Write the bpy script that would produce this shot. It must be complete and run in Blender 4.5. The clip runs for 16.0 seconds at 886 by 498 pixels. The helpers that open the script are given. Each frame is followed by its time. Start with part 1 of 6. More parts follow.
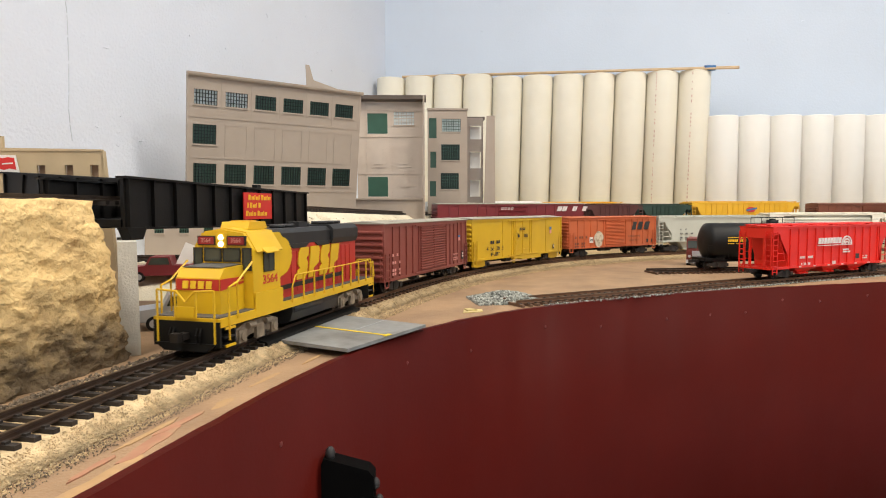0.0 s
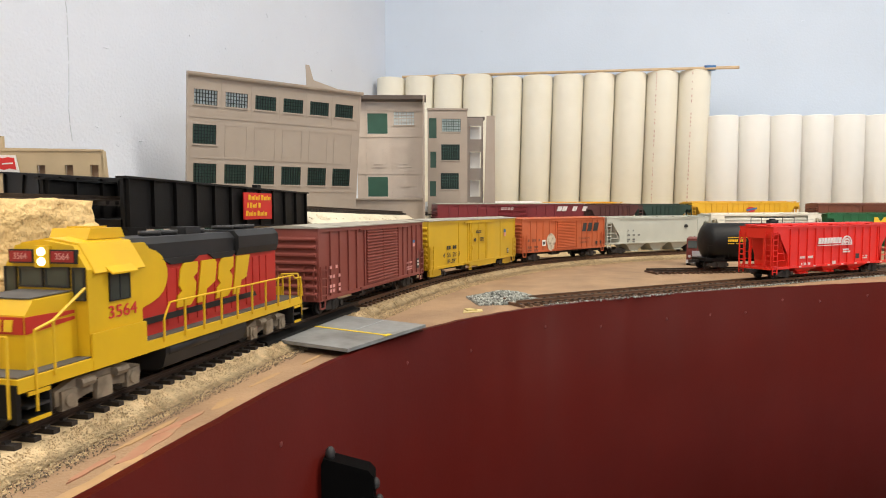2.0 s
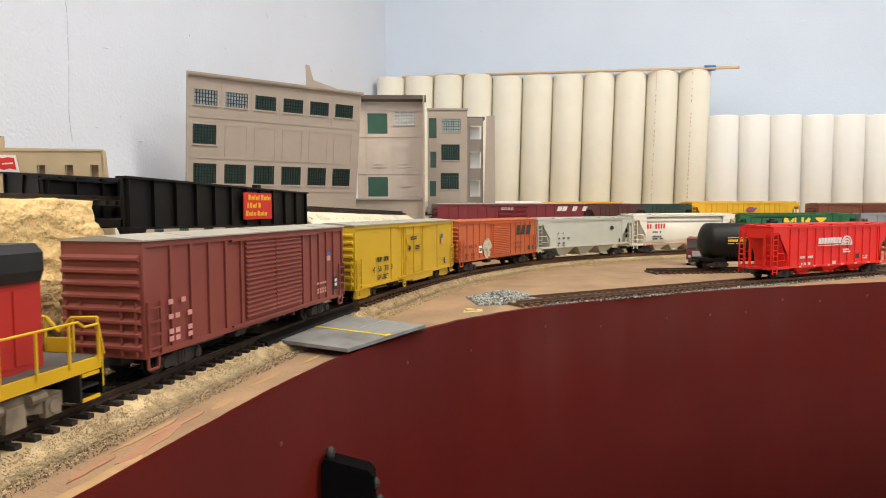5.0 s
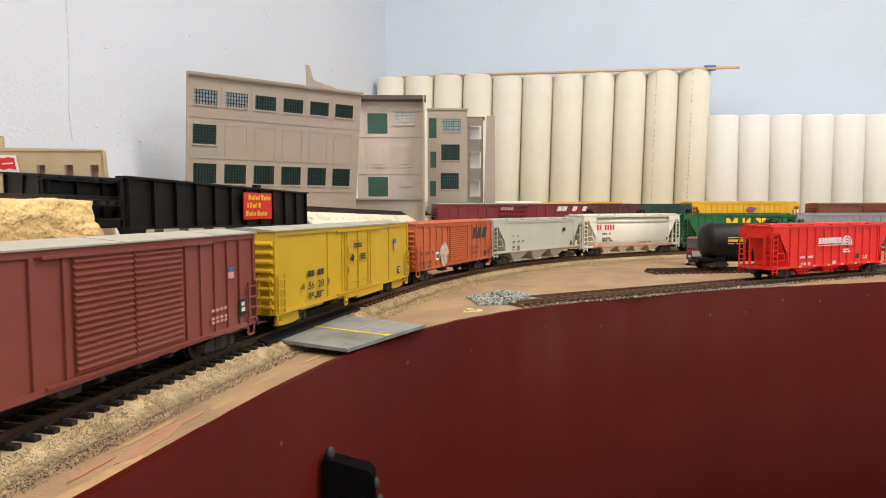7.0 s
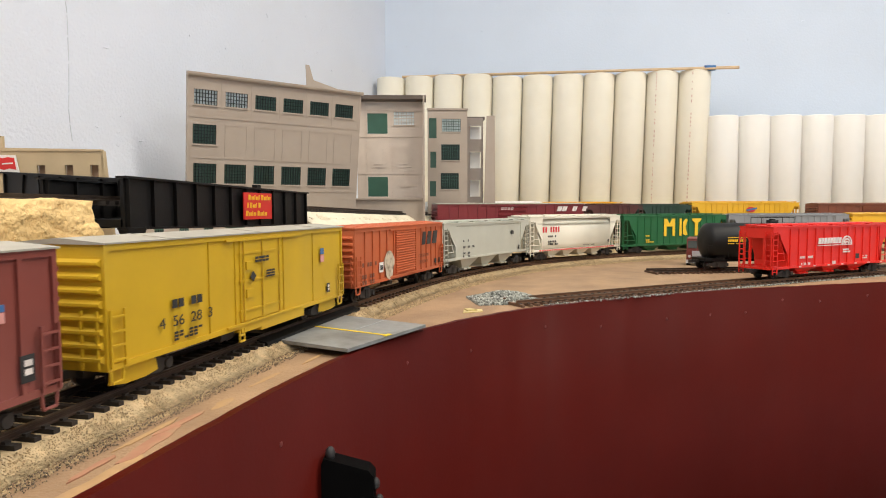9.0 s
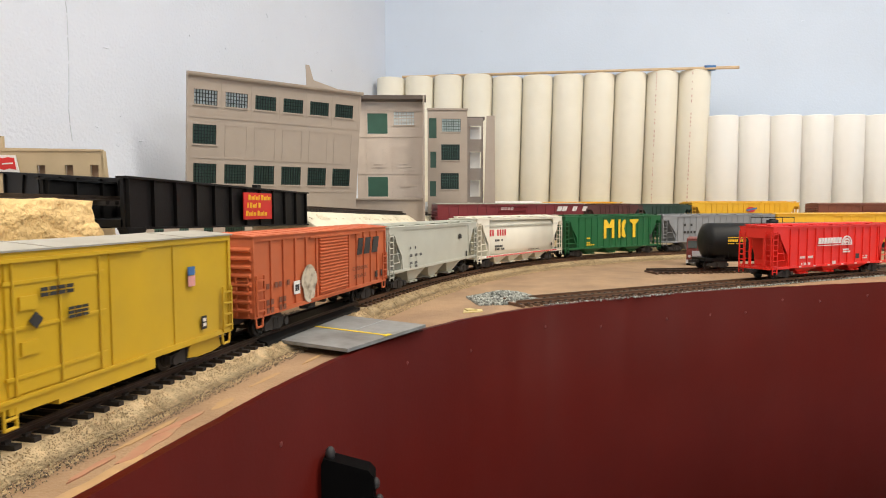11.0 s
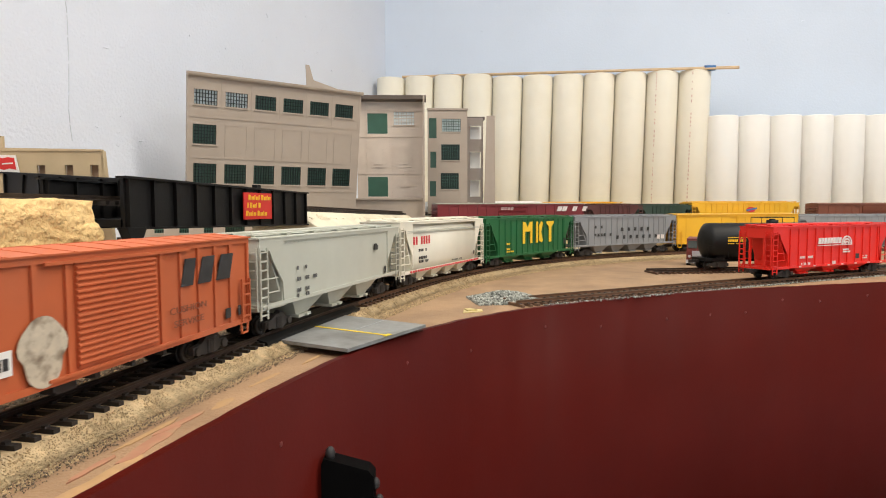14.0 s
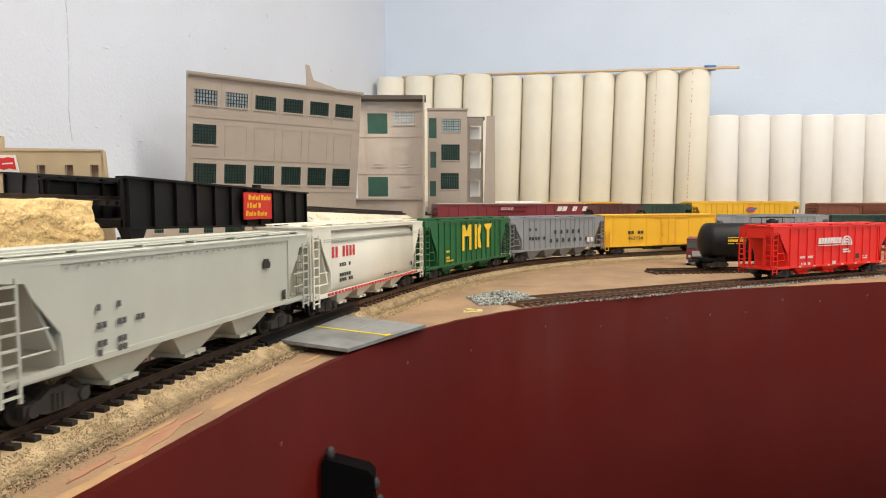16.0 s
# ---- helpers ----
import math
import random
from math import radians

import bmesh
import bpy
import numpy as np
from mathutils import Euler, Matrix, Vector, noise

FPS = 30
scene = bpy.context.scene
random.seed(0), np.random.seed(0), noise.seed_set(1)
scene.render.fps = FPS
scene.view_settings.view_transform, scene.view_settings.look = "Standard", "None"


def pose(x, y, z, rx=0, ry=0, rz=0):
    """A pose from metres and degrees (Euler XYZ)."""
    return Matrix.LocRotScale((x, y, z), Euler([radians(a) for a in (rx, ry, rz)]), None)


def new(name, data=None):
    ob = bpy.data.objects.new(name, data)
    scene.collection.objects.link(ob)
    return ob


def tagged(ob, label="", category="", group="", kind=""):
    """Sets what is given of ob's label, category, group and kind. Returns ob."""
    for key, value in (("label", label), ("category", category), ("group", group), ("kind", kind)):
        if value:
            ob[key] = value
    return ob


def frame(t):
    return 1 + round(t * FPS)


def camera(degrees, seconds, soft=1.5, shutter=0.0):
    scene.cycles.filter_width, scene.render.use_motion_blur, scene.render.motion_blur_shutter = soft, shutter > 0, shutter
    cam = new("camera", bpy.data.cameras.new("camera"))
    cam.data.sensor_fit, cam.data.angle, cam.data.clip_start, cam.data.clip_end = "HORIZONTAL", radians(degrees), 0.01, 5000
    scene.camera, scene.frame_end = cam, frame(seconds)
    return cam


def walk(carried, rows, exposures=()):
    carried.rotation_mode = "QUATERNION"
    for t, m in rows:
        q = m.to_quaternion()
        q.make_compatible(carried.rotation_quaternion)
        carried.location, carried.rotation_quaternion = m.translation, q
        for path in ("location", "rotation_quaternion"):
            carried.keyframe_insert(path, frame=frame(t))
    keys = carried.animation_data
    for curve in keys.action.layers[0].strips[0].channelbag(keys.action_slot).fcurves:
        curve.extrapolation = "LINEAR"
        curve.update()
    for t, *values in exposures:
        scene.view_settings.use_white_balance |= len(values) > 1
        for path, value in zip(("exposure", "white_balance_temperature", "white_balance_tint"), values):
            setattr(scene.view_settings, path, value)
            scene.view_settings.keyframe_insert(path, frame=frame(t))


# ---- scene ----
import functools

# ---------- camera: stands still on the aisle side ----------
cam = camera(69.64, 16.0, soft=1.05, shutter=0.5)
CAM = pose(0, 0, 0.0654, 86.317, 0, 0) @ pose(0, 0, 0, 0, 0, -0.2)
walk(cam, [(0.0, CAM), (16.0, CAM)], [(0.0, 0.0), (16.0, 0.0)])

# ---------- light: ceiling fixtures of the room, dim world behind them ----------
world = bpy.data.worlds.new("world")
world.use_nodes = True
world.node_tree.nodes["Background"].inputs[0].default_value = (0.9, 0.95, 1.0, 1)
world.node_tree.nodes["Background"].inputs[1].default_value = 0.05
scene.world = world
CEIL = 1.25          # above the rails
FLOOR = -1.15


def area(name, x, y, z, sx, sy, watts, color):
    lamp = bpy.data.lights.new(name, "AREA")
    lamp.shape, lamp.size, lamp.size_y, lamp.energy, lamp.color = "RECTANGLE", sx, sy, watts, color
    ob = new(name, lamp)
    ob.matrix_world = pose(x, y, z)
    return ob


LAMPS = [(0.75, 0.35, 1.2, 0.3), (-0.35, -0.35, 0.3, 1.2), (1.7, -0.9, 1.2, 0.3)]
WATTS = [17.5, 12.5, 25.0]
for (lx, ly, lw, ld), watts in zip(LAMPS, WATTS):
    area("ceiling_lamp_light", lx, ly, CEIL - 0.075, lw * 0.92, ld * 0.8, watts, (1.0, 0.925, 0.82))


# ---------- materials ----------
def mat(name, color, rough=0.6, var=0.10, scale=60.0, bump=0.0, bscale=900.0, metal=0.0, stain=None, stain_amount=0.5,
        stain_scale=25.0, rand=0.0, spec=0.5, emit=0.0):
    """Paint, plastic or plaster: base colour, mottling, an optional stain colour and a fine relief."""
    m = bpy.data.materials.new(name)
    m.use_nodes = True
    nt = m.node_tree
    N, L = nt.nodes, nt.links
    b = N["Principled BSDF"]
    b.inputs["Roughness"].default_value = rough
    b.inputs["Metallic"].default_value = metal
    b.inputs["Specular IOR Level"].default_value = spec
    co = N.new("ShaderNodeTexCoord")
    n1 = N.new("ShaderNodeTexNoise")
    n1.inputs["Scale"].default_value, n1.inputs["Detail"].default_value = scale, 6
    L.new(co.outputs["Object"], n1.inputs["Vector"])
    ramp = N.new("ShaderNodeMapRange")
    ramp.inputs["From Min"].default_value, ramp.inputs["From Max"].default_value = 0.3, 0.7
    ramp.inputs["To Min"].default_value, ramp.inputs["To Max"].default_value = 1 - var, 1 + var
    L.new(n1.outputs["Fac"], ramp.inputs["Value"])
    mul = N.new("ShaderNodeMix")
    mul.data_type, mul.blend_type = "RGBA", "MULTIPLY"
    mul.inputs["Factor"].default_value = 1.0
    mul.inputs["A"].default_value = (*color, 1)
    L.new(ramp.outputs["Result"], mul.inputs["B"])
    out = mul.outputs["Result"]
    if stain:
        n2 = N.new("ShaderNodeTexNoise")
        n2.inputs["Scale"].default_value, n2.inputs["Detail"].default_value = stain_scale, 8
        L.new(co.outputs["Object"], n2.inputs["Vector"])
        r2 = N.new("ShaderNodeMapRange")
        r2.inputs["From Min"].default_value, r2.inputs["From Max"].default_value = 0.48, 0.72
        r2.inputs["To Max"].default_value = stain_amount
        L.new(n2.outputs["Fac"], r2.inputs["Value"])
        mix = N.new("ShaderNodeMix")
        mix.data_type = "RGBA"
        L.new(r2.outputs["Result"], mix.inputs["Factor"])
        L.new(out, mix.inputs["A"])
        mix.inputs["B"].default_value = (*stain, 1)
        out = mix.outputs["Result"]
    if rand:
        info = N.new("ShaderNodeObjectInfo")
        geo = N.new("ShaderNodeNewGeometry")
        add = N.new("ShaderNodeMath")
        L.new(info.outputs["Random"], add.inputs[0])
        L.new(geo.outputs["Random Per Island"], add.inputs[1])
        fr = N.new("ShaderNodeMath")
        fr.operation = "FRACT"
        L.new(add.outputs[0], fr.inputs[0])
        r3 = N.new("ShaderNodeMapRange")
        r3.inputs["To Min"].default_value, r3.inputs["To Max"].default_value = 1 - rand, 1 + rand
        L.new(fr.outputs[0], r3.inputs["Value"])
        m3 = N.new("ShaderNodeMix")
        m3.data_type, m3.blend_type = "RGBA", "MULTIPLY"
        m3.inputs["Factor"].default_value = 1.0
        L.new(out, m3.inputs["A"])
        L.new(r3.outputs["Result"], m3.inputs["B"])
        out = m3.outputs["Result"]
    L.new(out, b.inputs["Base Color"])
    if bump:
        n4 = N.new("ShaderNodeTexNoise")
        n4.inputs["Scale"].default_value, n4.inputs["Detail"].default_value = bscale, 5
        L.new(co.outputs["Object"], n4.inputs["Vector"])
        bp = N.new("ShaderNodeBump")
        bp.inputs["Strength"].default_value, bp.inputs["Distance"].default_value = bump, 1.0 / bscale
        L.new(n4.outputs["Fac"], bp.inputs["Height"])
        L.new(bp.outputs["Normal"], b.inputs["Normal"])
    if emit:
        b.inputs["Emission Color"].default_value = (*color, 1)
        b.inputs["Emission Strength"].default_value = emit
    return m


WALL_L = mat("painted_plaster_wall", (0.72, 0.76, 0.85), 0.6, 0.02, 9, 0.30, 300, stain=(0.68, 0.73, 0.82), stain_amount=0.4, stain_scale=3)
WALL_B = mat("painted_wall", (0.60, 0.68, 0.80), 0.55, 0.02, 8, 0.10, 260)
CEILING = mat("ceiling_paint", (0.8, 0.8, 0.78), 0.8, 0.03, 5)
FLOORM = mat("concrete_floor", (0.28, 0.27, 0.25), 0.7, 0.15, 6)
FASCIA = mat("maroon_enamel", (0.061, 0.0054, 0.0037), 0.42, 0.08, 14, 0.05, 420, spec=0.06, stain=(0.058, 0.0070, 0.0052), stain_amount=0.35, stain_scale=60)
PLY = mat("plywood", (0.34, 0.218, 0.122), 0.75, 0.14, 45, 0.4, 600, stain=(0.21, 0.130, 0.075), stain_amount=0.8, stain_scale=17)
PLASTER = mat("cream_plaster", (0.74, 0.58, 0.33), 0.85, 0.10, 35, 0.8, 420, stain=(0.50, 0.37, 0.20), stain_amount=0.55, stain_scale=30)
PLASTER_DARK = mat("stained_plaster", (0.30, 0.24, 0.16), 0.9, 0.3, 60, 0.8, 420)
WHITE_PLASTER = mat("white_plaster", (0.75, 0.68, 0.52), 0.85, 0.08, 60, 0.6, 600)
BALLAST_TAN = mat("tan_ballast", (0.42, 0.31, 0.17), 0.9, 0.2, 200, 0.5, 1500, rand=0.45)
BALLAST_CREAM = mat("cream_ballast", (0.53, 0.40, 0.23), 0.95, 0.25, 260, 0.8, 900, stain=(0.40, 0.30, 0.18), stain_amount=0.5, stain_scale=60, rand=0.14)
BALLAST_GREY = mat("grey_ballast", (0.27, 0.28, 0.25), 0.85, 0.2, 300, 0.3, 1500, rand=0.8)
BALLAST_DARK = mat("cinder", (0.15, 0.115, 0.08), 0.95, 0.3, 300, 0.3, 1500, rand=0.5)
TIE = mat("tie_plastic", (0.022, 0.016, 0.013), 0.65, 0.25, 300, 0.3, 2000, rand=0.3)
TIE_BROWN = mat("brown_tie_plastic", (0.12, 0.066, 0.038), 0.7, 0.25, 300, rand=0.3)
RAIL = mat("rusty_rail", (0.048, 0.029, 0.020), 0.5, 0.25, 200, metal=0.3)
RAIL_BROWN = mat("brown_rail", (0.15, 0.078, 0.042), 0.5, 0.25, 200, metal=0.2)
RAIL_DARK = mat("dark_rail", (0.045, 0.032, 0.024), 0.45, 0.2, 200, metal=0.4)
RAIL_TOP = mat("worn_rail_head", (0.13, 0.092, 0.065), 0.35, 0.15, 200, metal=0.8)
CONCRETE = mat("cast_concrete", (0.52, 0.50, 0.44), 0.85, 0.10, 120, 0.4, 900)
PVC = mat("ivory_pvc", (0.87, 0.83, 0.71), 0.20, 0.03, 15, 0.03, 60, stain=(0.66, 0.59, 0.42), stain_amount=0.35, stain_scale=7)
PVC_WHITE = mat("white_pvc", (0.91, 0.90, 0.86), 0.28, 0.02, 15)
RED_INK = mat("faded_red_ink", (0.62, 0.42, 0.34), 0.6, 0.3, 400)
TAUPE = mat("taupe_styrene", (0.385, 0.320, 0.262), 0.5, 0.04, 60, 0.05, 600)
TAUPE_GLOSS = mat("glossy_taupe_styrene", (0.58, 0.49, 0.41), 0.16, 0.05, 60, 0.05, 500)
TAUPE_DARK = mat("dark_taupe_styrene", (0.10, 0.075, 0.06), 0.5, 0.08, 60)
GREEN_WIN = mat("green_styrene", (0.035, 0.085, 0.062), 0.4, 0.1, 80)
GREEN_DK = mat("dark_green_styrene", (0.005, 0.014, 0.011), 0.35, 0.1, 80)
GLAZE = mat("pale_glazing", (0.60, 0.68, 0.70), 0.2, 0.2, 200)
TAN = mat("tan_styrene", (0.52, 0.40, 0.24), 0.55, 0.05, 60)
WOOD = mat("pale_wood", (0.55, 0.40, 0.24), 0.6, 0.12, 80)
TAPE = mat("blue_tape", (0.05, 0.16, 0.38), 0.6, 0.1, 200)
BLACK_GIRDER = mat("black_girder_paint", (0.0065, 0.006, 0.006), 0.5, 0.2, 90, 0.1, 900, spec=0.25)
BLACK = mat("black_plastic", (0.007, 0.007, 0.007), 0.5, 0.15, 100, spec=0.22)
SIGN_RED = mat("sign_red", (0.62, 0.02, 0.015), 0.5, 0.05, 100)
SIGN_YELLOW = mat("sign_yellow", (0.85, 0.55, 0.03), 0.5, 0.05, 100)
WHITE = mat("white_paint", (0.80, 0.78, 0.74), 0.5, 0.04, 100)
ROADM = mat("grey_road_plastic", (0.23, 0.235, 0.23), 0.6, 0.10, 150, 0.1, 900, stain=(0.085, 0.08, 0.07), stain_amount=0.8, stain_scale=26)
ROAD_EDGE = mat("grey_edge", (0.38, 0.40, 0.41), 0.6, 0.06, 120)
YELLOW_LINE = mat("yellow_line", (0.75, 0.55, 0.02), 0.6, 0.1, 300)
WHEEL = mat("blackened_wheel", (0.03, 0.026, 0.024), 0.4, 0.2, 200, metal=0.4)
TRUCK = mat("weathered_truck", (0.03, 0.025, 0.022), 0.7, 0.3, 200)
TRUCK_GREY = mat("grey_dusty_truck", (0.17, 0.135, 0.095), 0.7, 0.35, 200, stain=(0.34, 0.28, 0.20), stain_amount=0.6, stain_scale=160)
BROWN = mat("boxcar_brown", (0.225, 0.052, 0.038), 0.55, 0.07, 45, stain=(0.27, 0.095, 0.08), stain_amount=0.5, stain_scale=18)
ROOF_GREY = mat("dull_roof_metal", (0.36, 0.335, 0.28), 0.6, 0.12, 70, stain=(0.26, 0.23, 0.18), stain_amount=0.5, stain_scale=30)
YEL = mat("reefer_yellow", (0.60, 0.375, 0.014), 0.5, 0.06, 45, stain=(0.50, 0.34, 0.05), stain_amount=0.5, stain_scale=16)
YEL2 = mat("bright_reefer_yellow", (0.78, 0.43, 0.02), 0.45, 0.04, 45)
ORANGE = mat("boxcar_orange", (0.53, 0.122, 0.040), 0.6, 0.08, 45, stain=(0.42, 0.12, 0.055), stain_amount=0.75, stain_scale=24)
GREY = mat("hopper_grey", (0.51, 0.52, 0.45), 0.5, 0.05, 45, stain=(0.44, 0.43, 0.35), stain_amount=0.4, stain_scale=18)
GREY_DK = mat("dark_hopper_grey", (0.25, 0.26, 0.27), 0.5, 0.06, 45)
CREAM = mat("hopper_cream", (0.82, 0.79, 0.67), 0.45, 0.04, 45, stain=(0.62, 0.57, 0.46), stain_amount=0.4, stain_scale=18)
GREEN = mat("hopper_green", (0.015, 0.12, 0.04), 0.45, 0.06, 45)
RED = mat("hopper_red", (0.74, 0.022, 0.012), 0.36, 0.04, 45)
MAROON_CAR = mat("maroon_car_paint", (0.19, 0.02, 0.025), 0.5, 0.06, 45)
DKBROWN = mat("dark_brown_car", (0.09, 0.025, 0.02), 0.55, 0.1, 45)
DKGREEN = mat("dark_green_car", (0.02, 0.045, 0.03), 0.5, 0.1, 45)
LOCO_Y = mat("loco_yellow", (0.70, 0.43, 0.012), 0.40, 0.05, 60, stain=(0.50, 0.31, 0.02), stain_amount=0.45, stain_scale=25)
LOCO_R = mat("loco_red", (0.46, 0.028, 0.020), 0.45, 0.07, 60)
LOCO_BK = mat("loco_black", (0.019, 0.019, 0.020), 0.48, 0.25, 60, spec=0.4)
LOCO_GR = mat("loco_walkway_grey", (0.09, 0.085, 0.08), 0.7, 0.2, 80)
GLASS_DK = mat("dark_window", (0.05, 0.06, 0.05), 0.12, 0.2, 100)
HEADLIGHT = mat("headlight", (1.0, 0.86, 0.5), 0.3, 0.0, emit=4.0)
NUMBOARD = mat("lit_number_board", (0.26, 0.012, 0.018), 0.3, 0.1, emit=0.12)
INK_BLACK = mat("black_lettering", (0.03, 0.03, 0.03), 0.6, 0.2, 200)
INK_WHITE = mat("white_lettering", (0.72, 0.66, 0.62), 0.6, 0.15, 300)
INK_RED = mat("red_lettering", (0.60, 0.03, 0.04), 0.55, 0.1, 300)
INK_BLUE = mat("blue_lettering", (0.05, 0.15, 0.35), 0.55, 0.1, 300)
INK_PINK = mat("pale_red_lettering", (0.65, 0.30, 0.27), 0.55, 0.1, 300)
SILVER = mat("silver_car_paint", (0.55, 0.57, 0.60), 0.3, 0.05, 100, metal=0.4)
TRANS = mat("translucent_yellow_scrap", (0.55, 0.44, 0.19), 0.4, 0.08, 200)


# ---------- mesh helpers ----------
def box(bm, x0, x1, y0, y1, z0, z1, m=None):
    v = [bm.verts.new(c) for c in ((x0, y0, z0), (x1, y0, z0), (x1, y1, z0), (x0, y1, z0), (x0, y0, z1), (x1, y0, z1), (x1, y1, z1), (x0, y1, z1))]
    if m is not None:
        for w in v:
            w.co = m @ w.co
    for f in ((0, 3, 2, 1), (4, 5, 6, 7), (0, 1, 5, 4), (1, 2, 6, 5), (2, 3, 7, 6), (3, 0, 4, 7)):
        bm.faces.new([v[i] for i in f])


def prism(bm, pts, a, b, axis="y", m=None):
    """Extrudes an outline from a to b. axis y: outline in x, z; axis x: outline in y, z; axis z: outline in x, y."""
    place = {"y": lambda p, q, c: (p, c, q), "x": lambda p, q, c: (c, p, q), "z": lambda p, q, c: (p, q, c)}[axis]
    lo = [bm.verts.new(place(p, q, a)) for p, q in pts]
    hi = [bm.verts.new(place(p, q, b)) for p, q in pts]
    if m is not None:
        for w in lo + hi:
            w.co = m @ w.co
    n = len(pts)
    bm.faces.new(lo), bm.faces.new(hi[::-1])
    for i in range(n):
        j = (i + 1) % n
        bm.faces.new((lo[j], lo[i], hi[i], hi[j]))


def tube(bm, p, q, r, n=8, r2=None, caps=True):
    p, q = Vector(p), Vector(q)
    d = (q - p).normalized()
    e = d.orthogonal().normalized()
    g = d.cross(e)
    rings = []
    for c, rr in ((p, r), (q, r if r2 is None else r2)):
        rings.append([bm.verts.new(c + (e * math.cos(2 * math.pi * k / n) + g * math.sin(2 * math.pi * k / n)) * rr) for k in range(n)])
    for k in range(n):
        f = bm.faces.new((rings[0][k], rings[0][(k + 1) % n], rings[1][(k + 1) % n], rings[1][k]))
        f.smooth = n > 8
    if caps:
        bm.faces.new(rings[0][::-1]), bm.faces.new(rings[1])


def wire(bm, pts, r, n=5):
    for p, q in zip(pts[:-1], pts[1:]):
        tube(bm, p, q, r, n)


def mesh(bm, name, material, bevel=0.0):
    if bevel:
        es = [e for e in bm.edges if len(e.link_faces) == 2 and e.calc_face_angle(0) > 0.6]
        bmesh.ops.bevel(bm, geom=es, offset=bevel, segments=1, affect="EDGES", clamp_overlap=True)
    bmesh.ops.recalc_face_normals(bm, faces=bm.faces)
    me = bpy.data.meshes.new(name)
    bm.to_mesh(me)
    bm.free()
    me.materials.append(material)
    return me


def part(name, bm, material, parent, label="", m=None, bevel=0.0):
    ob = new(name, mesh(bm, name, material, bevel))
    ob.parent = parent
    if m is not None:
        ob.matrix_basis = m
    return tagged(ob, label)


def piece(name, me, parent, m):
    ob = new(name, me)
    ob.parent = parent
    ob.matrix_basis = m
    return ob


def thing(name, label, category, m=None, group="", kind=""):
    ob = new(name)
    ob.empty_display_size = 0.01
    if m is not None:
        ob.matrix_basis = m
    return tagged(ob, label, category, group, kind)


def solid(name, bm, material, label, category, m=None, group="", kind="", bevel=0.0):
    ob = new(name, mesh(bm, name, material, bevel))
    if m is not None:
        ob.matrix_basis = m
    return tagged(ob, label, category, group, kind)


def lettering(name, words, size, material, parent, m, stretch=1.0, depth=0.00008, label=""):
    cu = bpy.data.curves.new(name, "FONT")
    cu.body, cu.size, cu.extrude, cu.align_x, cu.align_y = words, size, depth, "CENTER", "CENTER"
    tmp = bpy.data.objects.new(name, cu)
    me = bpy.data.meshes.new_from_object(tmp)
    bpy.data.objects.remove(tmp)
    for v in me.vertices:
        v.co.x *= stretch
    me.materials.clear()
    me.materials.append(material)
    ob = new(name, me)
    ob.parent, ob.matrix_basis = parent, m
    return tagged(ob, label)


def SIDE(x, y, z):
    """A mark on the camera-facing side of a car."""
    return pose(x, y, z, 90, 0, 0)


# ---------- plan curves ----------
def course(x, y, heading, knots, step=0.005):
    """Points along a line whose curvature runs straight between the knots (distance, 1/m): rows of x, y, heading."""
    S = [k[0] for k in knots]
    K = [k[1] for k in knots]
    rows, s = [], S[0]
    h = math.radians(heading)
    while s <= S[-1]:
        rows.append((s, x, y, h))
        k = float(np.interp(s, S, K))
        x += math.cos(h + k * step / 2) * step
        y += math.sin(h + k * step / 2) * step
        h += k * step
        s += step
    return np.array(rows)


def at(line, s):
    return tuple(float(np.interp(s, line[:, 0], line[:, i])) for i in (1, 2, 3))


MAIN = course(-0.2783, -0.7833, 82.26, [(-0.95, 0.0), (-0.21, 0.0), (-0.2, -0.33), (0.1375, -0.329), (0.325, -0.428), (0.5125, -1.387), (0.7, -1.599),
                                        (0.8875, -1.556), (1.075, -1.374), (1.2625, -0.82), (1.45, 0.0), (2.75, 0.0)])
TABLE = -0.009       # plywood below the rail heads

# ---------- room ----------
CORNER = Vector((-0.125, 1.42, 0))
LEFT_DIR = Vector((-0.265, -0.964, 0)).normalized()
BACK_DIR = Vector((0.985, -0.10, 0)).normalized()


def wall(name, p, q, material, label, out, thick=0.10):
    """An upright wall from p to q in the plan, thickened away from the room."""
    bm = bmesh.new()
    o = Vector(out) * thick
    prism(bm, [(p.x, p.y), (q.x, q.y), (q.x + o.x, q.y + o.y), (p.x + o.x, p.y + o.y)], FLOOR, CEIL, "z")
    return solid(name, bm, material, label, "wall", kind="structure")


LEFT_END = CORNER + LEFT_DIR * 3.3
BACK_END = CORNER + BACK_DIR * 3.3
wall("wall_left", CORNER, LEFT_END, WALL_L, "pale blue-white rough plastered room wall", (-0.964, 0.265))
wall("wall_back", CORNER, BACK_END, WALL_B, "pale blue painted room wall behind the silos", (0.10, 0.985))
FAR = Vector((LEFT_END.x + 3.6, LEFT_END.y, 0))
wall("wall_front", LEFT_END, FAR, WALL_B, "pale painted wall across the aisle", (0, -1))
wall("wall_right", FAR, BACK_END, WALL_B, "pale painted wall at the end of the room", (1, 0))
for nm, z0, z1, mt, lb, ct in (("floor", FLOOR - 0.1, FLOOR, FLOORM, "grey concrete floor of the train room", "floor"),
                               ("ceiling", CEIL, CEIL + 0.1, CEILING, "white painted ceiling of the train room", "ceiling")):
    bm = bmesh.new()
    box(bm, -1.6, 3.4, -2.4, 2.0, z0, z1)
    solid(nm, bm, mt, lb, ct, kind="structure")

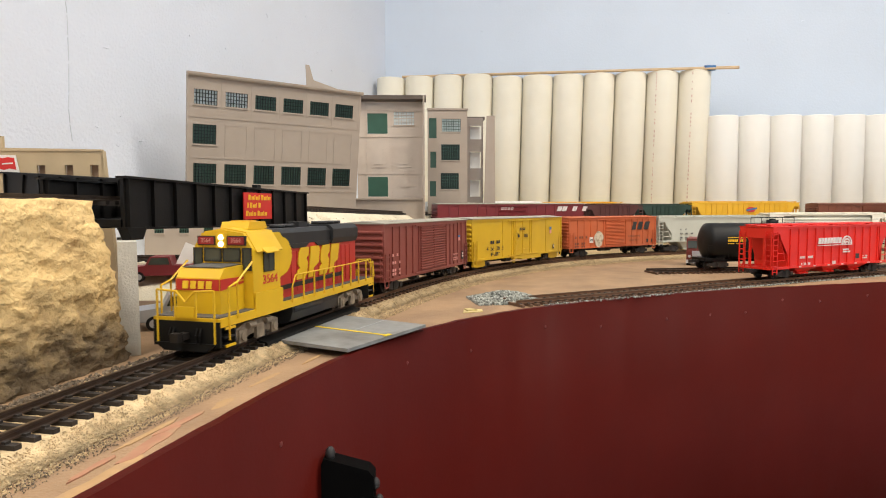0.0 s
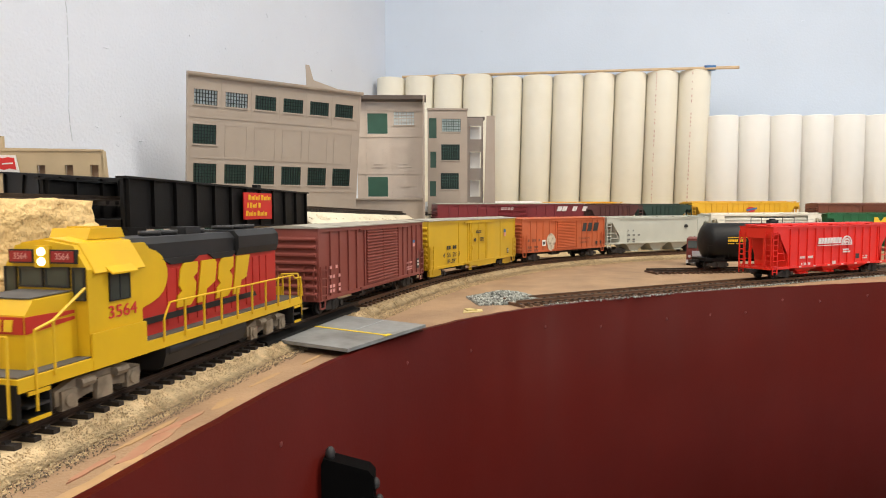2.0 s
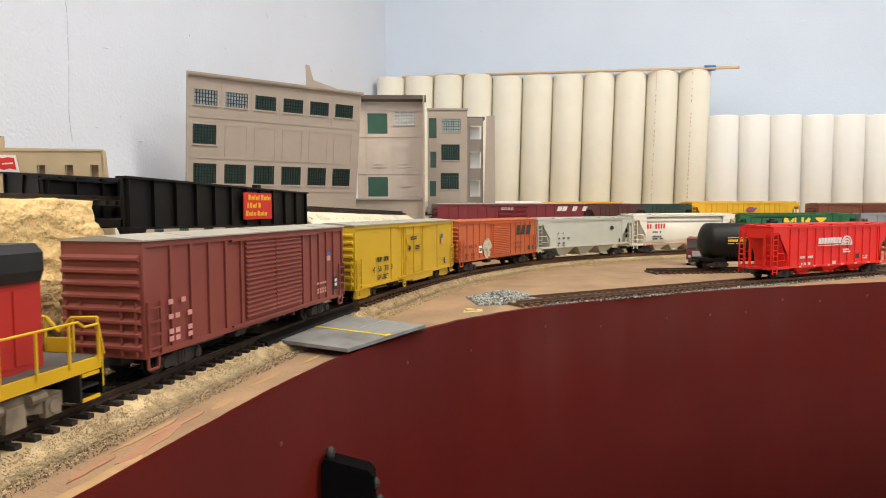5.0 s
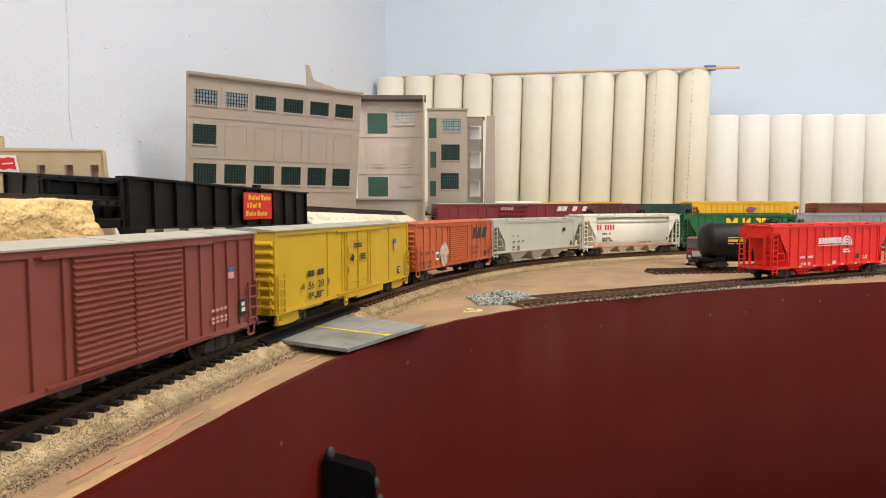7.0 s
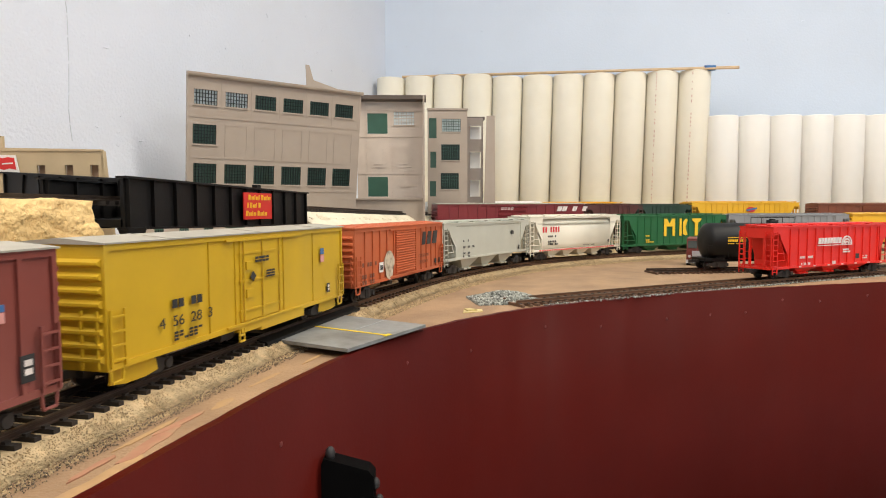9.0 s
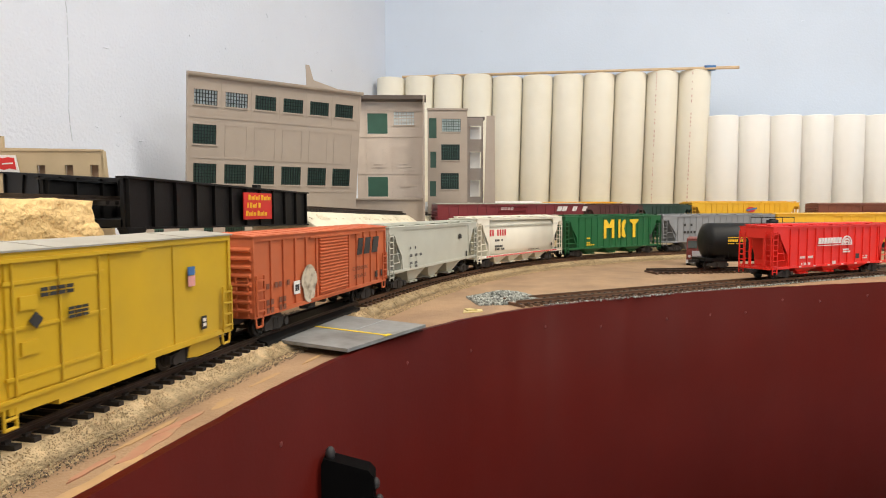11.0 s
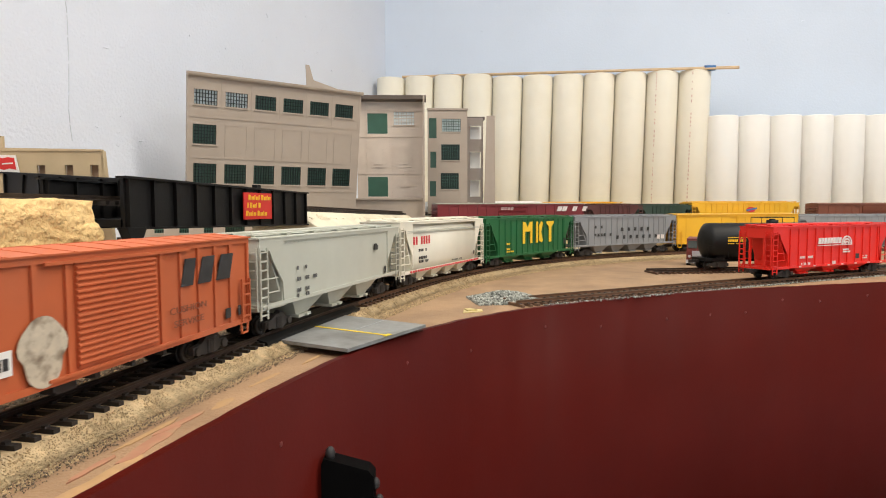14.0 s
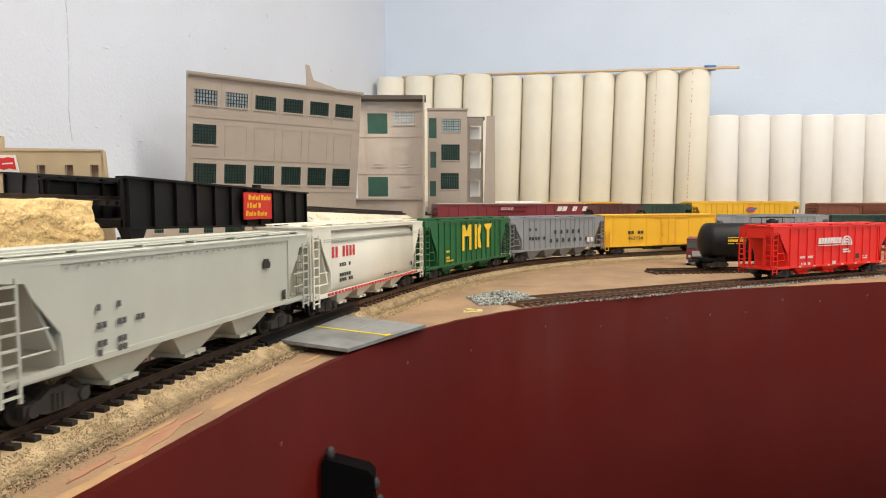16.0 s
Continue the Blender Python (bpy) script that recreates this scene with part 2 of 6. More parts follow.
TUBE = mat("fluorescent_diffuser", (1.0, 0.97, 0.9), 0.5, 0.0, emit=1.0)
for lx, ly, lw, ld in LAMPS:
    lamp = thing("ceiling_light", "white fluorescent fixture fixed to the ceiling", "ceiling light", pose(lx, ly, CEIL), "ceiling lights")
    bm = bmesh.new()
    box(bm, -lw / 2, lw / 2, -ld / 2, ld / 2, -0.05, 0)
    part("frame", bm, WHITE, lamp, bevel=0.006)
    bm = bmesh.new()
    box(bm, -lw * 0.47, lw * 0.47, -ld * 0.42, ld * 0.42, -0.06, -0.051)
    part("diffuser", bm, TUBE, lamp)

# crack and bumps of the left wall, a joint in the back wall
def wall_blobs(name, base, direction, normal, count, s_range, z_range, size, material, seed, label):
    rng = random.Random(seed)
    bm = bmesh.new()
    for _ in range(count):
        s, z, r = rng.uniform(*s_range), rng.uniform(*z_range), size * rng.uniform(0.4, 1.3)
        c = base + direction * s + Vector((0, 0, z)) + normal * (r * 0.05)
        bmesh.ops.create_icosphere(bm, subdivisions=1, radius=r, matrix=Matrix.Translation(c) @ Matrix.Rotation(rng.random() * 3, 4, normal) @ Matrix.Diagonal((0.25, 0.25, 1.0 if rng.random() < 0.5 else 0.4, 1)))
    return solid(name, bm, material, label, "plaster", kind="stuff")


LEFT_IN = Vector((0.964, -0.265, 0))
wall_blobs("plaster_pimples", CORNER, LEFT_DIR, LEFT_IN, 160, (0.05, 1.1), (0.1, 0.7), 0.0035, WALL_L, 3, "small raised drips in the wall plaster")
wall_blobs("wall_pimples", CORNER, BACK_DIR, Vector((-0.10, -0.985, 0)), 70, (0.02, 1.4), (0.3, 0.7), 0.003, WALL_B, 4, "small drips of paint on the wall")
bm = bmesh.new()
rng = random.Random(8)
z, off = 0.13, 0.0
while z < 0.9:
    dz = rng.uniform(0.012, 0.03)
    o2 = max(-0.004, min(0.004, off + rng.uniform(-0.002, 0.002)))
    p = CORNER + LEFT_DIR * (0.845 + off) + LEFT_IN * 0.0003
    q2 = CORNER + LEFT_DIR * (0.845 + o2) + LEFT_IN * 0.0003
    tube(bm, (p.x, p.y, z), (q2.x, q2.y, z + dz * 0.9), 0.0004, 5)
    z, off = z + dz, o2
solid("wall_crack", bm, mat("crack_shadow", (0.60, 0.64, 0.70), 0.9), "thin ragged crack running up the plaster wall", "crack", kind="structure")
bm = bmesh.new()
p = CORNER + BACK_DIR * 0.105
box(bm, p.x - 0.0005, p.x + 0.0005, p.y - 0.0006, p.y + 0.02, 0.0, CEIL)
solid("wall_joint", bm, WALL_B, "narrow raised vertical joint strip on the back wall", "trim", kind="structure")

# ---------- bench: plywood, curved fascia, rear terrace ----------
EDGE = course(-0.175, -0.95, 96.06, [(0, -0.316), (1.0, -0.316), (1.15, 0.0), (1.3, -2.5), (1.45, -1.4), (1.6, -2.45), (1.8, -1.45), (1.95, 0.6), (2.1, 0.3), (2.3, 0.0), (3.9, 0.0)])
EDGE[:, :3] *= 0.966
# the bench swells out a little where the spur runs along its edge
swell = np.interp(EDGE[:, 0], (1.37, 1.43, 1.49, 1.56, 1.63, 1.69, 1.755, 1.86, 2.1), (1.0, 0.985, 0.957, 0.946, 0.945, 0.952, 0.965, 1.0, 1.0))
EDGE[:, 1] *= swell
EDGE[:, 2] *= swell
LIP = lambda s: float(np.interp(s, (1.27, 1.40), (0.0026, 0.0010)))   # the fascia stands a little above the plywood
bm = bmesh.new()
edge = [(r[1], r[2]) for r in EDGE[::4]]
rear = [(2.4, 1.16), (CORNER.x + 0.006, CORNER.y - 0.004), (-0.775, -0.95), (-0.30, -0.95)]
pts = edge + [(edge[-1][0], 1.16)] + rear[1:]
for z0, z1 in ((TABLE - 0.018, TABLE),):
    prism(bm, pts, z0, z1, "z")
bmesh.ops.triangulate(bm, faces=bm.faces)
solid("bench_top", bm, PLY, "bare tan plywood bench top with paint smears", "bench top", kind="structure")

bm = bmesh.new()
lo0, lo1, hi0, hi1 = [], [], [], []
for s, x, y, h in EDGE:
    n = Vector((math.sin(h), -math.cos(h), 0))
    for lst, off, z in ((hi0, 0.0006, TABLE + LIP(s)), (hi1, 0.0042, TABLE + LIP(s)), (lo0, 0.0006, -0.42), (lo1, 0.0042, -0.42)):
        c = Vector((x, y, z)) + n * off
        c.z += 0.0004 * noise.noise((s * 60, 0, 0)) if z > -0.1 else 0
        lst.append(bm.verts.new(c))
for i in range(len(lo0) - 1):
    for a, b in ((hi0, hi1), (hi1, lo1), (lo1, lo0), (lo0, hi0)):
        f = bm.faces.new((a[i], a[i + 1], b[i + 1], b[i]))
        f.smooth = a is hi1
solid("fascia", bm, FASCIA, "curved hardboard fascia painted glossy maroon", "fascia", kind="structure")
# screw heads filled with paint along the fascia
bm = bmesh.new()
bmesh.ops.create_icosphere(bm, subdivisions=2, radius=0.0012, matrix=Matrix.Diagonal((1, 0.22, 1, 1)))
for f in bm.faces:
    f.smooth = True
# paler than the fascia: the heads' highlight is put into the colour
SCREW = mesh(bm, "screw", mat("screw_paint_highlight", (0.15, 0.035, 0.030), 0.4, 0.2, 300))
rng = random.Random(5)
for s in (1.18, 1.30, 1.37, 1.46, 1.53, 1.61, 1.66, 1.70, 1.74, 1.78, 1.83, 1.90, 1.98):
    x, y, h = at(EDGE, s)
    ob = new("screw", SCREW)
    ob.matrix_basis = pose(x + math.sin(h) * 0.0043, y - math.cos(h) * 0.0043, TABLE - rng.choice((0.011, 0.014, 0.02)), 0, 0, math.degrees(h))
    tagged(ob, "painted-over screw head in the maroon fascia", "screw", "fascia screws")

# rear terrace that carries the yard in front of the silos
TERRACE = 0.016
bm = bmesh.new()
prism(bm, [(-0.16, 1.13), (0.20, 1.10), (0.45, 1.165), (0.70, 1.165), (2.4, 1.13), (2.4, 1.17), (CORNER.x + 0.02, CORNER.y - 0.02)], TABLE + 0.0005, TERRACE, "z")
solid("terrace", bm, PLASTER, "raised plaster-covered shelf under the silos", "shelf", kind="structure")


# ---------- track ----------
def ribbon(bm, line, s0, s1, profile, height=lambda s: 0.0, step=0.01, smooth=False, ragged=0.0):
    """Sweeps an outline (offset to the right, height) along a line."""
    n = max(2, int((s1 - s0) / step))
    rows = []
    for i in range(n + 1):
        s = s0 + (s1 - s0) * i / n
        x, y, h = at(line, s)
        r = Vector((math.sin(h), -math.cos(h), 0))
        rows.append([bm.verts.new(Vector((x, y, zz + height(s))) + r * (o + (ragged * noise.noise((s * 90, o * 400, 3)) if ragged else 0))) for o, zz in profile])
    for a, b in zip(rows[:-1], rows[1:]):
        for k in range(len(profile)):
            j = (k + 1) % len(profile)
            f = bm.faces.new((a[k], b[k], b[j], a[j]))
            f.smooth = smooth
    bm.faces.new(rows[0]), bm.faces.new(rows[-1][::-1])


RAILSHAPE = [(-0.0014, -0.0026), (0.0014, -0.0026), (0.0014, -0.0021), (0.0005, -0.0019), (0.0005, -0.0009), (0.0008, -0.0006), (0.0008, 0), (-0.0008, 0), (-0.0008, -0.0006), (-0.0005, -0.0009), (-0.0005, -0.0019), (-0.0014, -0.0021)]
bm = bmesh.new()
box(bm, -0.00125, 0.00125, -0.0152, 0.0152, -0.0046, -0.0026)
TIE_MESH = mesh(bm, "tie", TIE, bevel=0.0002)
bm = bmesh.new()
box(bm, -0.00125, 0.00125, -0.0152, 0.0152, -0.0046, -0.0026)
TIE_MESH_BROWN = mesh(bm, "tie", TIE_BROWN, bevel=0.0002)
bm = bmesh.new()
for o in (-0.0022, 0.0022):
    box(bm, -0.0010, 0.0010, o - 0.0007, o + 0.0007, -0.0027, -0.0018)
SPIKES = mesh(bm, "rail_clip", TIE)


def track(name, line, s0, s1, ties, rail_mat, label, height=lambda s: 0.0, tie_mesh=TIE_MESH, spacing=0.0071, clips=True):
    tr = thing(name, label, "track", kind="structure")
    for side in (-1, 1):
        o = side * 0.0089
        bm = bmesh.new()
        ribbon(bm, line, s0, s1, [(o + a, b) for a, b in RAILSHAPE], height, 0.008)
        rail = part("rail", bm, rail_mat, tr, "code 100 rail with browned sides")
        bm = bmesh.new()
        ribbon(bm, line, s0, s1, [(o - 0.0006, -0.0001), (o + 0.0006, -0.0001), (o + 0.0006, 0.00012), (o - 0.0006, 0.00012)], height, 0.008)
        part("rail_head", bm, RAIL_TOP, rail, "worn shiny running surface")
    n = int((ties[1] - ties[0]) / spacing)
    rest = bmesh.new()
    for i in range(n):
        s = ties[0] + i * spacing
        x, y, h = at(line, s)
        m = pose(x, y, height(s), 0, 0, math.degrees(h) + random.uniform(-0.8, 0.8))
        if i < 150:
            t = piece("tie", tie_mesh, tr, m)
            if clips and i < 70:
                for side in (-1, 1):
                    piece("rail_clip", SPIKES, t, pose(0, side * 0.0089, 0))
        else:
            box(rest, -0.00125, 0.00125, -0.0152, 0.0152, -0.0046, -0.0026, m)
    if len(rest.verts):
        tagged(part("tie", rest, tie_mesh.materials[0], tr), kind="stuff")
    else:
        rest.free()
    return tr


def bed(name, line, s0, s1, material, label, half=0.0165, slope=0.008, z=-0.0041, base=TABLE, height=lambda s: 0.0, ragged=0.002):
    bm = bmesh.new()
    ribbon(bm, line, s0, s1, [(-half - slope, base + 0.0003), (half + slope, base + 0.0003), (half, z), (-half, z)], height, 0.006, True, ragged)
    return solid(name, bm, material, label, "ballast", kind="structure")


def scatter(name, line, s0, s1, o0, o1, count, size, material, label, zfun, seed, lump=0.5):
    """Loose stones along a line."""
    rng = random.Random(seed)
    verts, faces = [], []
    for _ in range(count):
        s = rng.uniform(s0, s1)
        o = rng.uniform(o0, o1)
        x, y, h = at(line, s)
        c = Vector((x + math.sin(h) * o, y - math.cos(h) * o, zfun(o, s)))
        r = size * rng.uniform(0.5, 1.4)
        base = len(verts)
        a = rng.random() * 6.28
        ring = [Vector((math.cos(a + k * 2.094) * r * rng.uniform(0.6, 1.1), math.sin(a + k * 2.094) * r * rng.uniform(0.6, 1.1), -r * lump)) for k in range(3)]
        top = [Vector((math.cos(a + 1 + k * 2.094) * r * rng.uniform(0.4, 0.8), math.sin(a + 1 + k * 2.094) * r * rng.uniform(0.4, 0.8), r * rng.uniform(0.4, 0.9))) for k in range(3)]
        verts += [tuple(c + v) for v in ring + top]
        for f in ((3, 4, 5), (0, 1, 3), (1, 4, 3), (1, 2, 4), (2, 5, 4), (2, 0, 5), (0, 3, 5), (0, 2, 1)):
            faces.append([base + k for k in f])
    me = bpy.data.meshes.new(name)
    me.from_pydata(verts, [], faces)
    me.materials.append(material)
    return tagged(new(name, me), label, "ballast", kind="stuff")


def bed_height(o, top=-0.0041, half=0.0165, slope=0.008):
    a = abs(o)
    return top if a < half else top + (TABLE - top) * min(1, (a - half) / slope)


MAIN_BED = bed("main_roadbed", MAIN, -0.95, 0.29, BALLAST_CREAM, "cream plaster and sand roadbed under the main line")
bed("main_roadbed_far", MAIN, 0.29, 2.7, BALLAST_TAN, "tan sanded roadbed under the main line")
track("main_track", MAIN, -0.95, 0.30, (0.02, 0.30), RAIL, "main line of flexible track with dark ties")
track("main_track_far", MAIN, 0.30, 2.7, (0.3035, 2.3), RAIL_BROWN, "curving main line with brown ties and rails", tie_mesh=TIE_MESH_BROWN)
scatter("cream_stones", MAIN, -0.1, 0.32, 0.0165, 0.029, 12000, 0.00034, BALLAST_CREAM, "cream stones spilled beside the ties", lambda o, s: bed_height(o) + 0.0002, 11)
scatter("cream_stones_between", MAIN, -0.1, 0.32, -0.007, 0.007, 2500, 0.0004, BALLAST_CREAM, "cream stones between the rails", lambda o, s: -0.0041, 12)
scatter("cinder_stones", MAIN, -0.1, 0.26, 0.0245, 0.032, 2600, 0.00028, BALLAST_DARK, "dark cinders at the foot of the roadbed", lambda o, s: TABLE + 0.0004, 13)
scatter("cinder_stones_inner", MAIN, -0.1, 0.30, -0.040, -0.0150, 6500, 0.0010, BALLAST_DARK, "dark cinders below the plaster cliff", lambda o, s: bed_height(o) + 0.0002, 14)
scatter("pale_stones_inner", MAIN, -0.1, 0.30, -0.034, -0.0150, 1300, 0.0011, BALLAST_CREAM, "pale stones below the plaster cliff", lambda o, s: bed_height(o) + 0.0003, 15)
scatter("tan_stones", MAIN, 0.24, 1.3, 0.0160, 0.036, 14000, 0.00055, BALLAST_TAN, "tan stones along the curved main line", lambda o, s: bed_height(o) + 0.0002, 16)
scatter("tan_stones_inner", MAIN, 0.3, 1.3, -0.03, 0.009, 5000, 0.0005, BALLAST_TAN, "tan stones between the rails", lambda o, s: bed_height(o) - 0.0002 if abs(o) > 0.012 else -0.0040, 17)

# spur with the red hopper, laid on the bare plywood beside the fascia
SPUR = course(0.0510, 0.4828, 28.2, [(0, -0.10), (0.35, -0.08), (0.55, 0.0), (1.4, 0.0)])
SPUR_H = lambda s: -0.0042
track("spur_track", SPUR, 0.0, 1.2, (0.002, 1.1), RAIL_BROWN, "spur track lying along the bench edge", SPUR_H, TIE_MESH_BROWN)
scatter("spur_ballast", SPUR, 0.02, 1.1, 0.0125, 0.0185, 3000, 0.0008, BALLAST_GREY, "speckled grey ballast along the spur", lambda o, s: TABLE + 0.0008, 21)
pile = course(0.025, 0.497, 10, [(0, 0), (0.1, 0)])
scatter("ballast_pile", pile, -0.002, 0.052, -0.030, 0.016, 2600, 0.0014, BALLAST_GREY, "heap of speckled grey ballast at the end of the spur",
        lambda o, s: TABLE + 0.0062 * max(0.0, 1 - ((s - 0.026) / 0.028) ** 2) * max(0.0, 1 - ((o + 0.007) / 0.023) ** 2) + 0.0003, 23)
# second spur with the tank car
SPUR2 = course(0.2330, 0.715, 8.0, [(0, -0.05), (0.9, 0.0), (1.4, 0)])
track("rear_spur_track", SPUR2, 0.0, 1.2, (0.002, 1.0), RAIL, "loose end of dark track on the plywood", SPUR_H, TIE_MESH_BROWN)

# ---------- rolling stock ----------
# a car's x runs along the track away from the locomotive, its camera side is at -y, z = 0 on the rails
WD = 0.0365


def wheelset(parent, x):
    bm = bmesh.new()
    for side in (-1, 1):
        y = side * 0.0083
        tube(bm, (0, y - 0.0012, 0), (0, y + 0.0012, 0), 0.0047, 20)
        tube(bm, (0, y + side * 0.0012, 0), (0, y + side * 0.0018, 0), 0.0032, 14, 0.0028)
        tube(bm, (0, y - side * 0.0012, 0), (0, y - side * 0.0017, 0), 0.0053, 20)
    tube(bm, (0, -0.0115, 0), (0, 0.0115, 0), 0.0011, 8)
    return part("wheelset", bm, WHEEL, parent, "blackened wheelset with shiny treads", pose(x, 0, 0.0047))


def truck(car, x, material=TRUCK, base=0.0195, wheels=None):
    bm = bmesh.new()
    h = base / 2
    for side in (-1, 1):
        y = side * 0.0125
        prism(bm, [(-h - 0.003, 0.0035), (-h - 0.003, 0.0068), (-h + 0.003, 0.0074), (-0.003, 0.0098), (0.003, 0.0098), (h - 0.003, 0.0074), (h + 0.003, 0.0068), (h + 0.003, 0.0035),
                   (h - 0.002, 0.0035), (0.0045, 0.0022), (-0.0045, 0.0022), (-h + 0.002, 0.0035)], y - 0.0012, y + 0.0012, "y")
        for xx in (-h, h):
            tube(bm, (xx, y + side * 0.0010, 0.0048), (xx, y + side * 0.0022, 0.0048), 0.0020, 10)
        for xx in (-0.0018, 0.0, 0.0018):
            tube(bm, (xx, y + side * 0.0013, 0.0028), (xx, y + side * 0.0013, 0.0082), 0.0009, 6)
    box(bm, -0.003, 0.003, -0.0125, 0.0125, 0.005, 0.0092)
    tr = part("truck", bm, material, car, "", pose(x, 0, 0))
    made = [wheelset(tr, -h), wheelset(tr, h)]
    if wheels is not None:
        wheels += made
    return tr


def couplers(car, half, z=0.0085):
    for side in (-1, 1):
        bm = bmesh.new()
        box(bm, half - 0.003, half + 0.005, -0.0018, 0.0018, z - 0.0015, z + 0.0015)
        box(bm, half + 0.0045, half + 0.0085, -0.0028, 0.0012, z - 0.002, z + 0.002)
        part("coupler", bm, WHEEL, car, "", pose(0, 0, 0, 0, 0, 0 if side > 0 else 180), 0.0003)


def ladder(car, x, y, z0, z1, width, rungs, material, along="x", name="ladder"):
    """A ladder on a side (along x) or on an end (along y)."""
    bm = bmesh.new()
    r = 0.00042
    for k in (-1, 1):
        a = (x + k * width / 2, y) if along == "x" else (x, y + k * width / 2)
        box(bm, a[0] - r, a[0] + r, a[1] - r, a[1] + r, z0, z1)
    for i in range(rungs):
        z = z0 + (z1 - z0) * (i + 0.5) / rungs
        if along == "x":
            box(bm, x - width / 2, x + width / 2, y - r, y + r, z - r * 0.9, z + r * 0.9)
        else:
            box(bm, x - r, x + r, y - width / 2, y + width / 2, z - r * 0.9, z + r * 0.9)
    return part(name, bm, material, car)


def bars(car, rows, material, x0, z0, size, gap, y=None, slant=0.0, name="lettering", label="small unreadable lettering"):
    """Rows of small marks: each row a string in which # is a mark and a space a gap."""
    y = -WD / 2 - 0.00025 if y is None else y
    single = name in ("block_mark", "reporting_mark")
    bm = bmesh.new()
    w, h = size
    for j, row in enumerate(rows):
        for i, ch in enumerate(row):
            if ch == "#":
                x, z = x0 + i * (w + gap), z0 - j * (h * 1.45)
                prism(bm, [(x, z), (x + w, z), (x + w + slant * h, z + h), (x + slant * h, z + h)], y, y + 0.0002, "y")
                if single:
                    part(name, bm, material, car, label)
                    bm = bmesh.new()
    if single:
        bm.free()
        return None
    return part(name, bm, material, car, label)


def patch(car, x0, x1, z0, z1, material, name="placard", label="", y=None):
    bm = bmesh.new()
    y = -WD / 2 - 0.0003 if y is None else y
    box(bm, x0, x1, y, y + 0.0003, z0, z1)
    return part(name, bm, material, car, label)


def roof(car, half, z, material, rise=0.0016, over=0.0008, ribs=14, name="roof"):
    bm = bmesh.new()
    w = WD / 2 + over
    prism(bm, [(-w, z), (w, z), (w, z + 0.0006), (0, z + rise + 0.0006), (-w, z + 0.0006)], -half - over, half + over, "x")
    top = part(name, bm, material, car)
    bm = bmesh.new()
    prism(bm, [(-w, z + 0.0005), (w, z + 0.0005), (w, z + 0.0008), (0, z + rise + 0.0008), (-w, z + 0.0008)], -0.0004, 0.0004, "x")
    rib = mesh(bm, "roof_rib", material)
    for i in range(ribs):
        piece("roof_rib", rib, top, pose(-half + 2 * half * (i + 0.5) / ribs, 0, 0))
    return top


def corrugated_end(car, x, sign, z0, z1, material, ribs=8):
    bm = bmesh.new()
    zig = [(-sign * 0.0006, z0), (sign * 0.0001, z0)]
    for i in range(ribs):
        zc = z0 + (z1 - z0) * (i + 0.5) / ribs
        hh = (z1 - z0) / ribs * 0.32
        zig += [(sign * 0.0001, zc - hh), (sign * 0.0019, zc - hh * 0.30), (sign * 0.0019, zc + hh * 0.30), (sign * 0.0001, zc + hh)]
    zig += [(sign * 0.0001, z1), (-sign * 0.0006, z1)]
    prism(bm, zig, -WD / 2 + 0.0012, WD / 2 - 0.0012, "y")
    return part("end_panel", bm, material, car, "", pose(x, 0, 0))


def underframe(car, half, z, material=TRUCK):
    bm = bmesh.new()
    box(bm, -half * 0.96, half * 0.96, -0.004, 0.004, z - 0.004, z + 0.001)
    for x in (-0.3, -0.1, 0.1, 0.3):
        box(bm, half * x - 0.001, half * x + 0.001, -WD * 0.45, WD * 0.45, z - 0.0025, z + 0.001)
    tube(bm, (half * 0.05, 0.008, z - 0.004), (half * 0.22, 0.008, z - 0.004), 0.003, 10)
    box(bm, -half * 0.25, -half * 0.15, -0.012, -0.006, z - 0.005, z)
    return part("underframe", bm, material, car)


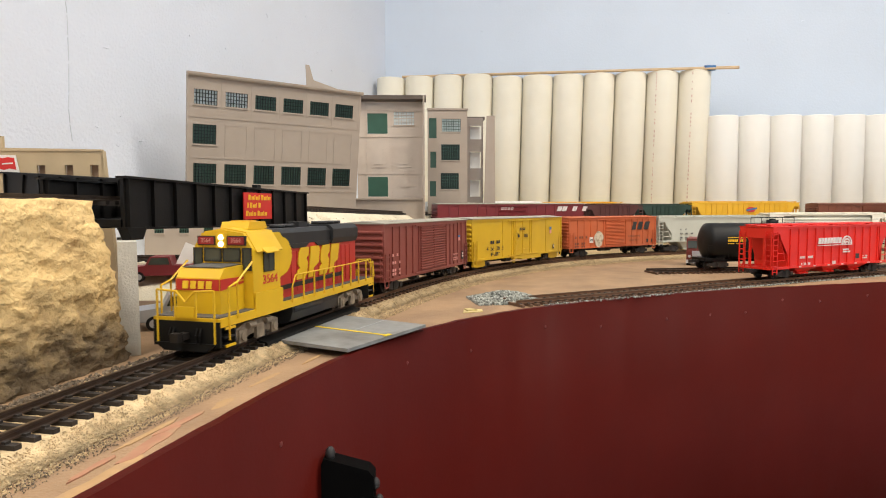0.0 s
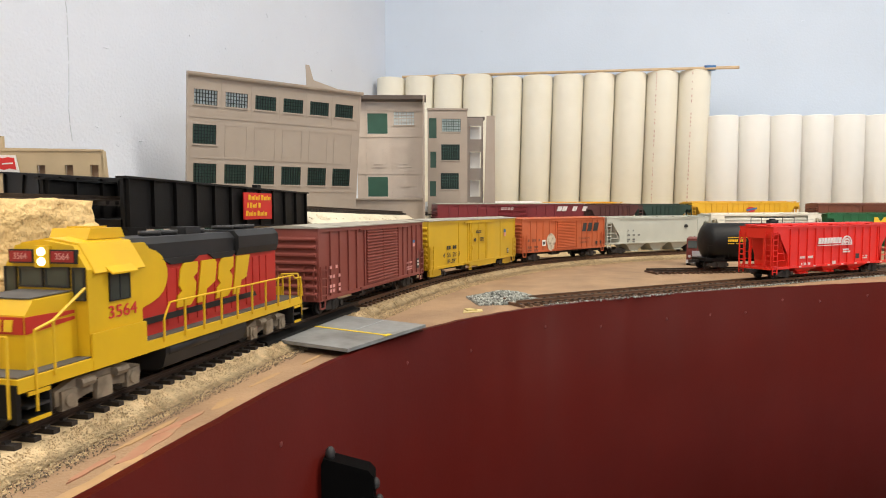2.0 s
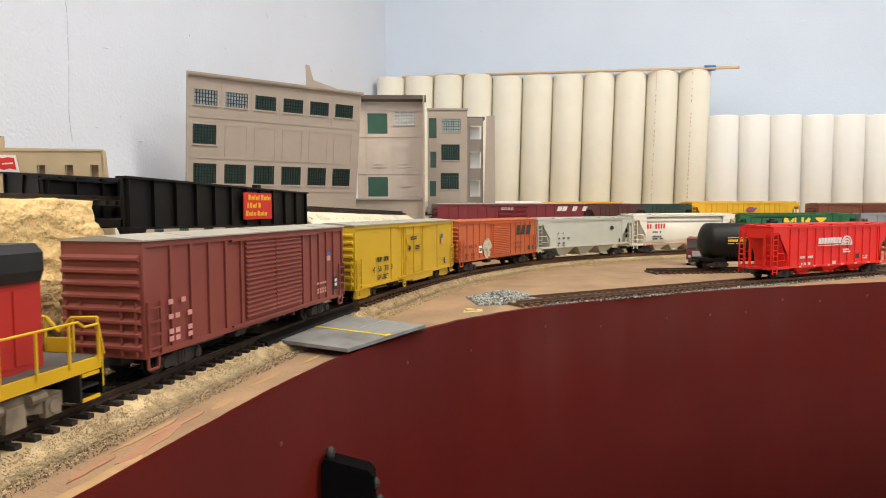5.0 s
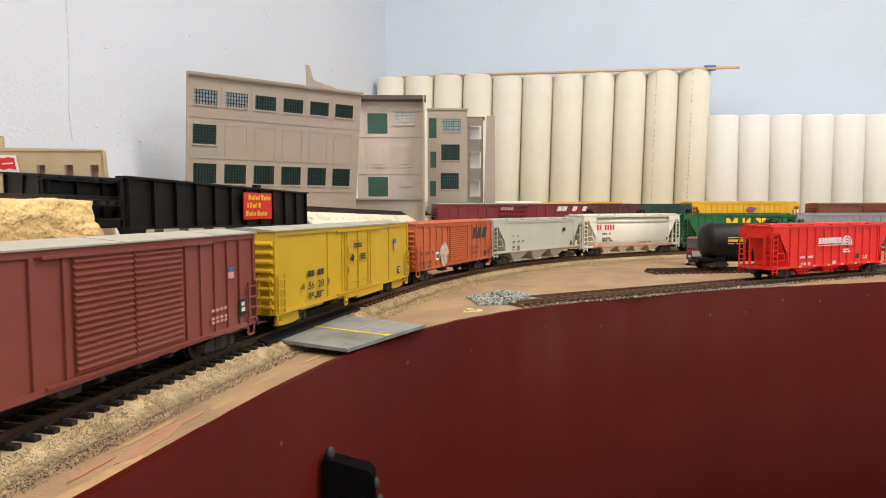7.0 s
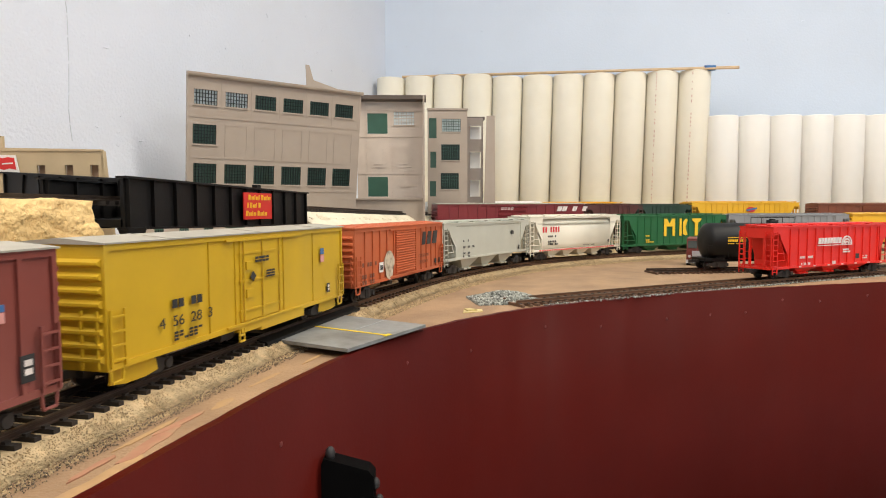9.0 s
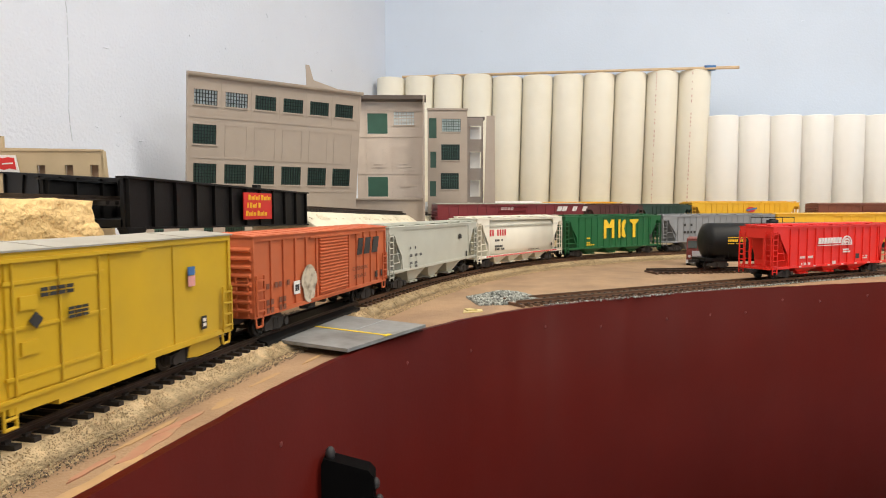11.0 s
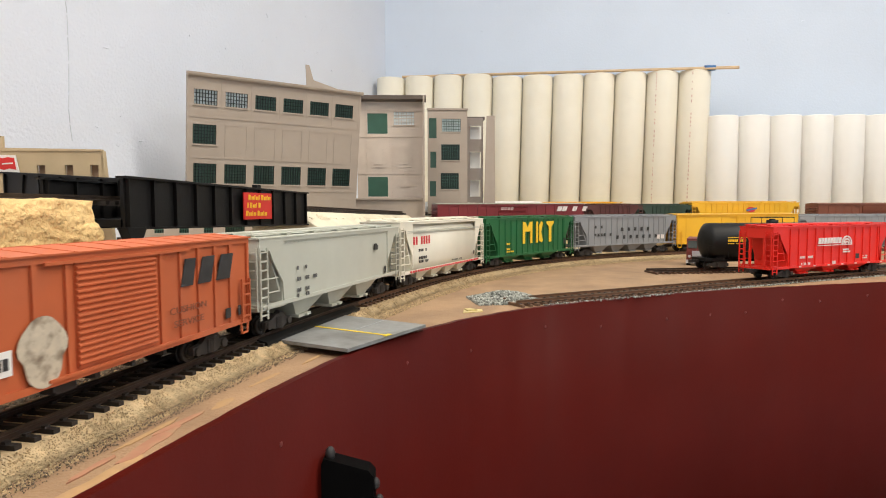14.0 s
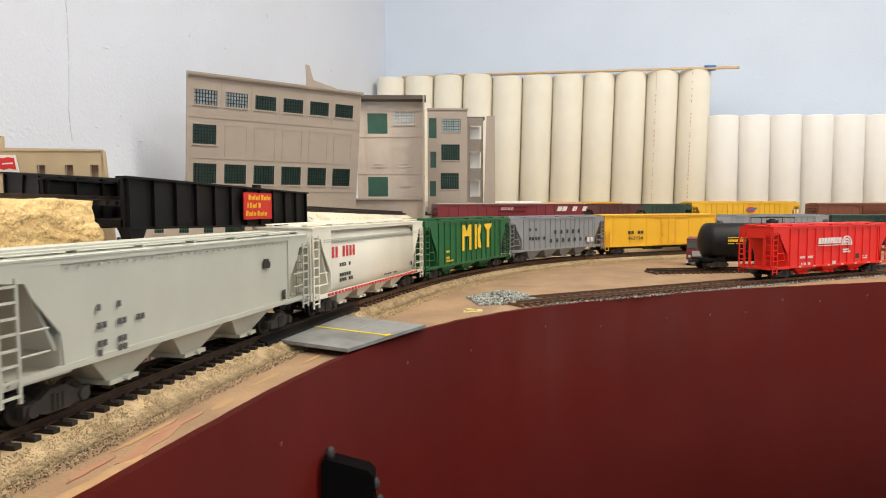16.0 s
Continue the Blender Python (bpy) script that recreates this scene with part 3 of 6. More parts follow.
def boxcar(name, label, L, z0, z1, material, roof_mat, posts, door, style, group, wheels=None, door_mat=None):
    car = thing(name, label, "boxcar", group=group)
    half, w = L / 2, WD / 2
    bm = bmesh.new()
    box(bm, -half, half, -w + 0.0010, w - 0.0010, z0, z1)
    part("body", bm, material, car, bevel=0.0003)
    for side in (-1, 1):
        ya, yb = sorted((side * w, side * (w - 0.0012)))
        for nm, xa, xb, za, zb in (("top_rail", -half, half, z1 - 0.0022, z1), ("side_sill", -half, half, z0, z0 + 0.0022), ("corner_post", -half, -half + 0.0018, z0 + 0.0022, z1 - 0.0022), ("corner_post", half - 0.0018, half, z0 + 0.0022, z1 - 0.0022)):
            bm = bmesh.new()
            box(bm, xa, xb, ya, yb, za, zb)
            part(nm, bm, material, car, bevel=0.0002)
    for side in (-1, 1):
        for x in posts:
            bm = bmesh.new()
            if style == "plug":
                box(bm, x - 0.0002, x + 0.0002, side * (w - 0.0008) - 0.0004, side * (w - 0.0008) + 0.0004, z0 + 0.0022, z1 - 0.0022)
            else:
                box(bm, x - 0.0008, x + 0.0008, side * w - (0.0012 if side > 0 else 0), side * w + (0.0012 if side < 0 else 0), z0 + 0.0022, z1 - 0.0022)
            part("post", bm, material, car)
    # door
    d0, d1, leaves = door
    for side in (-1, 1):
        y = side * (w - 0.0003)
        for k in range(leaves):
            a = d0 + (d1 - d0) * k / leaves + 0.0004
            b = d0 + (d1 - d0) * (k + 1) / leaves - 0.0004
            bm = bmesh.new()
            if style == "plug":
                box(bm, a, b, min(y, y - side * 0.001), max(y, y - side * 0.001), z0 + 0.0030, z1 - 0.0026)
                leaf = part("door", bm, door_mat or material, car)
                for zz in (0.18, 0.5, 0.8):
                    zc = z0 + (z1 - z0) * zz
                    bm = bmesh.new()
                    box(bm, a - 0.001, b + 0.001, y + side * 0.0001 - 0.0004, y + side * 0.0001 + 0.0004, zc - 0.0005, zc + 0.0005)
                    part("crossbar", bm, material, leaf)
                for xx in (a + 0.002, b - 0.002, (a + b) / 2):
                    bm = bmesh.new()
                    tube(bm, (xx, y + side * 0.0006, z0 + 0.003), (xx, y + side * 0.0006, z1 - 0.003), 0.0004, 6)
                    part("locking_rod", bm, material, leaf)
                for zz in (0.36, 0.66):
                    zc = z0 + (z1 - z0) * zz
                    bm = bmesh.new()
                    box(bm, a + 0.004, a + 0.010, y - 0.0008, y + 0.0008, zc - 0.002, zc + 0.002)
                    part("latch_plate", bm, material, leaf)
                continue
            n = 17
            zig = [(y - side * 0.001, z0 + 0.0030), (y, z0 + 0.0030)]
            for i in range(n):
                zc = z0 + 0.0045 + (z1 - z0 - 0.0090) * i / (n - 1)
                zig += [(y, zc - 0.0008), (y + side * 0.0009, zc - 0.0002), (y + side * 0.0009, zc + 0.0002), (y, zc + 0.0008)]
            zig += [(y, z1 - 0.0026), (y - side * 0.001, z1 - 0.0026)]
            prism(bm, zig, a, b, "x")
            part("door", bm, door_mat or material, car)
        yy = side * (w + 0.0003)
        for zc in (z0 + 0.0020, z1 - 0.0024):
            bm = bmesh.new()
            box(bm, d0 - 0.012, d1 + 0.020, yy - 0.0006, yy + 0.0006, zc - 0.0005, zc + 0.0005)
            part("door_rail", bm, material, car)
    for sg in (-1, 1):
        corrugated_end(car, sg * half, sg, z0 + 0.002, z1 - 0.004, material)
        for side in (-1, 1):
            ladder(car, sg * (half - 0.0045), side * (w + 0.0007), z0 + 0.001, z0 + 0.021, 0.0065, 4, material)
            ladder(car, sg * (half + 0.0012), side * (w - 0.006), z0 + 0.001, z0 + 0.021, 0.0065, 4, material, "y")
            bm = bmesh.new()
            wire(bm, [(sg * (half - 0.0075), side * w * 0.98, z0), (sg * (half - 0.0070), side * w * 0.98, z0 - 0.0045), (sg * (half - 0.002), side * w * 0.98, z0 - 0.0045), (sg * (half - 0.0015), side * w * 0.98, z0)], 0.0006, 5)
            part("step", bm, material, car)
    roof(car, half, z1, roof_mat, ribs=3 if roof_mat is ROOF_GREY else 14)
    underframe(car, half, z0)
    for x in (-half + 0.026, half - 0.026):
        truck(car, x, wheels=wheels)
    couplers(car, half)
    return car


def hopper(name, label, L, z0, z1, material, group, wheels=None, curved=False, rib=14, bays=3, hatch_mat=None, hop_mat=None, deep=True, overhang=True):
    """A covered hopper: side sheets with slanted ends, posts, end platforms with ladders, roof with hatches and chutes below."""
    car = thing(name, label, "covered hopper", group=group)
    half, w = L / 2, WD / 2
    e2 = half - 0.0225               # end of the straight side
    hop_mat = hop_mat or material
    bm = bmesh.new()
    if curved:
        prof = [(-w + 0.003, z0), (-w + 0.0008, z0 + 0.007), (-w, z0 + 0.016), (-w + 0.0004, z1 - 0.012), (-w + 0.003, z1 - 0.004), (-w + 0.008, z1), (w - 0.008, z1), (w - 0.003, z1 - 0.004), (w - 0.0004, z1 - 0.012), (w, z0 + 0.016), (w - 0.0008, z0 + 0.007), (w - 0.003, z0)]
    else:
        prof = [(-w + 0.0008, z0), (-w + 0.0008, z1), (w - 0.0008, z1), (w - 0.0008, z0)]
    rings = [[bm.verts.new((x, y, z)) for y, z in prof] for x in (-e2, e2)]
    for k in range(len(prof)):
        j = (k + 1) % len(prof)
        bm.faces.new((rings[0][k], rings[1][k], rings[1][j], rings[0][j])).smooth = curved
    bm.faces.new(rings[0]), bm.faces.new(rings[1][::-1])
    part("body", bm, material, car)
    # side sheets that slant out to the ends of the car at the top
    zs = z0 + (z1 - z0) * 0.33
    zt = z0 + (z1 - z0) * 0.70
    for sg in (-1, 1):
        for side in (-1, 1):
            bm = bmesh.new()
            y = side * (w - 0.0004)
            prism(bm, [(sg * (e2 - 0.001), z1), (sg * (half - 0.001), z1), (sg * (half - 0.001), z1 - 0.005), (sg * (half - 0.0105), z1 - 0.006), (sg * (half - 0.0125), zt), (sg * e2, zs), (sg * (e2 - 0.001), z0)], y - 0.0004, y + 0.0004, "y")
            part("side_sheet", bm, material, car)
        # slope sheet and end bulkhead
        bm = bmesh.new()
        prism(bm, [(sg * (half - 0.012), z1 - 0.004), (sg * (half - 0.011), z1 - 0.004), (sg * (e2 + 0.0008), z0 + 0.006), (sg * (e2 - 0.0006), z0 + 0.006)], -w + 0.002, w - 0.002, "y")
        part("slope_sheet", bm, material, car)
        bm = bmesh.new()
        box(bm, min(sg * (half - 0.002), sg * (half - 0.001)), max(sg * (half - 0.002), sg * (half - 0.001)), -w + 0.001, w - 0.001, z1 - 0.010, z1)
        for y in (-w + 0.0105, w - 0.0105):
            box(bm, min(sg * (half - 0.004), sg * (half - 0.002)), max(sg * (half - 0.004), sg * (half - 0.002)), y - 0.0009, y + 0.0009, z0, z1 - 0.008)
        part("end_frame", bm, material, car, bevel=0.0002)
        bm = bmesh.new()
        box(bm, min(sg * (e2 - 0.004), sg * half), max(sg * (e2 - 0.004), sg * half), -w + 0.0006, w - 0.0006, z0 - 0.0016, z0)
        part("end_platform", bm, material, car)
        for side in (-1, 1):
            ladder(car, sg * (half - 0.0042), side * (w + 0.0002), z0 - 0.006, z1 - 0.004, 0.0062, 8, material)
            ladder(car, sg * (half + 0.0002), side * (w - 0.0042), z0 - 0.001, z1 - 0.004, 0.0062, 7, material, "y")
            bm = bmesh.new()
            for zz in (z0 + 0.007, z0 + 0.014):
                tube(bm, (sg * (half - 0.007), side * w, zz), (sg * (half - 0.018), side * w, zz), 0.0004, 5)
            part("grab_rail", bm, material, car)
    # sills and posts
    for side in (-1, 1):
        bm = bmesh.new()
        y = side * (w + 0.0001)
        box(bm, -half + 0.004, half - 0.004, min(y, y - side * 0.0014), max(y, y - side * 0.0014), z0 - 0.0008, z0 + 0.0012)
        part("side_sill", bm, material, car)
        bm = bmesh.new()
        box(bm, -half + 0.001, half - 0.001, min(y, y - side * 0.0012), max(y, y - side * 0.0012), z1 - 0.0014, z1 + 0.0004)
        part("top_chord", bm, material, car)
        for i in range(rib):
            x = -e2 + 0.004 + (2 * e2 - 0.008) * i / (rib - 1)
            bm = bmesh.new()
            if rib > 30 or rib == 2:
                box(bm, x - 0.0004, x + 0.0004, side * w - 0.0004, side * w + 0.0002, z1 - 0.0028, z1 - 0.0022)
            else:
                box(bm, x - 0.0006, x + 0.0006, side * (w - 0.0004) - 0.0006, side * (w - 0.0004) + 0.0006, z0 + 0.001, z1 - 0.001)
            part("post", bm, material, car)
    # roof with hatch troughs and running boards
    roof(car, half - 0.0005, z1 + 0.0003, hatch_mat or material, rise=0.0010, over=0.0 if not overhang else 0.0004, ribs=10)
    bm = bmesh.new()
    box(bm, -half + 0.014, half - 0.014, -0.0055, 0.0055, z1 + 0.0012, z1 + 0.0032)
    part("hatch_cover", bm, hatch_mat or material, car, bevel=0.0006)
    for side in (-1, 1):
        bm = bmesh.new()
        y = side * 0.0115
        box(bm, -half + 0.002, half - 0.002, y - 0.0022, y + 0.0022, z1 + 0.0022, z1 + 0.0028)
        for i in range(7):
            x = -half + 0.004 + (2 * half - 0.008) * i / 6
            box(bm, x - 0.0004, x + 0.0004, y - 0.0022, y + 0.0022, z1 + 0.0006, z1 + 0.0022)
        part("running_board", bm, hatch_mat or material, car)
    # discharge hoppers
    for b in range(bays):
        xc = (b - (bays - 1) / 2) * (2 * (e2 - 0.012) / bays)
        span = (e2 - 0.012) / bays
        bm = bmesh.new()
        top, bot = (span * 0.95, w - 0.0025), (span * 0.28, 0.010)
        zt, zb = z0, 0.0046
        lo = [bm.verts.new((xc + sx * bot[0], sy * bot[1], zb)) for sx, sy in ((-1, -1), (1, -1), (1, 1), (-1, 1))]
        hi = [bm.verts.new((xc + sx * top[0], sy * top[1], zt)) for sx, sy in ((-1, -1), (1, -1), (1, 1), (-1, 1))]
        bm.faces.new(lo[::-1]), bm.faces.new(hi)
        for k in range(4):
            bm.faces.new((lo[k], lo[(k + 1) % 4], hi[(k + 1) % 4], hi[k]))
        hp = part("discharge_hopper", bm, hop_mat, car)
        bm = bmesh.new()
        box(bm, xc - span * 0.34, xc + span * 0.34, -0.0125, 0.0125, zb - 0.001, zb + 0.0006)
        tube(bm, (xc, -0.0145, zb), (xc, 0.0145, zb), 0.0008, 6)
        part("gate", bm, hop_mat, hp)
    for x in (-half + 0.025, half - 0.025):
        truck(car, x, wheels=wheels)
    couplers(car, half)
    return car

# ---------- the moving train ----------
TRAIN = "moving freight train"
rolling = []                       # (car, place in the train, distance of its trucks, wheelsets)


def posts_between(half, door, n1, n2):
    a = [-half + 0.004 + (door[0] - 0.003 + half - 0.004) * i / (n1 - 1) for i in range(1, n1)]
    b = [door[1] + 0.003 + (half - 0.004 - door[1] - 0.003) * i / (n2 - 1) for i in range(n2 - 1)]
    return a + b


def locomotive():
    wheels = []
    car = thing("locomotive", "yellow and red diesel locomotive with black roof and lit headlight", "locomotive", group=TRAIN)
    w = 0.0178
    # walkway, pilot and tank
    bm = bmesh.new()
    prism(bm, [(-0.100, 0.0125), (0.0985, 0.0125), (0.0985, 0.0165), (-0.100, 0.0165)], -w, w, "y")
    part("frame_sill", bm, LOCO_Y, car, bevel=0.0004)
    bm = bmesh.new()
    box(bm, -0.099, 0.0975, -w + 0.0012, w - 0.0012, 0.0165, 0.0170)
    part("walkway", bm, LOCO_GR, car, "grey walkway")
    for sg in (-1, 1):
        bm = bmesh.new()
        x = sg * 0.099
        box(bm, min(x, x + sg * 0.0016), max(x, x + sg * 0.0016), -w * 0.98, w * 0.98, 0.0035, 0.0150)
        prism(bm, [(-w * 0.62, 0.0016), (w * 0.62, 0.0016), (w * 0.9, 0.0052), (-w * 0.9, 0.0052)], min(x, x + sg * 0.0030), max(x, x + sg * 0.0030), "x")
        part("pilot", bm, BLACK, car, "black pilot with snow plough", bevel=0.0003)
        for side in (-1, 1):
            bm = bmesh.new()
            xs = sg * 0.0925
            for k, zz in enumerate((0.0032, 0.0072, 0.0112)):
                box(bm, xs - 0.0042, xs + 0.0042, side * (w - 0.0042) - 0.0042, side * (w - 0.0042) + 0.0042, zz, zz + 0.0007)
            box(bm, xs - sg * 0.0046 - 0.0004, xs - sg * 0.0046 + 0.0004, side * (w - 0.0042) - 0.0042, side * (w - 0.0042) + 0.0042, 0.003, 0.0125)
            well = part("step_well", bm, LOCO_BK, car, "black step well")
            bm = bmesh.new()
            for zz in (0.0032, 0.0112):
                box(bm, xs - 0.0042, xs + 0.0042, side * w - 0.0004, side * w + 0.0004, zz - 0.0001, zz + 0.0010)
            part("step_edge", bm, LOCO_Y, well, "yellow step edge")
    bm = bmesh.new()
    prism(bm, [(-0.0150, 0.0042), (-0.0115, 0.0026), (0.0115, 0.0026), (0.0150, 0.0042), (0.0165, 0.0095), (0.0165, 0.0125), (-0.0165, 0.0125), (-0.0165, 0.0095)], -0.027, 0.037, "x")
    part("fuel_tank", bm, LOCO_BK, car, "dusty black fuel tank", bevel=0.0012)
    bm = bmesh.new()
    for side in (-1, 1):
        tube(bm, (-0.025, side * 0.0145, 0.0105), (0.012, side * 0.0145, 0.0105), 0.0026, 12)
    part("air_tank", bm, LOCO_BK, car)
    # nose
    bm = bmesh.new()
    prism(bm, [(-0.0905, 0.0170), (-0.0905, 0.0335), (-0.0870, 0.0378), (-0.0690, 0.0382), (-0.0690, 0.0170)], -0.0118, 0.0118, "y")
    part("nose", bm, LOCO_Y, car, bevel=0.0012)
    bm = bmesh.new()
    prism(bm, [(-0.0872, 0.0381), (-0.0690, 0.0385), (-0.0690, 0.0388), (-0.0872, 0.0384)], -0.0104, 0.0104, "y")
    part("anti_glare_panel", bm, LOCO_GR, car, "matt grey panel on the nose top")
    bm = bmesh.new()
    box(bm, -0.0910, -0.0903, -0.0113, 0.0113, 0.0278, 0.0330)
    for side in (-1, 1):
        y = side * 0.0119
        prism(bm, [(-0.0905, 0.0278), (-0.0700, 0.0296), (-0.0700, 0.0306), (-0.0800, 0.0304), (-0.0800, 0.0310), (-0.0700, 0.0316), (-0.0700, 0.0326), (-0.0840, 0.0330), (-0.0905, 0.0330)], y - 0.0002, y + 0.0003, "y")
    part("nose_stripe", bm, LOCO_R, car, "red band round the nose")
    bm = bmesh.new()
    for i in range(4):
        yc = 0.0066 - i * 0.0042
        prism(bm, [(yc + 0.0014, 0.0286), (yc - 0.0016, 0.0286), (yc - 0.0016, 0.0300), (yc - 0.0021, 0.0322), (yc + 0.0011, 0.0322), (yc + 0.0012, 0.0306)], -0.0914, -0.0910, "x")
    part("nose_lettering", bm, SIGN_YELLOW, car, "yellow block mark on the nose")
    # cab
    bm = bmesh.new()
    cw = 0.0168
    prism(bm, [(-cw, 0.0170), (cw, 0.0170), (cw, 0.0455), (cw - 0.0052, 0.0535), (0, 0.0552), (-cw + 0.0052, 0.0535), (-cw, 0.0455)], -0.0690, -0.0410, "x")
    part("cab", bm, LOCO_Y, car, bevel=0.0006)
    bm = bmesh.new()
    prism(bm, [(-cw - 0.0012, 0.0444), (-cw + 0.0052, 0.0542), (0, 0.0560), (cw - 0.0052, 0.0542), (cw + 0.0012, 0.0444), (cw + 0.0008, 0.0440), (cw - 0.0052, 0.0536), (0, 0.0553), (-cw + 0.0052, 0.0536), (-cw - 0.0008, 0.0440)], -0.0665, -0.0400, "x")
    part("cab_roof", bm, LOCO_Y, car)
    bm = bmesh.new()
    prism(bm, [(-0.0580, 0.0550), (-0.0560, 0.0588), (-0.0400, 0.0588), (-0.0380, 0.0550)], -0.0080, 0.0080, "y")
    hatch = part("roof_box", bm, LOCO_Y, car, "yellow box on the cab roof", bevel=0.0008)
    bm = bmesh.new()
    box(bm, -0.0525, -0.0440, -0.0050, 0.0050, 0.0587, 0.0594)
    part("lid", bm, LOCO_Y, hatch, bevel=0.0003)
    for side in (-1, 1):
        for x0, x1, z0, z1 in ((-0.0585, -0.0485, 0.0345, 0.0435),):
            bm = bmesh.new()
            y = side * (cw + 0.0001)
            box(bm, x0, x1, y - 0.0003, y + 0.0003, z0, z1)
            win = part("window", bm, GLASS_DK, car, "dark cab side window", bevel=0.0002)
            bm = bmesh.new()
            for a, b, c, d in ((x0 - 0.0005, x1 + 0.0005, z0 - 0.0005, z0), (x0 - 0.0005, x1 + 0.0005, z1, z1 + 0.0005), (x0 - 0.0005, x0, z0, z1), (x1, x1 + 0.0005, z0, z1), ((x0 + x1) / 2 - 0.0003, (x0 + x1) / 2 + 0.0003, z0, z1)):
                box(bm, a, b, y - 0.0005, y + 0.0005, c, d)
            part("window_frame", bm, LOCO_BK, win)
            bm = bmesh.new()
            ye = side * (cw + 0.0030)
            prism(bm, [(side * cw, 0.0462), (ye, 0.0440), (ye, 0.0434), (side * cw, 0.0456)], x0 - 0.0020, x1 + 0.0020, "x")
            part("sunshade", bm, LOCO_Y, win, "yellow sunshade over the side window")
    for y0, y1 in ((-0.0158, -0.0116), (-0.0098, -0.0008), (0.0008, 0.0098), (0.0116, 0.0158)):
        bm = bmesh.new()
        zb = 0.0400 if abs(y0 + y1) < 0.0200 else 0.0358
        box(bm, -0.0695, -0.0688, y0, y1, zb, 0.0460)
        pane = part("windscreen", bm, GLASS_DK, car, "dark cab front window", bevel=0.0002)
        bm = bmesh.new()
        for a, b, c, d in ((y0 - 0.0004, y1 + 0.0004, zb - 0.0004, zb + 0.0003), (y0 - 0.0004, y1 + 0.0004, 0.0457, 0.0464), (y0 - 0.0004, y0 + 0.0003, zb, 0.0460), (y1 - 0.0003, y1 + 0.0004, zb, 0.0460)):
            box(bm, -0.0698, -0.0689, a, b, c, d)
        part("gasket", bm, LOCO_BK, pane)
    for y0, y1 in ((-0.0128, -0.0040), (0.0040, 0.0128)):
        bm = bmesh.new()
        box(bm, -0.0702, -0.0685, y0 - 0.0006, y1 + 0.0006, 0.0476, 0.0522)
        nb = part("number_board", bm, LOCO_BK, car, "", bevel=0.0002)
        bm = bmesh.new()
        box(bm, -0.0705, -0.0702, y0, y1, 0.0481, 0.0517)
        part("lit_panel", bm, NUMBOARD, nb, "glowing red number board")
        lettering("board_number", "3564", 0.0030, INK_PINK, nb, pose(-0.0706, (y0 + y1) / 2, 0.0499, 90, 0, -90), 0.95)
    bm = bmesh.new()
    box(bm, -0.0702, -0.0685, -0.0030, 0.0030, 0.0462, 0.0535)
    hl = part("headlight_housing", bm, LOCO_Y, car, bevel=0.0003)
    for z in (0.0482, 0.0515):
        bm = bmesh.new()
        tube(bm, (-0.0700, 0, z), (-0.0708, 0, z), 0.0015, 14, 0.0013)
        part("headlight", bm, HEADLIGHT, hl, "lit warm headlight")
    # long hood: red sides below, black above
    bm = bmesh.new()
    prism(bm, [(-0.0118, 0.0170), (0.0118, 0.0170), (0.0118, 0.0455), (-0.0118, 0.0455)], -0.0410, 0.0790, "x")
    part("hood", bm, LOCO_R, car, "red long hood")
    bm = bmesh.new()
    prism(bm, [(-0.0119, 0.0455), (0.0119, 0.0455), (0.0119, 0.0520), (0.0095, 0.0545), (-0.0095, 0.0545), (-0.0119, 0.0520)], -0.0400, 0.0792, "x")
    part("hood_roof", bm, LOCO_BK, car, "black hood roof", bevel=0.0004)
    bm = bmesh.new()
    prism(bm, [(-0.0128, 0.0436), (0.0128, 0.0436), (0.0142, 0.0470), (0.0142, 0.0525), (0.0115, 0.0552), (-0.0115, 0.0552), (-0.0142, 0.0525), (-0.0142, 0.0470)], 0.0360, 0.0780, "x")
    rad = part("radiator", bm, LOCO_BK, car, "black flared radiator housing", bevel=0.0004)
    for x in (0.046, 0.057, 0.068):
        bm = bmesh.new()
        tube(bm, (x, 0, 0.0555), (x, 0, 0.0572), 0.0052, 18)
        part("fan", bm, LOCO_BK, rad)
    for x in (-0.012, 0.000, 0.024):
        bm = bmesh.new()
        tube(bm, (x, 0, 0.0545), (x, 0, 0.0565), 0.0045 if x < 0.02 else 0.003, 16)
        part("fan", bm, LOCO_BK, car)
    bm = bmesh.new()
    box(bm, 0.008, 0.020, -0.004, 0.004, 0.0545, 0.0575)
    part("exhaust_stack", bm, LOCO_BK, car, bevel=0.0004)
    # yellow rounded sweep behind the cab, black slanted bands, hood doors
    for side in (-1, 1):
        y = side * 0.0120
        bm = bmesh.new()
        outline = [(-0.0408, 0.0260), (-0.0408, 0.0530), (-0.0330, 0.0530)] + [(-0.0320 + 0.0135 * math.cos(a), 0.0400 + 0.0105 * math.sin(a)) for a in np.linspace(1.4, -1.3, 10)] + [(-0.0345, 0.0285), (-0.0380, 0.0260)]
        prism(bm, outline, y - 0.0005, y + 0.0005, "y")
        part("yellow_sweep", bm, LOCO_Y, car, "rounded yellow field behind the cab")
        bm = bmesh.new()
        prism(bm, [(-0.0345, 0.0216), (0.0560, 0.0222), (0.0540, 0.0246), (-0.0345, 0.0240)], y - 0.0006, y + 0.0006, "y")
        part("band", bm, LOCO_BK, car, "dark band along the hood")
        bm = bmesh.new()
        for x0, x1, sl in ((-0.022, 0.005, 0.006), (0.012, 0.037, 0.005)):
            prism(bm, [(x0, 0.0458), (x1, 0.0458), (x1 - sl, 0.0432), (x0 + sl, 0.0432)], y - 0.0006, y + 0.0006, "y")
        part("roof_drop", bm, LOCO_BK, car)
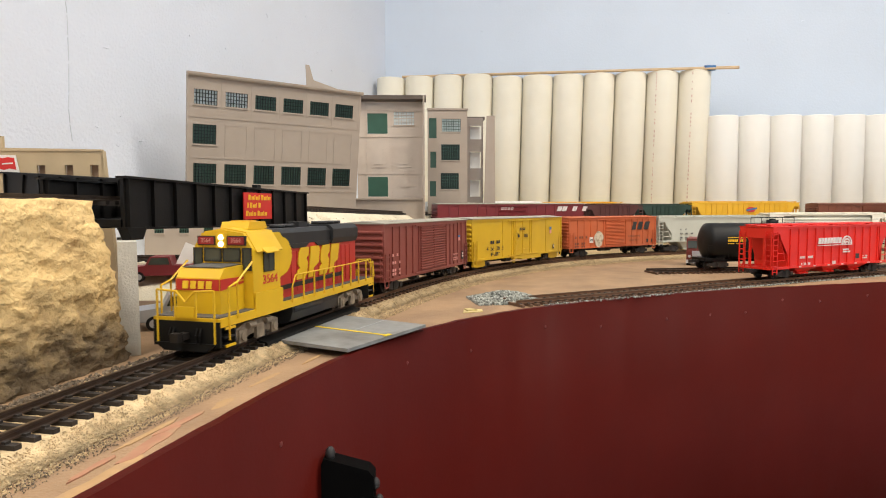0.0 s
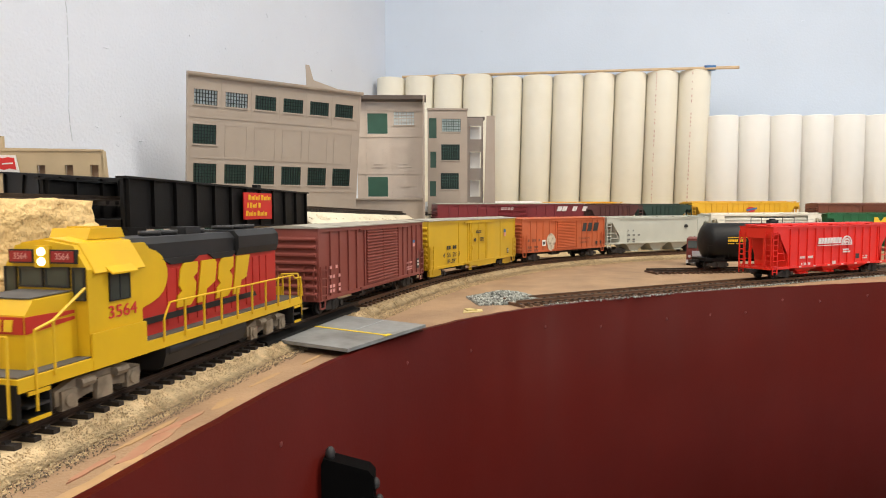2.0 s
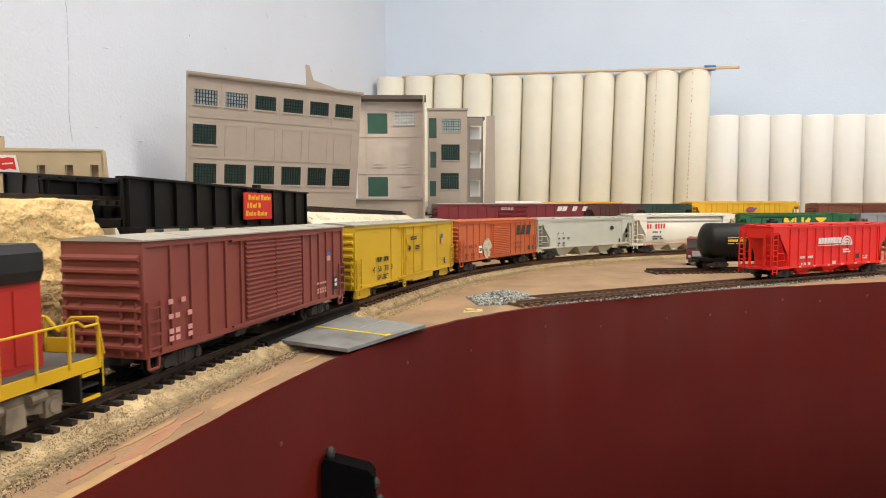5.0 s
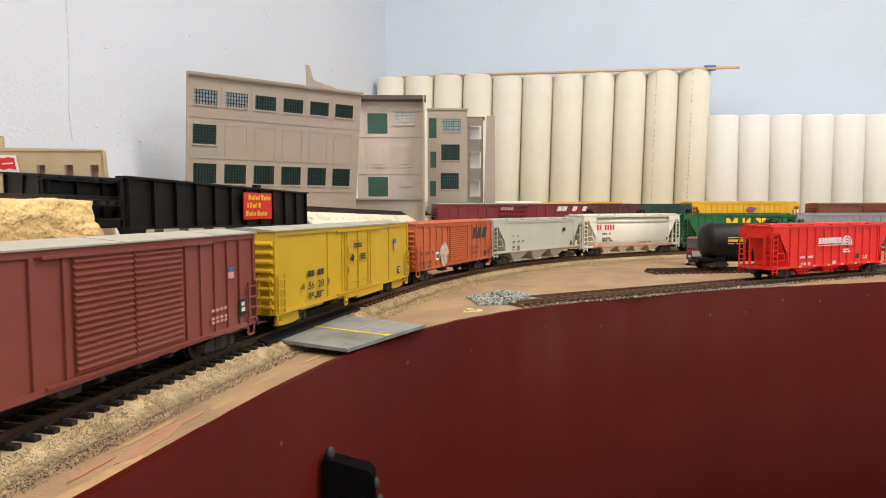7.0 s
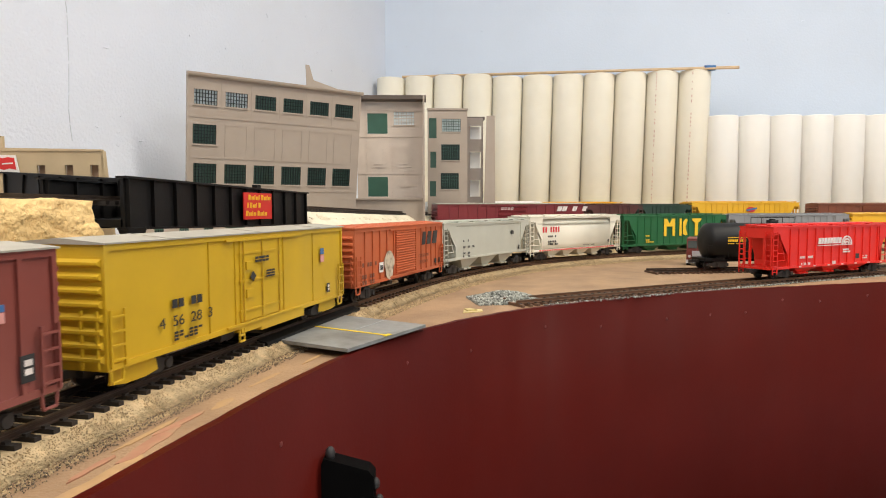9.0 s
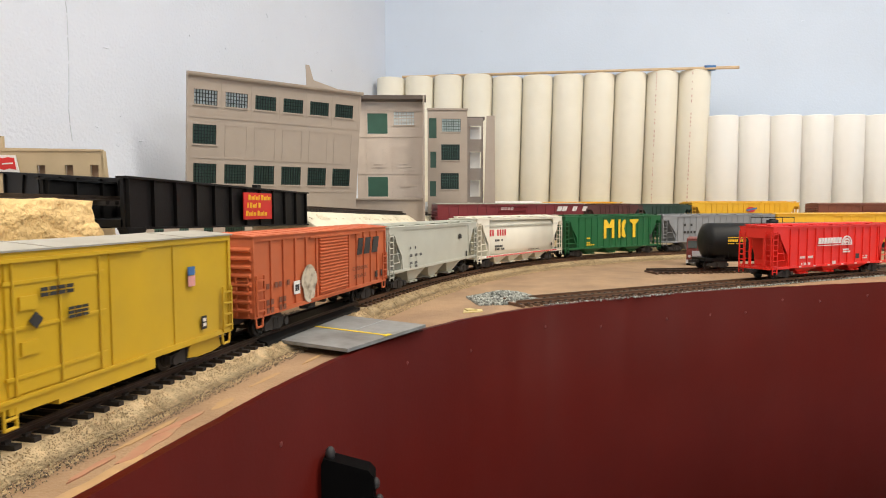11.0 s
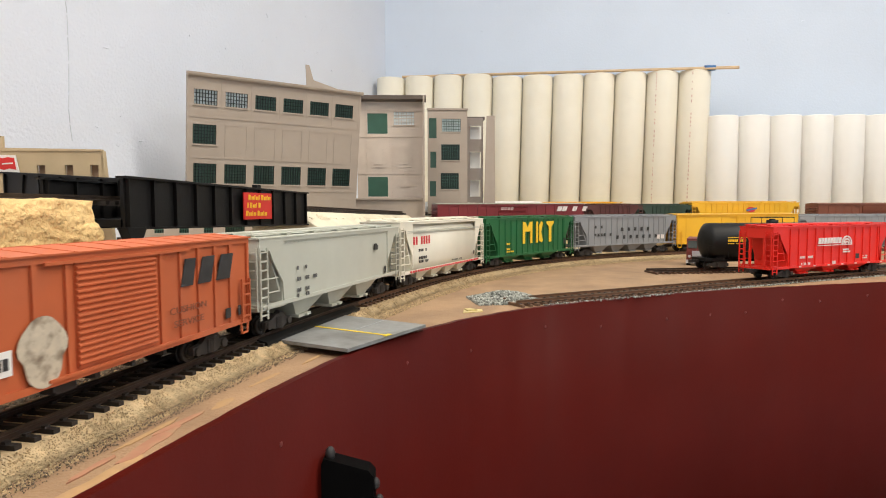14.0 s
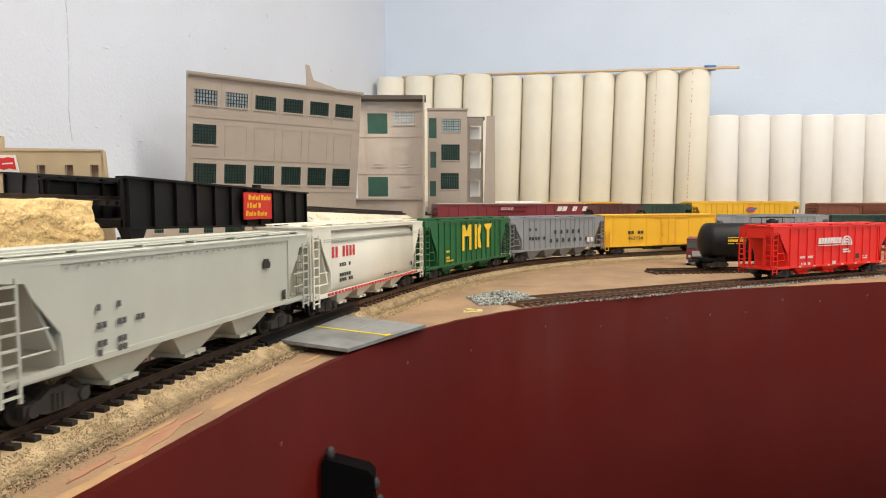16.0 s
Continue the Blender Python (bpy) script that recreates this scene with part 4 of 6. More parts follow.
        for i in range(13):
            x = -0.016 + i * 0.0072
            bm = bmesh.new()
            box(bm, x - 0.0028, x + 0.0028, y - 0.0002, y + 0.0002, 0.0190, 0.0415)
            part("hood_door", bm, LOCO_R, car, bevel=0.00015)
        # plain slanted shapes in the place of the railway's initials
        NOTCHED = [(0.0, 0.0), (0.80, 0.0), (1.0, 0.14), (1.0, 0.50), (0.78, 0.64), (1.0, 0.74), (0.96, 1.0), (0.16, 1.0), (0.0, 0.84), (0.0, 0.50), (0.22, 0.36), (0.0, 0.26)]
        CUT = [(0.0, 0.0), (0.46, 0.0), (0.52, 0.30), (1.0, 0.44), (1.0, 0.90), (0.86, 1.0), (0.0, 1.0)]
        STEP = [(0.0, 0.0), (0.46, 0.0), (0.52, 0.34), (0.90, 0.40), (1.0, 1.0), (0.0, 1.0)]
        for i, shape in enumerate((NOTCHED, CUT, NOTCHED, STEP)):
            x0 = -0.0135 + i * 0.0152
            bm = bmesh.new()
            hgt, wid = 0.0178, 0.0128
            prism(bm, [(x0 + (a * wid + b * 0.0040 if side < 0 else 0.0168 - a * wid - b * 0.0040), 0.0254 + b * hgt) for a, b in shape], y + side * 0.0006 - 0.0003, y + side * 0.0006 + 0.0003, "y")
            part("block_mark", bm, LOCO_Y, car, "yellow slanted block mark on the red hood")
    lettering("road_number", "3564", 0.0062, INK_RED, car, SIDE(-0.0522, -cw - 0.0003, 0.0300), 1.15, label="red road number under the cab window")
    # handrails
    def rail_along(y, x0, x1, n, drop):
        bm = bmesh.new()
        top = 0.0295
        wire(bm, [(x0, y, 0.0235), (x0 + 0.004, y, top)] + [(x1 - 0.010, y, top), (x1 - 0.007, y, top - 0.002), (x1, y, top - 0.002), (x1 + 0.0025, y, 0.017)], 0.00045, 6)
        part("handrail", bm, LOCO_Y, car, "yellow wire handrail")
        for i in range(n):
            x = x0 + (x1 - x0) * i / (n - 1)
            bm = bmesh.new()
            tube(bm, (x, y, 0.0150), (x, y, 0.0235 if i == 0 else (top if x < x1 - 0.009 else top - 0.002)), 0.00055, 6)
            part("stanchion", bm, LOCO_Y, car)
    for side in (-1, 1):
        y = side * (w + 0.0003)
        rail_along(y, -0.030, 0.097, 10, 0)
        bm = bmesh.new()
        wire(bm, [(-0.0935, y, 0.0060), (-0.0935, y, 0.0300), (-0.0860, y, 0.0318), (-0.0720, y, 0.0400)], 0.0005, 6)
        wire(bm, [(-0.0860, y, 0.0150), (-0.0860, y, 0.0318)], 0.0005, 6)
        part("handrail", bm, LOCO_Y, car, "yellow wire handrail")
        bm = bmesh.new()
        box(bm, -0.0690, -0.0405, y - side * 0.0005 - 0.0004, y - side * 0.0005 + 0.0004, 0.0125, 0.0245)
        part("side_skirt", bm, LOCO_Y, car, "yellow skirt below the cab")
        bm = bmesh.new()
        wire(bm, [(0.0995, y * 0.95, 0.006), (0.0995, y * 0.95, 0.0215), (0.0965, y * 0.95, 0.0275)], 0.0005, 6)
        part("grab_rail", bm, LOCO_Y, car)
    for sg in (-1, 1):
        bm = bmesh.new()
        x = sg * 0.1008
        wire(bm, [(x, -0.0150, 0.0050), (x, -0.0150, 0.0290), (x, -0.0050, 0.0285), (x, 0.0, 0.0235), (x, 0.0050, 0.0285), (x, 0.0150, 0.0290), (x, 0.0150, 0.0050)], 0.00055, 6)
        rail = part("end_rail", bm, LOCO_Y, car, "yellow end handrail")
        for yy in (-0.0055, 0.0055):
            bm = bmesh.new()
            tube(bm, (x, yy, 0.0165), (x, yy, 0.0285), 0.0005, 6)
            part("stanchion", bm, LOCO_Y, rail)
        bm = bmesh.new()
        box(bm, x - 0.0004, x + 0.0004, -0.0048, 0.0048, 0.0165, 0.0215)
        part("drop_step", bm, LOCO_Y, car)
        bm = bmesh.new()
        for yy in (-0.006, -0.008, 0.006, 0.008):
            wire(bm, [(x, yy, 0.012), (x + sg * 0.0015, yy, 0.009), (x + sg * 0.001, yy, 0.005)], 0.0005, 5)
        part("air_hose", bm, BLACK, car)
    couplers(car, 0.1005)
    for x in (-0.062, 0.062):
        bm = bmesh.new()
        for side in (-1, 1):
            y = side * 0.0135
            prism(bm, [(-0.021, 0.0038), (-0.021, 0.0085), (-0.012, 0.0110), (0.012, 0.0110), (0.021, 0.0085), (0.021, 0.0038), (0.013, 0.0034), (0.006, 0.0046), (-0.006, 0.0046), (-0.013, 0.0034)], y - 0.0012, y + 0.0012, "y")
            for xx in (-0.0158, 0.0158):
                box(bm, xx - 0.0034, xx + 0.0034, y - 0.0022 if side < 0 else y, y if side < 0 else y + 0.0022, 0.0020, 0.0082)
                tube(bm, (xx, y + side * 0.001, 0.0050), (xx, y + side * 0.0030, 0.0050), 0.0022, 10)
            for xx in (-0.0085, 0.0085):
                tube(bm, (xx - 0.0032, y + side * 0.0024, 0.0092), (xx + 0.0032, y + side * 0.0024, 0.0092), 0.0017, 8)
            prism(bm, [(-0.004, 0.0020), (0.004, 0.0020), (0.0034, 0.0090), (-0.0034, 0.0090)], min(y + side * 0.001, y + side * 0.0028), max(y + side * 0.001, y + side * 0.0028), "y")
        box(bm, -0.004, 0.004, -0.0135, 0.0135, 0.005, 0.0105)
        tr = part("truck", bm, TRUCK_GREY, car, "dusty grey truck side frames", pose(x, 0, 0), bevel=0.0003)
        wheels += [wheelset(tr, -0.0158), wheelset(tr, 0.0158)]
    return car, wheels


loco, lw = locomotive()
SHORT = 0.90                      # the model's platform is short for its height
for o in loco.children_recursive:
    if o not in lw and not o.get("fitted"):
        shift = o.matrix_basis.translation.x
        if abs(shift) < 1e-9 or o.name.startswith("truck"):
            for v in o.data.vertices:
                v.co.x *= SHORT
    o.location.x *= SHORT
rolling.append((loco, 0.2205, 0.062 * SHORT, lw))

# brown boxcar
ws = []
D = (-0.0220, 0.0330, 2)
car = boxcar("boxcar", "red-brown outside-post boxcar with corrugated doors and pale roof", 0.1790, 0.0100, 0.0535, BROWN, ROOF_GREY, posts_between(0.09, D, 6, 6), D, "post", TRAIN, ws)
bars(car, ["# #", "", "## #", "", "## #", "## #"], INK_PINK, -0.0765, 0.0285, (0.0026, 0.0020), 0.0012)
patch(car, 0.0655, 0.0700, 0.0372, 0.0392, INK_BLUE, "emblem", "small blue and pale emblem")
patch(car, 0.0655, 0.0700, 0.0340, 0.0370, INK_PINK, "emblem", "small blue and pale emblem")
bars(car, ["####", "", "####", "####"], INK_PINK, 0.052, 0.021, (0.0022, 0.0012), 0.001)
patch(car, 0.0745, 0.0795, 0.0155, 0.0235, INK_BLACK, "data_panel", "black and white data panel")
bars(car, ["#", "#"], INK_WHITE, 0.0757, 0.0203, (0.0028, 0.0018), 0, -WD / 2 - 0.0005)
rolling.append((car, 0.4210, 0.063, ws))

# yellow mechanical reefer
ws = []
D = (-0.0170, 0.0205, 1)
car = boxcar("refrigerator_car", "weathered yellow refrigerator boxcar with plug door and grey roof", 0.1970, 0.0100, 0.0535, YEL, ROOF_GREY, [-0.0400, -0.0205, 0.024, 0.0580], D, "plug", TRAIN, ws)
bars(car, ["## ##"], INK_BLACK, -0.0650, 0.0268, (0.0030, 0.0034), 0.0009, name="reporting_mark", label="black block mark")
lettering("car_number", "4  56  28  3", 0.0060, INK_BLACK, car, SIDE(-0.0560, -WD / 2 - 0.0003, 0.0215), 1.20, label="black car number")
bars(car, ["## ###", "## ##", "# ###"], INK_BLACK, -0.064, 0.0165, (0.0022, 0.0009), 0.0008)
patch(car, 0.0665, 0.0710, 0.0385, 0.0420, INK_BLUE, "emblem", "small blue and pale red emblem")
patch(car, 0.0665, 0.0710, 0.0340, 0.0382, INK_PINK, "emblem", "small blue and pale red emblem")
patch(car, 0.0750, 0.0785, 0.0150, 0.0205, INK_BLACK, "data_panel")
bars(car, ["#", "#"], INK_WHITE, 0.0757, 0.0182, (0.0020, 0.0014), 0, -WD / 2 - 0.0005)
bars(car, ["####", "####"], INK_BLACK, -0.006, 0.0415, (0.0026, 0.0011), 0.0006, -WD / 2 - 0.0012)
bm = bmesh.new()
prism(bm, [(-0.0105, 0.0335), (-0.0080, 0.0310), (-0.0055, 0.0335), (-0.0080, 0.0360)], -WD / 2 - 0.0012, -WD / 2 - 0.0009, "y")
part("placard", bm, INK_BLACK, car, "black diamond placard")
bars(car, ["###", "###", "###"], INK_BLACK, 0.004, 0.0345, (0.0024, 0.0009), 0.0004, -WD / 2 - 0.0012)
bm = bmesh.new()
for xx in (-0.0190, -0.0150):
    tube(bm, (xx, -WD / 2, 0.0100), (xx, -WD / 2, 0.0040), 0.0005, 5)
tube(bm, (-0.0190, -WD / 2, 0.0042), (-0.0150, -WD / 2, 0.0042), 0.0006, 5)
tube(bm, (-0.0190, -WD / 2, 0.0070), (-0.0150, -WD / 2, 0.0070), 0.0006, 5)
part("door_step", bm, YEL, car)
bm = bmesh.new()
box(bm, 0.0, 0.045, -WD / 2, -WD / 2 + 0.006, 0.0062, 0.0100)
box(bm, -0.017, 0.0, -WD / 2, -WD / 2 + 0.004, 0.0078, 0.0100)
part("battery_box", bm, YEL, car, bevel=0.0003)
for x in (-0.082, 0.082):
    bm = bmesh.new()
    prism(bm, [(x - 0.012, 0.0040), (x - 0.011, 0.0085), (x - 0.004, 0.0098), (x + 0.004, 0.0098), (x + 0.011, 0.0085), (x + 0.012, 0.0040), (x + 0.005, 0.0030), (x - 0.005, 0.0030)], -0.0150, -0.0138, "y")
    part("truck_side", bm, YEL, car, "yellow truck side frame")
rolling.append((car, 0.6300, 0.071, ws))

# orange boxcar
ws = []
D = (-0.0185, 0.0200, 1)
car = boxcar("boxcar", "faded orange outside-post boxcar with rust streaks", 0.1730, 0.0118, 0.0515, ORANGE, ORANGE, posts_between(0.0865, D, 6, 6), D, "post", TRAIN, ws)
bm = bmesh.new()
outline = [(-0.0318 + 0.0088 * math.cos(a) * (0.86 if math.sin(a) < 0 else 1.0) * (1 + 0.06 * math.sin(5 * a)), 0.0232 + 0.0108 * math.sin(a)) for a in np.linspace(0, 2 * math.pi, 28, endpoint=False)]
prism(bm, outline, -WD / 2 - 0.0004, -WD / 2 - 0.0001, "y")
part("painted_patch", bm, mat("blotched_cream", (0.58, 0.50, 0.38), 0.6, 0.1, 300, stain=(0.16, 0.11, 0.07), stain_amount=0.85, stain_scale=260), car, "plain cream oval painted on the side")
patch(car, -0.0490, -0.0425, 0.0190, 0.0262, WHITE, "placard", "small white placard")
bars(car, ["##"], INK_BLACK, -0.0478, 0.0208, (0.0017, 0.0034), 0.0006, -WD / 2 - 0.0005)
bm = bmesh.new()
for x0, wd in ((0.0340, 0.0105), (0.0452, 0.0125), (0.0585, 0.0140)):
    prism(bm, [(x0, 0.0345), (x0 + wd * 0.75, 0.0345), (x0 + wd, 0.0455), (x0 + wd * 0.30, 0.0455)], -WD / 2 - 0.0004, -WD / 2 - 0.0001, "y")
part("block_mark", bm, INK_BLACK, car, "black slanted block mark")
lettering("slogan", "CUSHION", 0.0038, mat("faded_black_lettering", (0.20, 0.07, 0.04), 0.6), car, SIDE(0.0390, -WD / 2 - 0.0003, 0.0255), 1.45, label="faded black lettering")
lettering("slogan", "SERVICE", 0.0038, bpy.data.materials["faded_black_lettering"], car, SIDE(0.0390, -WD / 2 - 0.0003, 0.0202), 1.45, label="faded black lettering")
bars(car, ["# ## #", "", "## ##", "## ##"], bpy.data.materials["faded_black_lettering"], -0.0760, 0.0250, (0.0026, 0.0028), 0.0014)
bars(car, ["# #"], INK_BLACK, 0.0655, 0.0165, (0.0042, 0.0045), 0.0010)
rolling.append((car, 0.8358, 0.060, ws))

# pale grey covered hopper
ws = []
car = hopper("covered_hopper", "pale grey covered hopper with rows of rivets and three chutes", 0.1940, 0.0160, 0.0500, GREY, TRAIN, ws, rib=34, bays=3)
bars(car, ["#   #", "", "##  ##  ##", "", "##  ##", "#   ##"], mat("faded_grey_lettering", (0.10, 0.10, 0.10), 0.6), -0.0600, 0.0320, (0.0017, 0.0021), 0.0006)
bm = bmesh.new()
prism(bm, [(0.0470, 0.0360), (0.0535, 0.0360), (0.0535, 0.0385), (0.0515, 0.0405), (0.0480, 0.0405), (0.0470, 0.0385)], -WD / 2 - 0.0006, -WD / 2, "y")
part("emblem", bm, INK_BLACK, car, "small dark emblem")
patch(car, 0.0660, 0.0690, 0.0180, 0.0230, INK_BLACK, "data_panel", y=-WD / 2 - 0.0005)
rolling.append((car, 1.0295, 0.068, ws))

# cream centre-flow hopper
ws = []
car = hopper("covered_hopper", "cream round-sided covered hopper with a red dashed sill", 0.1880, 0.0130, 0.0535, CREAM, TRAIN, ws, curved=True, rib=2, bays=4)
bars(car, ["## ####"], INK_RED, -0.0700, 0.0350, (0.0028, 0.0068), 0.0020, name="block_mark", label="red block mark")
bars(car, ["### #", "", "#####", "### ##"], INK_BLACK, -0.0600, 0.0290, (0.0022, 0.0022), 0.0010)
bm = bmesh.new()
for i in range(34):
    x = -0.0760 + i * 0.0046
    box(bm, x, x + 0.0026, -WD / 2 - 0.0007, -WD / 2, 0.0124, 0.0140)
part("dashed_stripe", bm, INK_RED, car, "red dashes along the sill")
bm = bmesh.new()
for z in (0.0462, 0.0450):
    box(bm, -0.080, 0.080, -WD / 2 - 0.0002, -WD / 2 + 0.0012, z, z + 0.0005)
part("weld_line", bm, GREY, car)
patch(car, 0.0650, 0.0675, 0.0190, 0.0225, INK_BLACK, "data_panel", y=-WD / 2 - 0.0003)
bars(car, ["#### ##"], INK_BLACK, 0.010, 0.0165, (0.0024, 0.0010), 0.0012)
rolling.append((car, 1.2270, 0.066, ws))

# green hopper
ws = []
car = hopper("covered_hopper", "bright green ribbed covered hopper with large yellow block marks", 0.1920, 0.0120, 0.0530, GREEN, TRAIN, ws, rib=13, bays=3)
POSTS = [(0, 0), (0.22, 0), (0.22, 0.55), (0.78, 0.55), (0.78, 0), (1, 0), (1, 1), (0.76, 1), (0.50, 0.72), (0.24, 1), (0, 1)]
STROKE = [(0, 0), (0.26, 0), (0.26, 1), (0, 1)]
WEDGE = [(0.44, 0.10), (0.80, 0), (1.0, 0.08), (0.74, 0.50), (1.0, 0.92), (0.80, 1), (0.44, 0.80)]
STEM = [(0.36, 0), (0.64, 0), (0.64, 0.72), (0.96, 0.90), (0.96, 1), (0.04, 1), (0.04, 0.90), (0.36, 0.72)]
for shape, x0, wd in ((POSTS, -0.0240, 0.0200), (STROKE, 0.0045, 0.0150), (WEDGE, 0.0045, 0.0150), (STEM, 0.0270, 0.0190)):
    bm = bmesh.new()
    prism(bm, [(x0 + a * wd, 0.0240 + b * 0.0250) for a, b in shape], -WD / 2 - 0.0010, -WD / 2 - 0.0003, "y")
    part("block_mark", bm, SIGN_YELLOW, car, "yellow block mark")
bars(car, ["##", "", "##", "##"], SIGN_YELLOW, -0.056, 0.0240, (0.0028, 0.0020), 0.0008)
bars(car, ["####"], SIGN_YELLOW, -0.056, 0.0155, (0.0028, 0.0016), 0.0010)
patch(car, 0.070, 0.0735, 0.0200, 0.0270, INK_BLACK, "data_panel", y=-WD / 2 - 0.0006)
rolling.append((car, 1.4280, 0.067, ws))

# dark grey hopper
ws = []
car = hopper("covered_hopper", "medium grey covered hopper with black lettering and four chutes", 0.2000, 0.0150, 0.0525, GREY_DK, TRAIN, ws, rib=15, bays=4)
bars(car, ["# #", "", "#### #"], INK_BLACK, -0.0640, 0.0375, (0.0034, 0.0036), 0.0022)
bars(car, ["# # # # #"], INK_BLACK, -0.0140, 0.0330, (0.0042, 0.0048), 0.0022, name="block_mark", label="black block marks")
bars(car, ["# # # # # # #"], INK_BLACK, -0.0230, 0.0225, (0.0042, 0.0048), 0.0022, name="block_mark", label="black block marks")
for x in (0.058, 0.067):
    patch(car, x, x + 0.006, 0.0205, 0.0265, INK_WHITE, "data_panel", y=-WD / 2 - 0.0005)
rolling.append((car, 1.6320, 0.070, ws))

# bright yellow reefer
ws = []
D = (-0.0050, 0.0255, 1)
car = boxcar("refrigerator_car", "bright yellow refrigerator boxcar with smooth sides and plug door", 0.2100, 0.0110, 0.0540, YEL2, YEL2, [-0.09, -0.06, -0.03, 0.05, 0.075], D, "plug", TRAIN, ws)
bars(car, ["## ##"], INK_BLACK, -0.064, 0.0285, (0.0042, 0.0042), 0.0016, name="reporting_mark", label="black block mark")
lettering("car_number", "462724", 0.0062, INK_BLACK, car, SIDE(-0.0510, -WD / 2 - 0.0003, 0.0225), 1.5, label="black car number")
rolling.append((car, 1.8440, 0.076, ws))
ws = []
car = hopper("covered_hopper", "grey covered hopper at the tail of the train", 0.1900, 0.0150, 0.0510, GREY_DK, TRAIN, ws, rib=15, bays=3)
rolling.append((car, 2.0480, 0.066, ws))
ws = []
D = (-0.0185, 0.0200, 1)
car = boxcar("boxcar", "dark green boxcar at the tail of the train", 0.1800, 0.0110, 0.0515, DKGREEN, DKGREEN, posts_between(0.09, D, 6, 6), D, "post", TRAIN, ws)
rolling.append((car, 2.2400, 0.064, ws))

# how far the train has come: its speed in metres a second at these times
SPEED_T = [0, 2, 4, 6, 8, 10, 12, 14, 15, 16]
SPEED = [0.0545, 0.049, 0.049, 0.0499, 0.0594, 0.0615, 0.059, 0.0599, 0.0744, 0.0776]
FINE = np.arange(0, 16.001, 0.02)
GONE = np.concatenate([[0], np.cumsum((np.interp(FINE[1:], SPEED_T, SPEED) + np.interp(FINE[:-1], SPEED_T, SPEED)) / 2 * 0.02)])


def gone(t):
    return float(np.interp(t, FINE, GONE))


def on_line(line, s, reach, z=0.0):
    """A car's pose with its two trucks on the line."""
    ax, ay, _ = at(line, s - reach)
    bx, by, _ = at(line, s + reach)
    return pose((ax + bx) / 2, (ay + by) / 2, z, 0, 0, math.degrees(math.atan2(by - ay, bx - ax)))


def motions():
    for car, place, reach, wheels in rolling:
        rows = [(i * 0.25, on_line(MAIN, place - gone(i * 0.25), reach)) for i in range(65)]
        walk(car, rows)
        for ws in wheels:
            x = ws.matrix_basis.translation.x
            walk(ws, [(k / 15, pose(x, 0, 0.0047, 0, -math.degrees(gone(k / 15) / 0.0047), 0)) for k in range(241)])

# ---------- silos of plastic pipe, and the sticks laid over them ----------
def silo(r, z0, z1, material):
    bm = bmesh.new()
    n = 40
    rings = []
    for rr, z in ((r - 0.0015, z0), (r, z0 + 0.0015), (r, z1 - 0.0012), (r - 0.0012, z1), (r - 0.0045, z1), (r - 0.0045, z1 - 0.02)):
        rings.append([bm.verts.new((rr * math.cos(2 * math.pi * k / n), rr * math.sin(2 * math.pi * k / n), z)) for k in range(n)])
    for a, b in zip(rings[:-1], rings[1:]):
        for k in range(n):
            f = bm.faces.new((a[k], a[(k + 1) % n], b[(k + 1) % n], b[k]))
            f.smooth = True
    bm.faces.new(rings[0][::-1]), bm.faces.new(rings[-1])
    for e in bm.edges:
        if e.calc_length() < 0.006 and abs(e.verts[0].co.z - e.verts[1].co.z) < 1e-6:
            e.smooth = False if e.verts[0].co.z > z1 - 0.002 else e.smooth
    return mesh(bm, "silo", material)


SILO_TALL = silo(0.0301, TERRACE, 0.3265, PVC)
SILO_BACK = silo(0.0301, TERRACE, 0.3325, PVC)
SILO_SHORT = silo(0.0299, TERRACE, 0.2395, PVC_WHITE)
bm = bmesh.new()
tube(bm, (0, 0, -0.004), (0, 0, 0.0004), 0.0262, 32)
RIM = mesh(bm, "rim", PVC)
for i in range(-4, 7):
    ob = new("silo")
    piece("pipe", SILO_BACK if i < 0 else SILO_TALL, ob, pose(0, 0, 0))
    piece("rim", RIM, ob, pose(0, 0, 0.3325 if i < 0 else 0.3265))
    ob.matrix_basis = pose(0.1243 + 0.05975 * i, 1.312 - 0.0088 * i, 0.0008, 0, 1.5, 0) @ pose(0, 0, 0, 0, 0, 37.0 * i)
    tagged(ob, "tall ivory plastic pipe standing upright as a grain silo", "silo", "tall pipe silos")
    if i in (-4, 5, 6):
        bm = bmesh.new()
        a0 = {-4: -2.6, 1: -2.5, 4: -2.7, 5: -2.75, 6: -2.55}[i] - math.radians(37.0 * i) + 0.5
        rng = random.Random(i + 40)
        z = 0.322
        while z > 0.06:
            dz = rng.uniform(0.003, 0.008)
            if rng.random() < 0.75:
                c = [(0.03018 * math.cos(a), 0.03018 * math.sin(a)) for a in (a0 - 0.03, a0 + 0.03)]
                v = [bm.verts.new((*c[0], z)), bm.verts.new((*c[1], z)), bm.verts.new((*c[1], z - dz * 0.7)), bm.verts.new((*c[0], z - dz * 0.7))]
                bm.faces.new(v)
            z -= dz + 0.002
        part("printing", bm, RED_INK, ob, "faded red printing down the pipe")
for i in range(8):
    ob = new("silo")
    piece("pipe", SILO_SHORT, ob, pose(0, 0, 0))
    piece("rim", RIM, ob, pose(0, 0, 0.2395))
    ob.matrix_basis = pose(0.5405 + 0.0600 * i, 1.2456 - 0.001 * i, 0, 0, 0, 53.0 * i)
    tagged(ob, "shorter white plastic pipe standing upright as a grain silo", "silo", "short pipe silos")

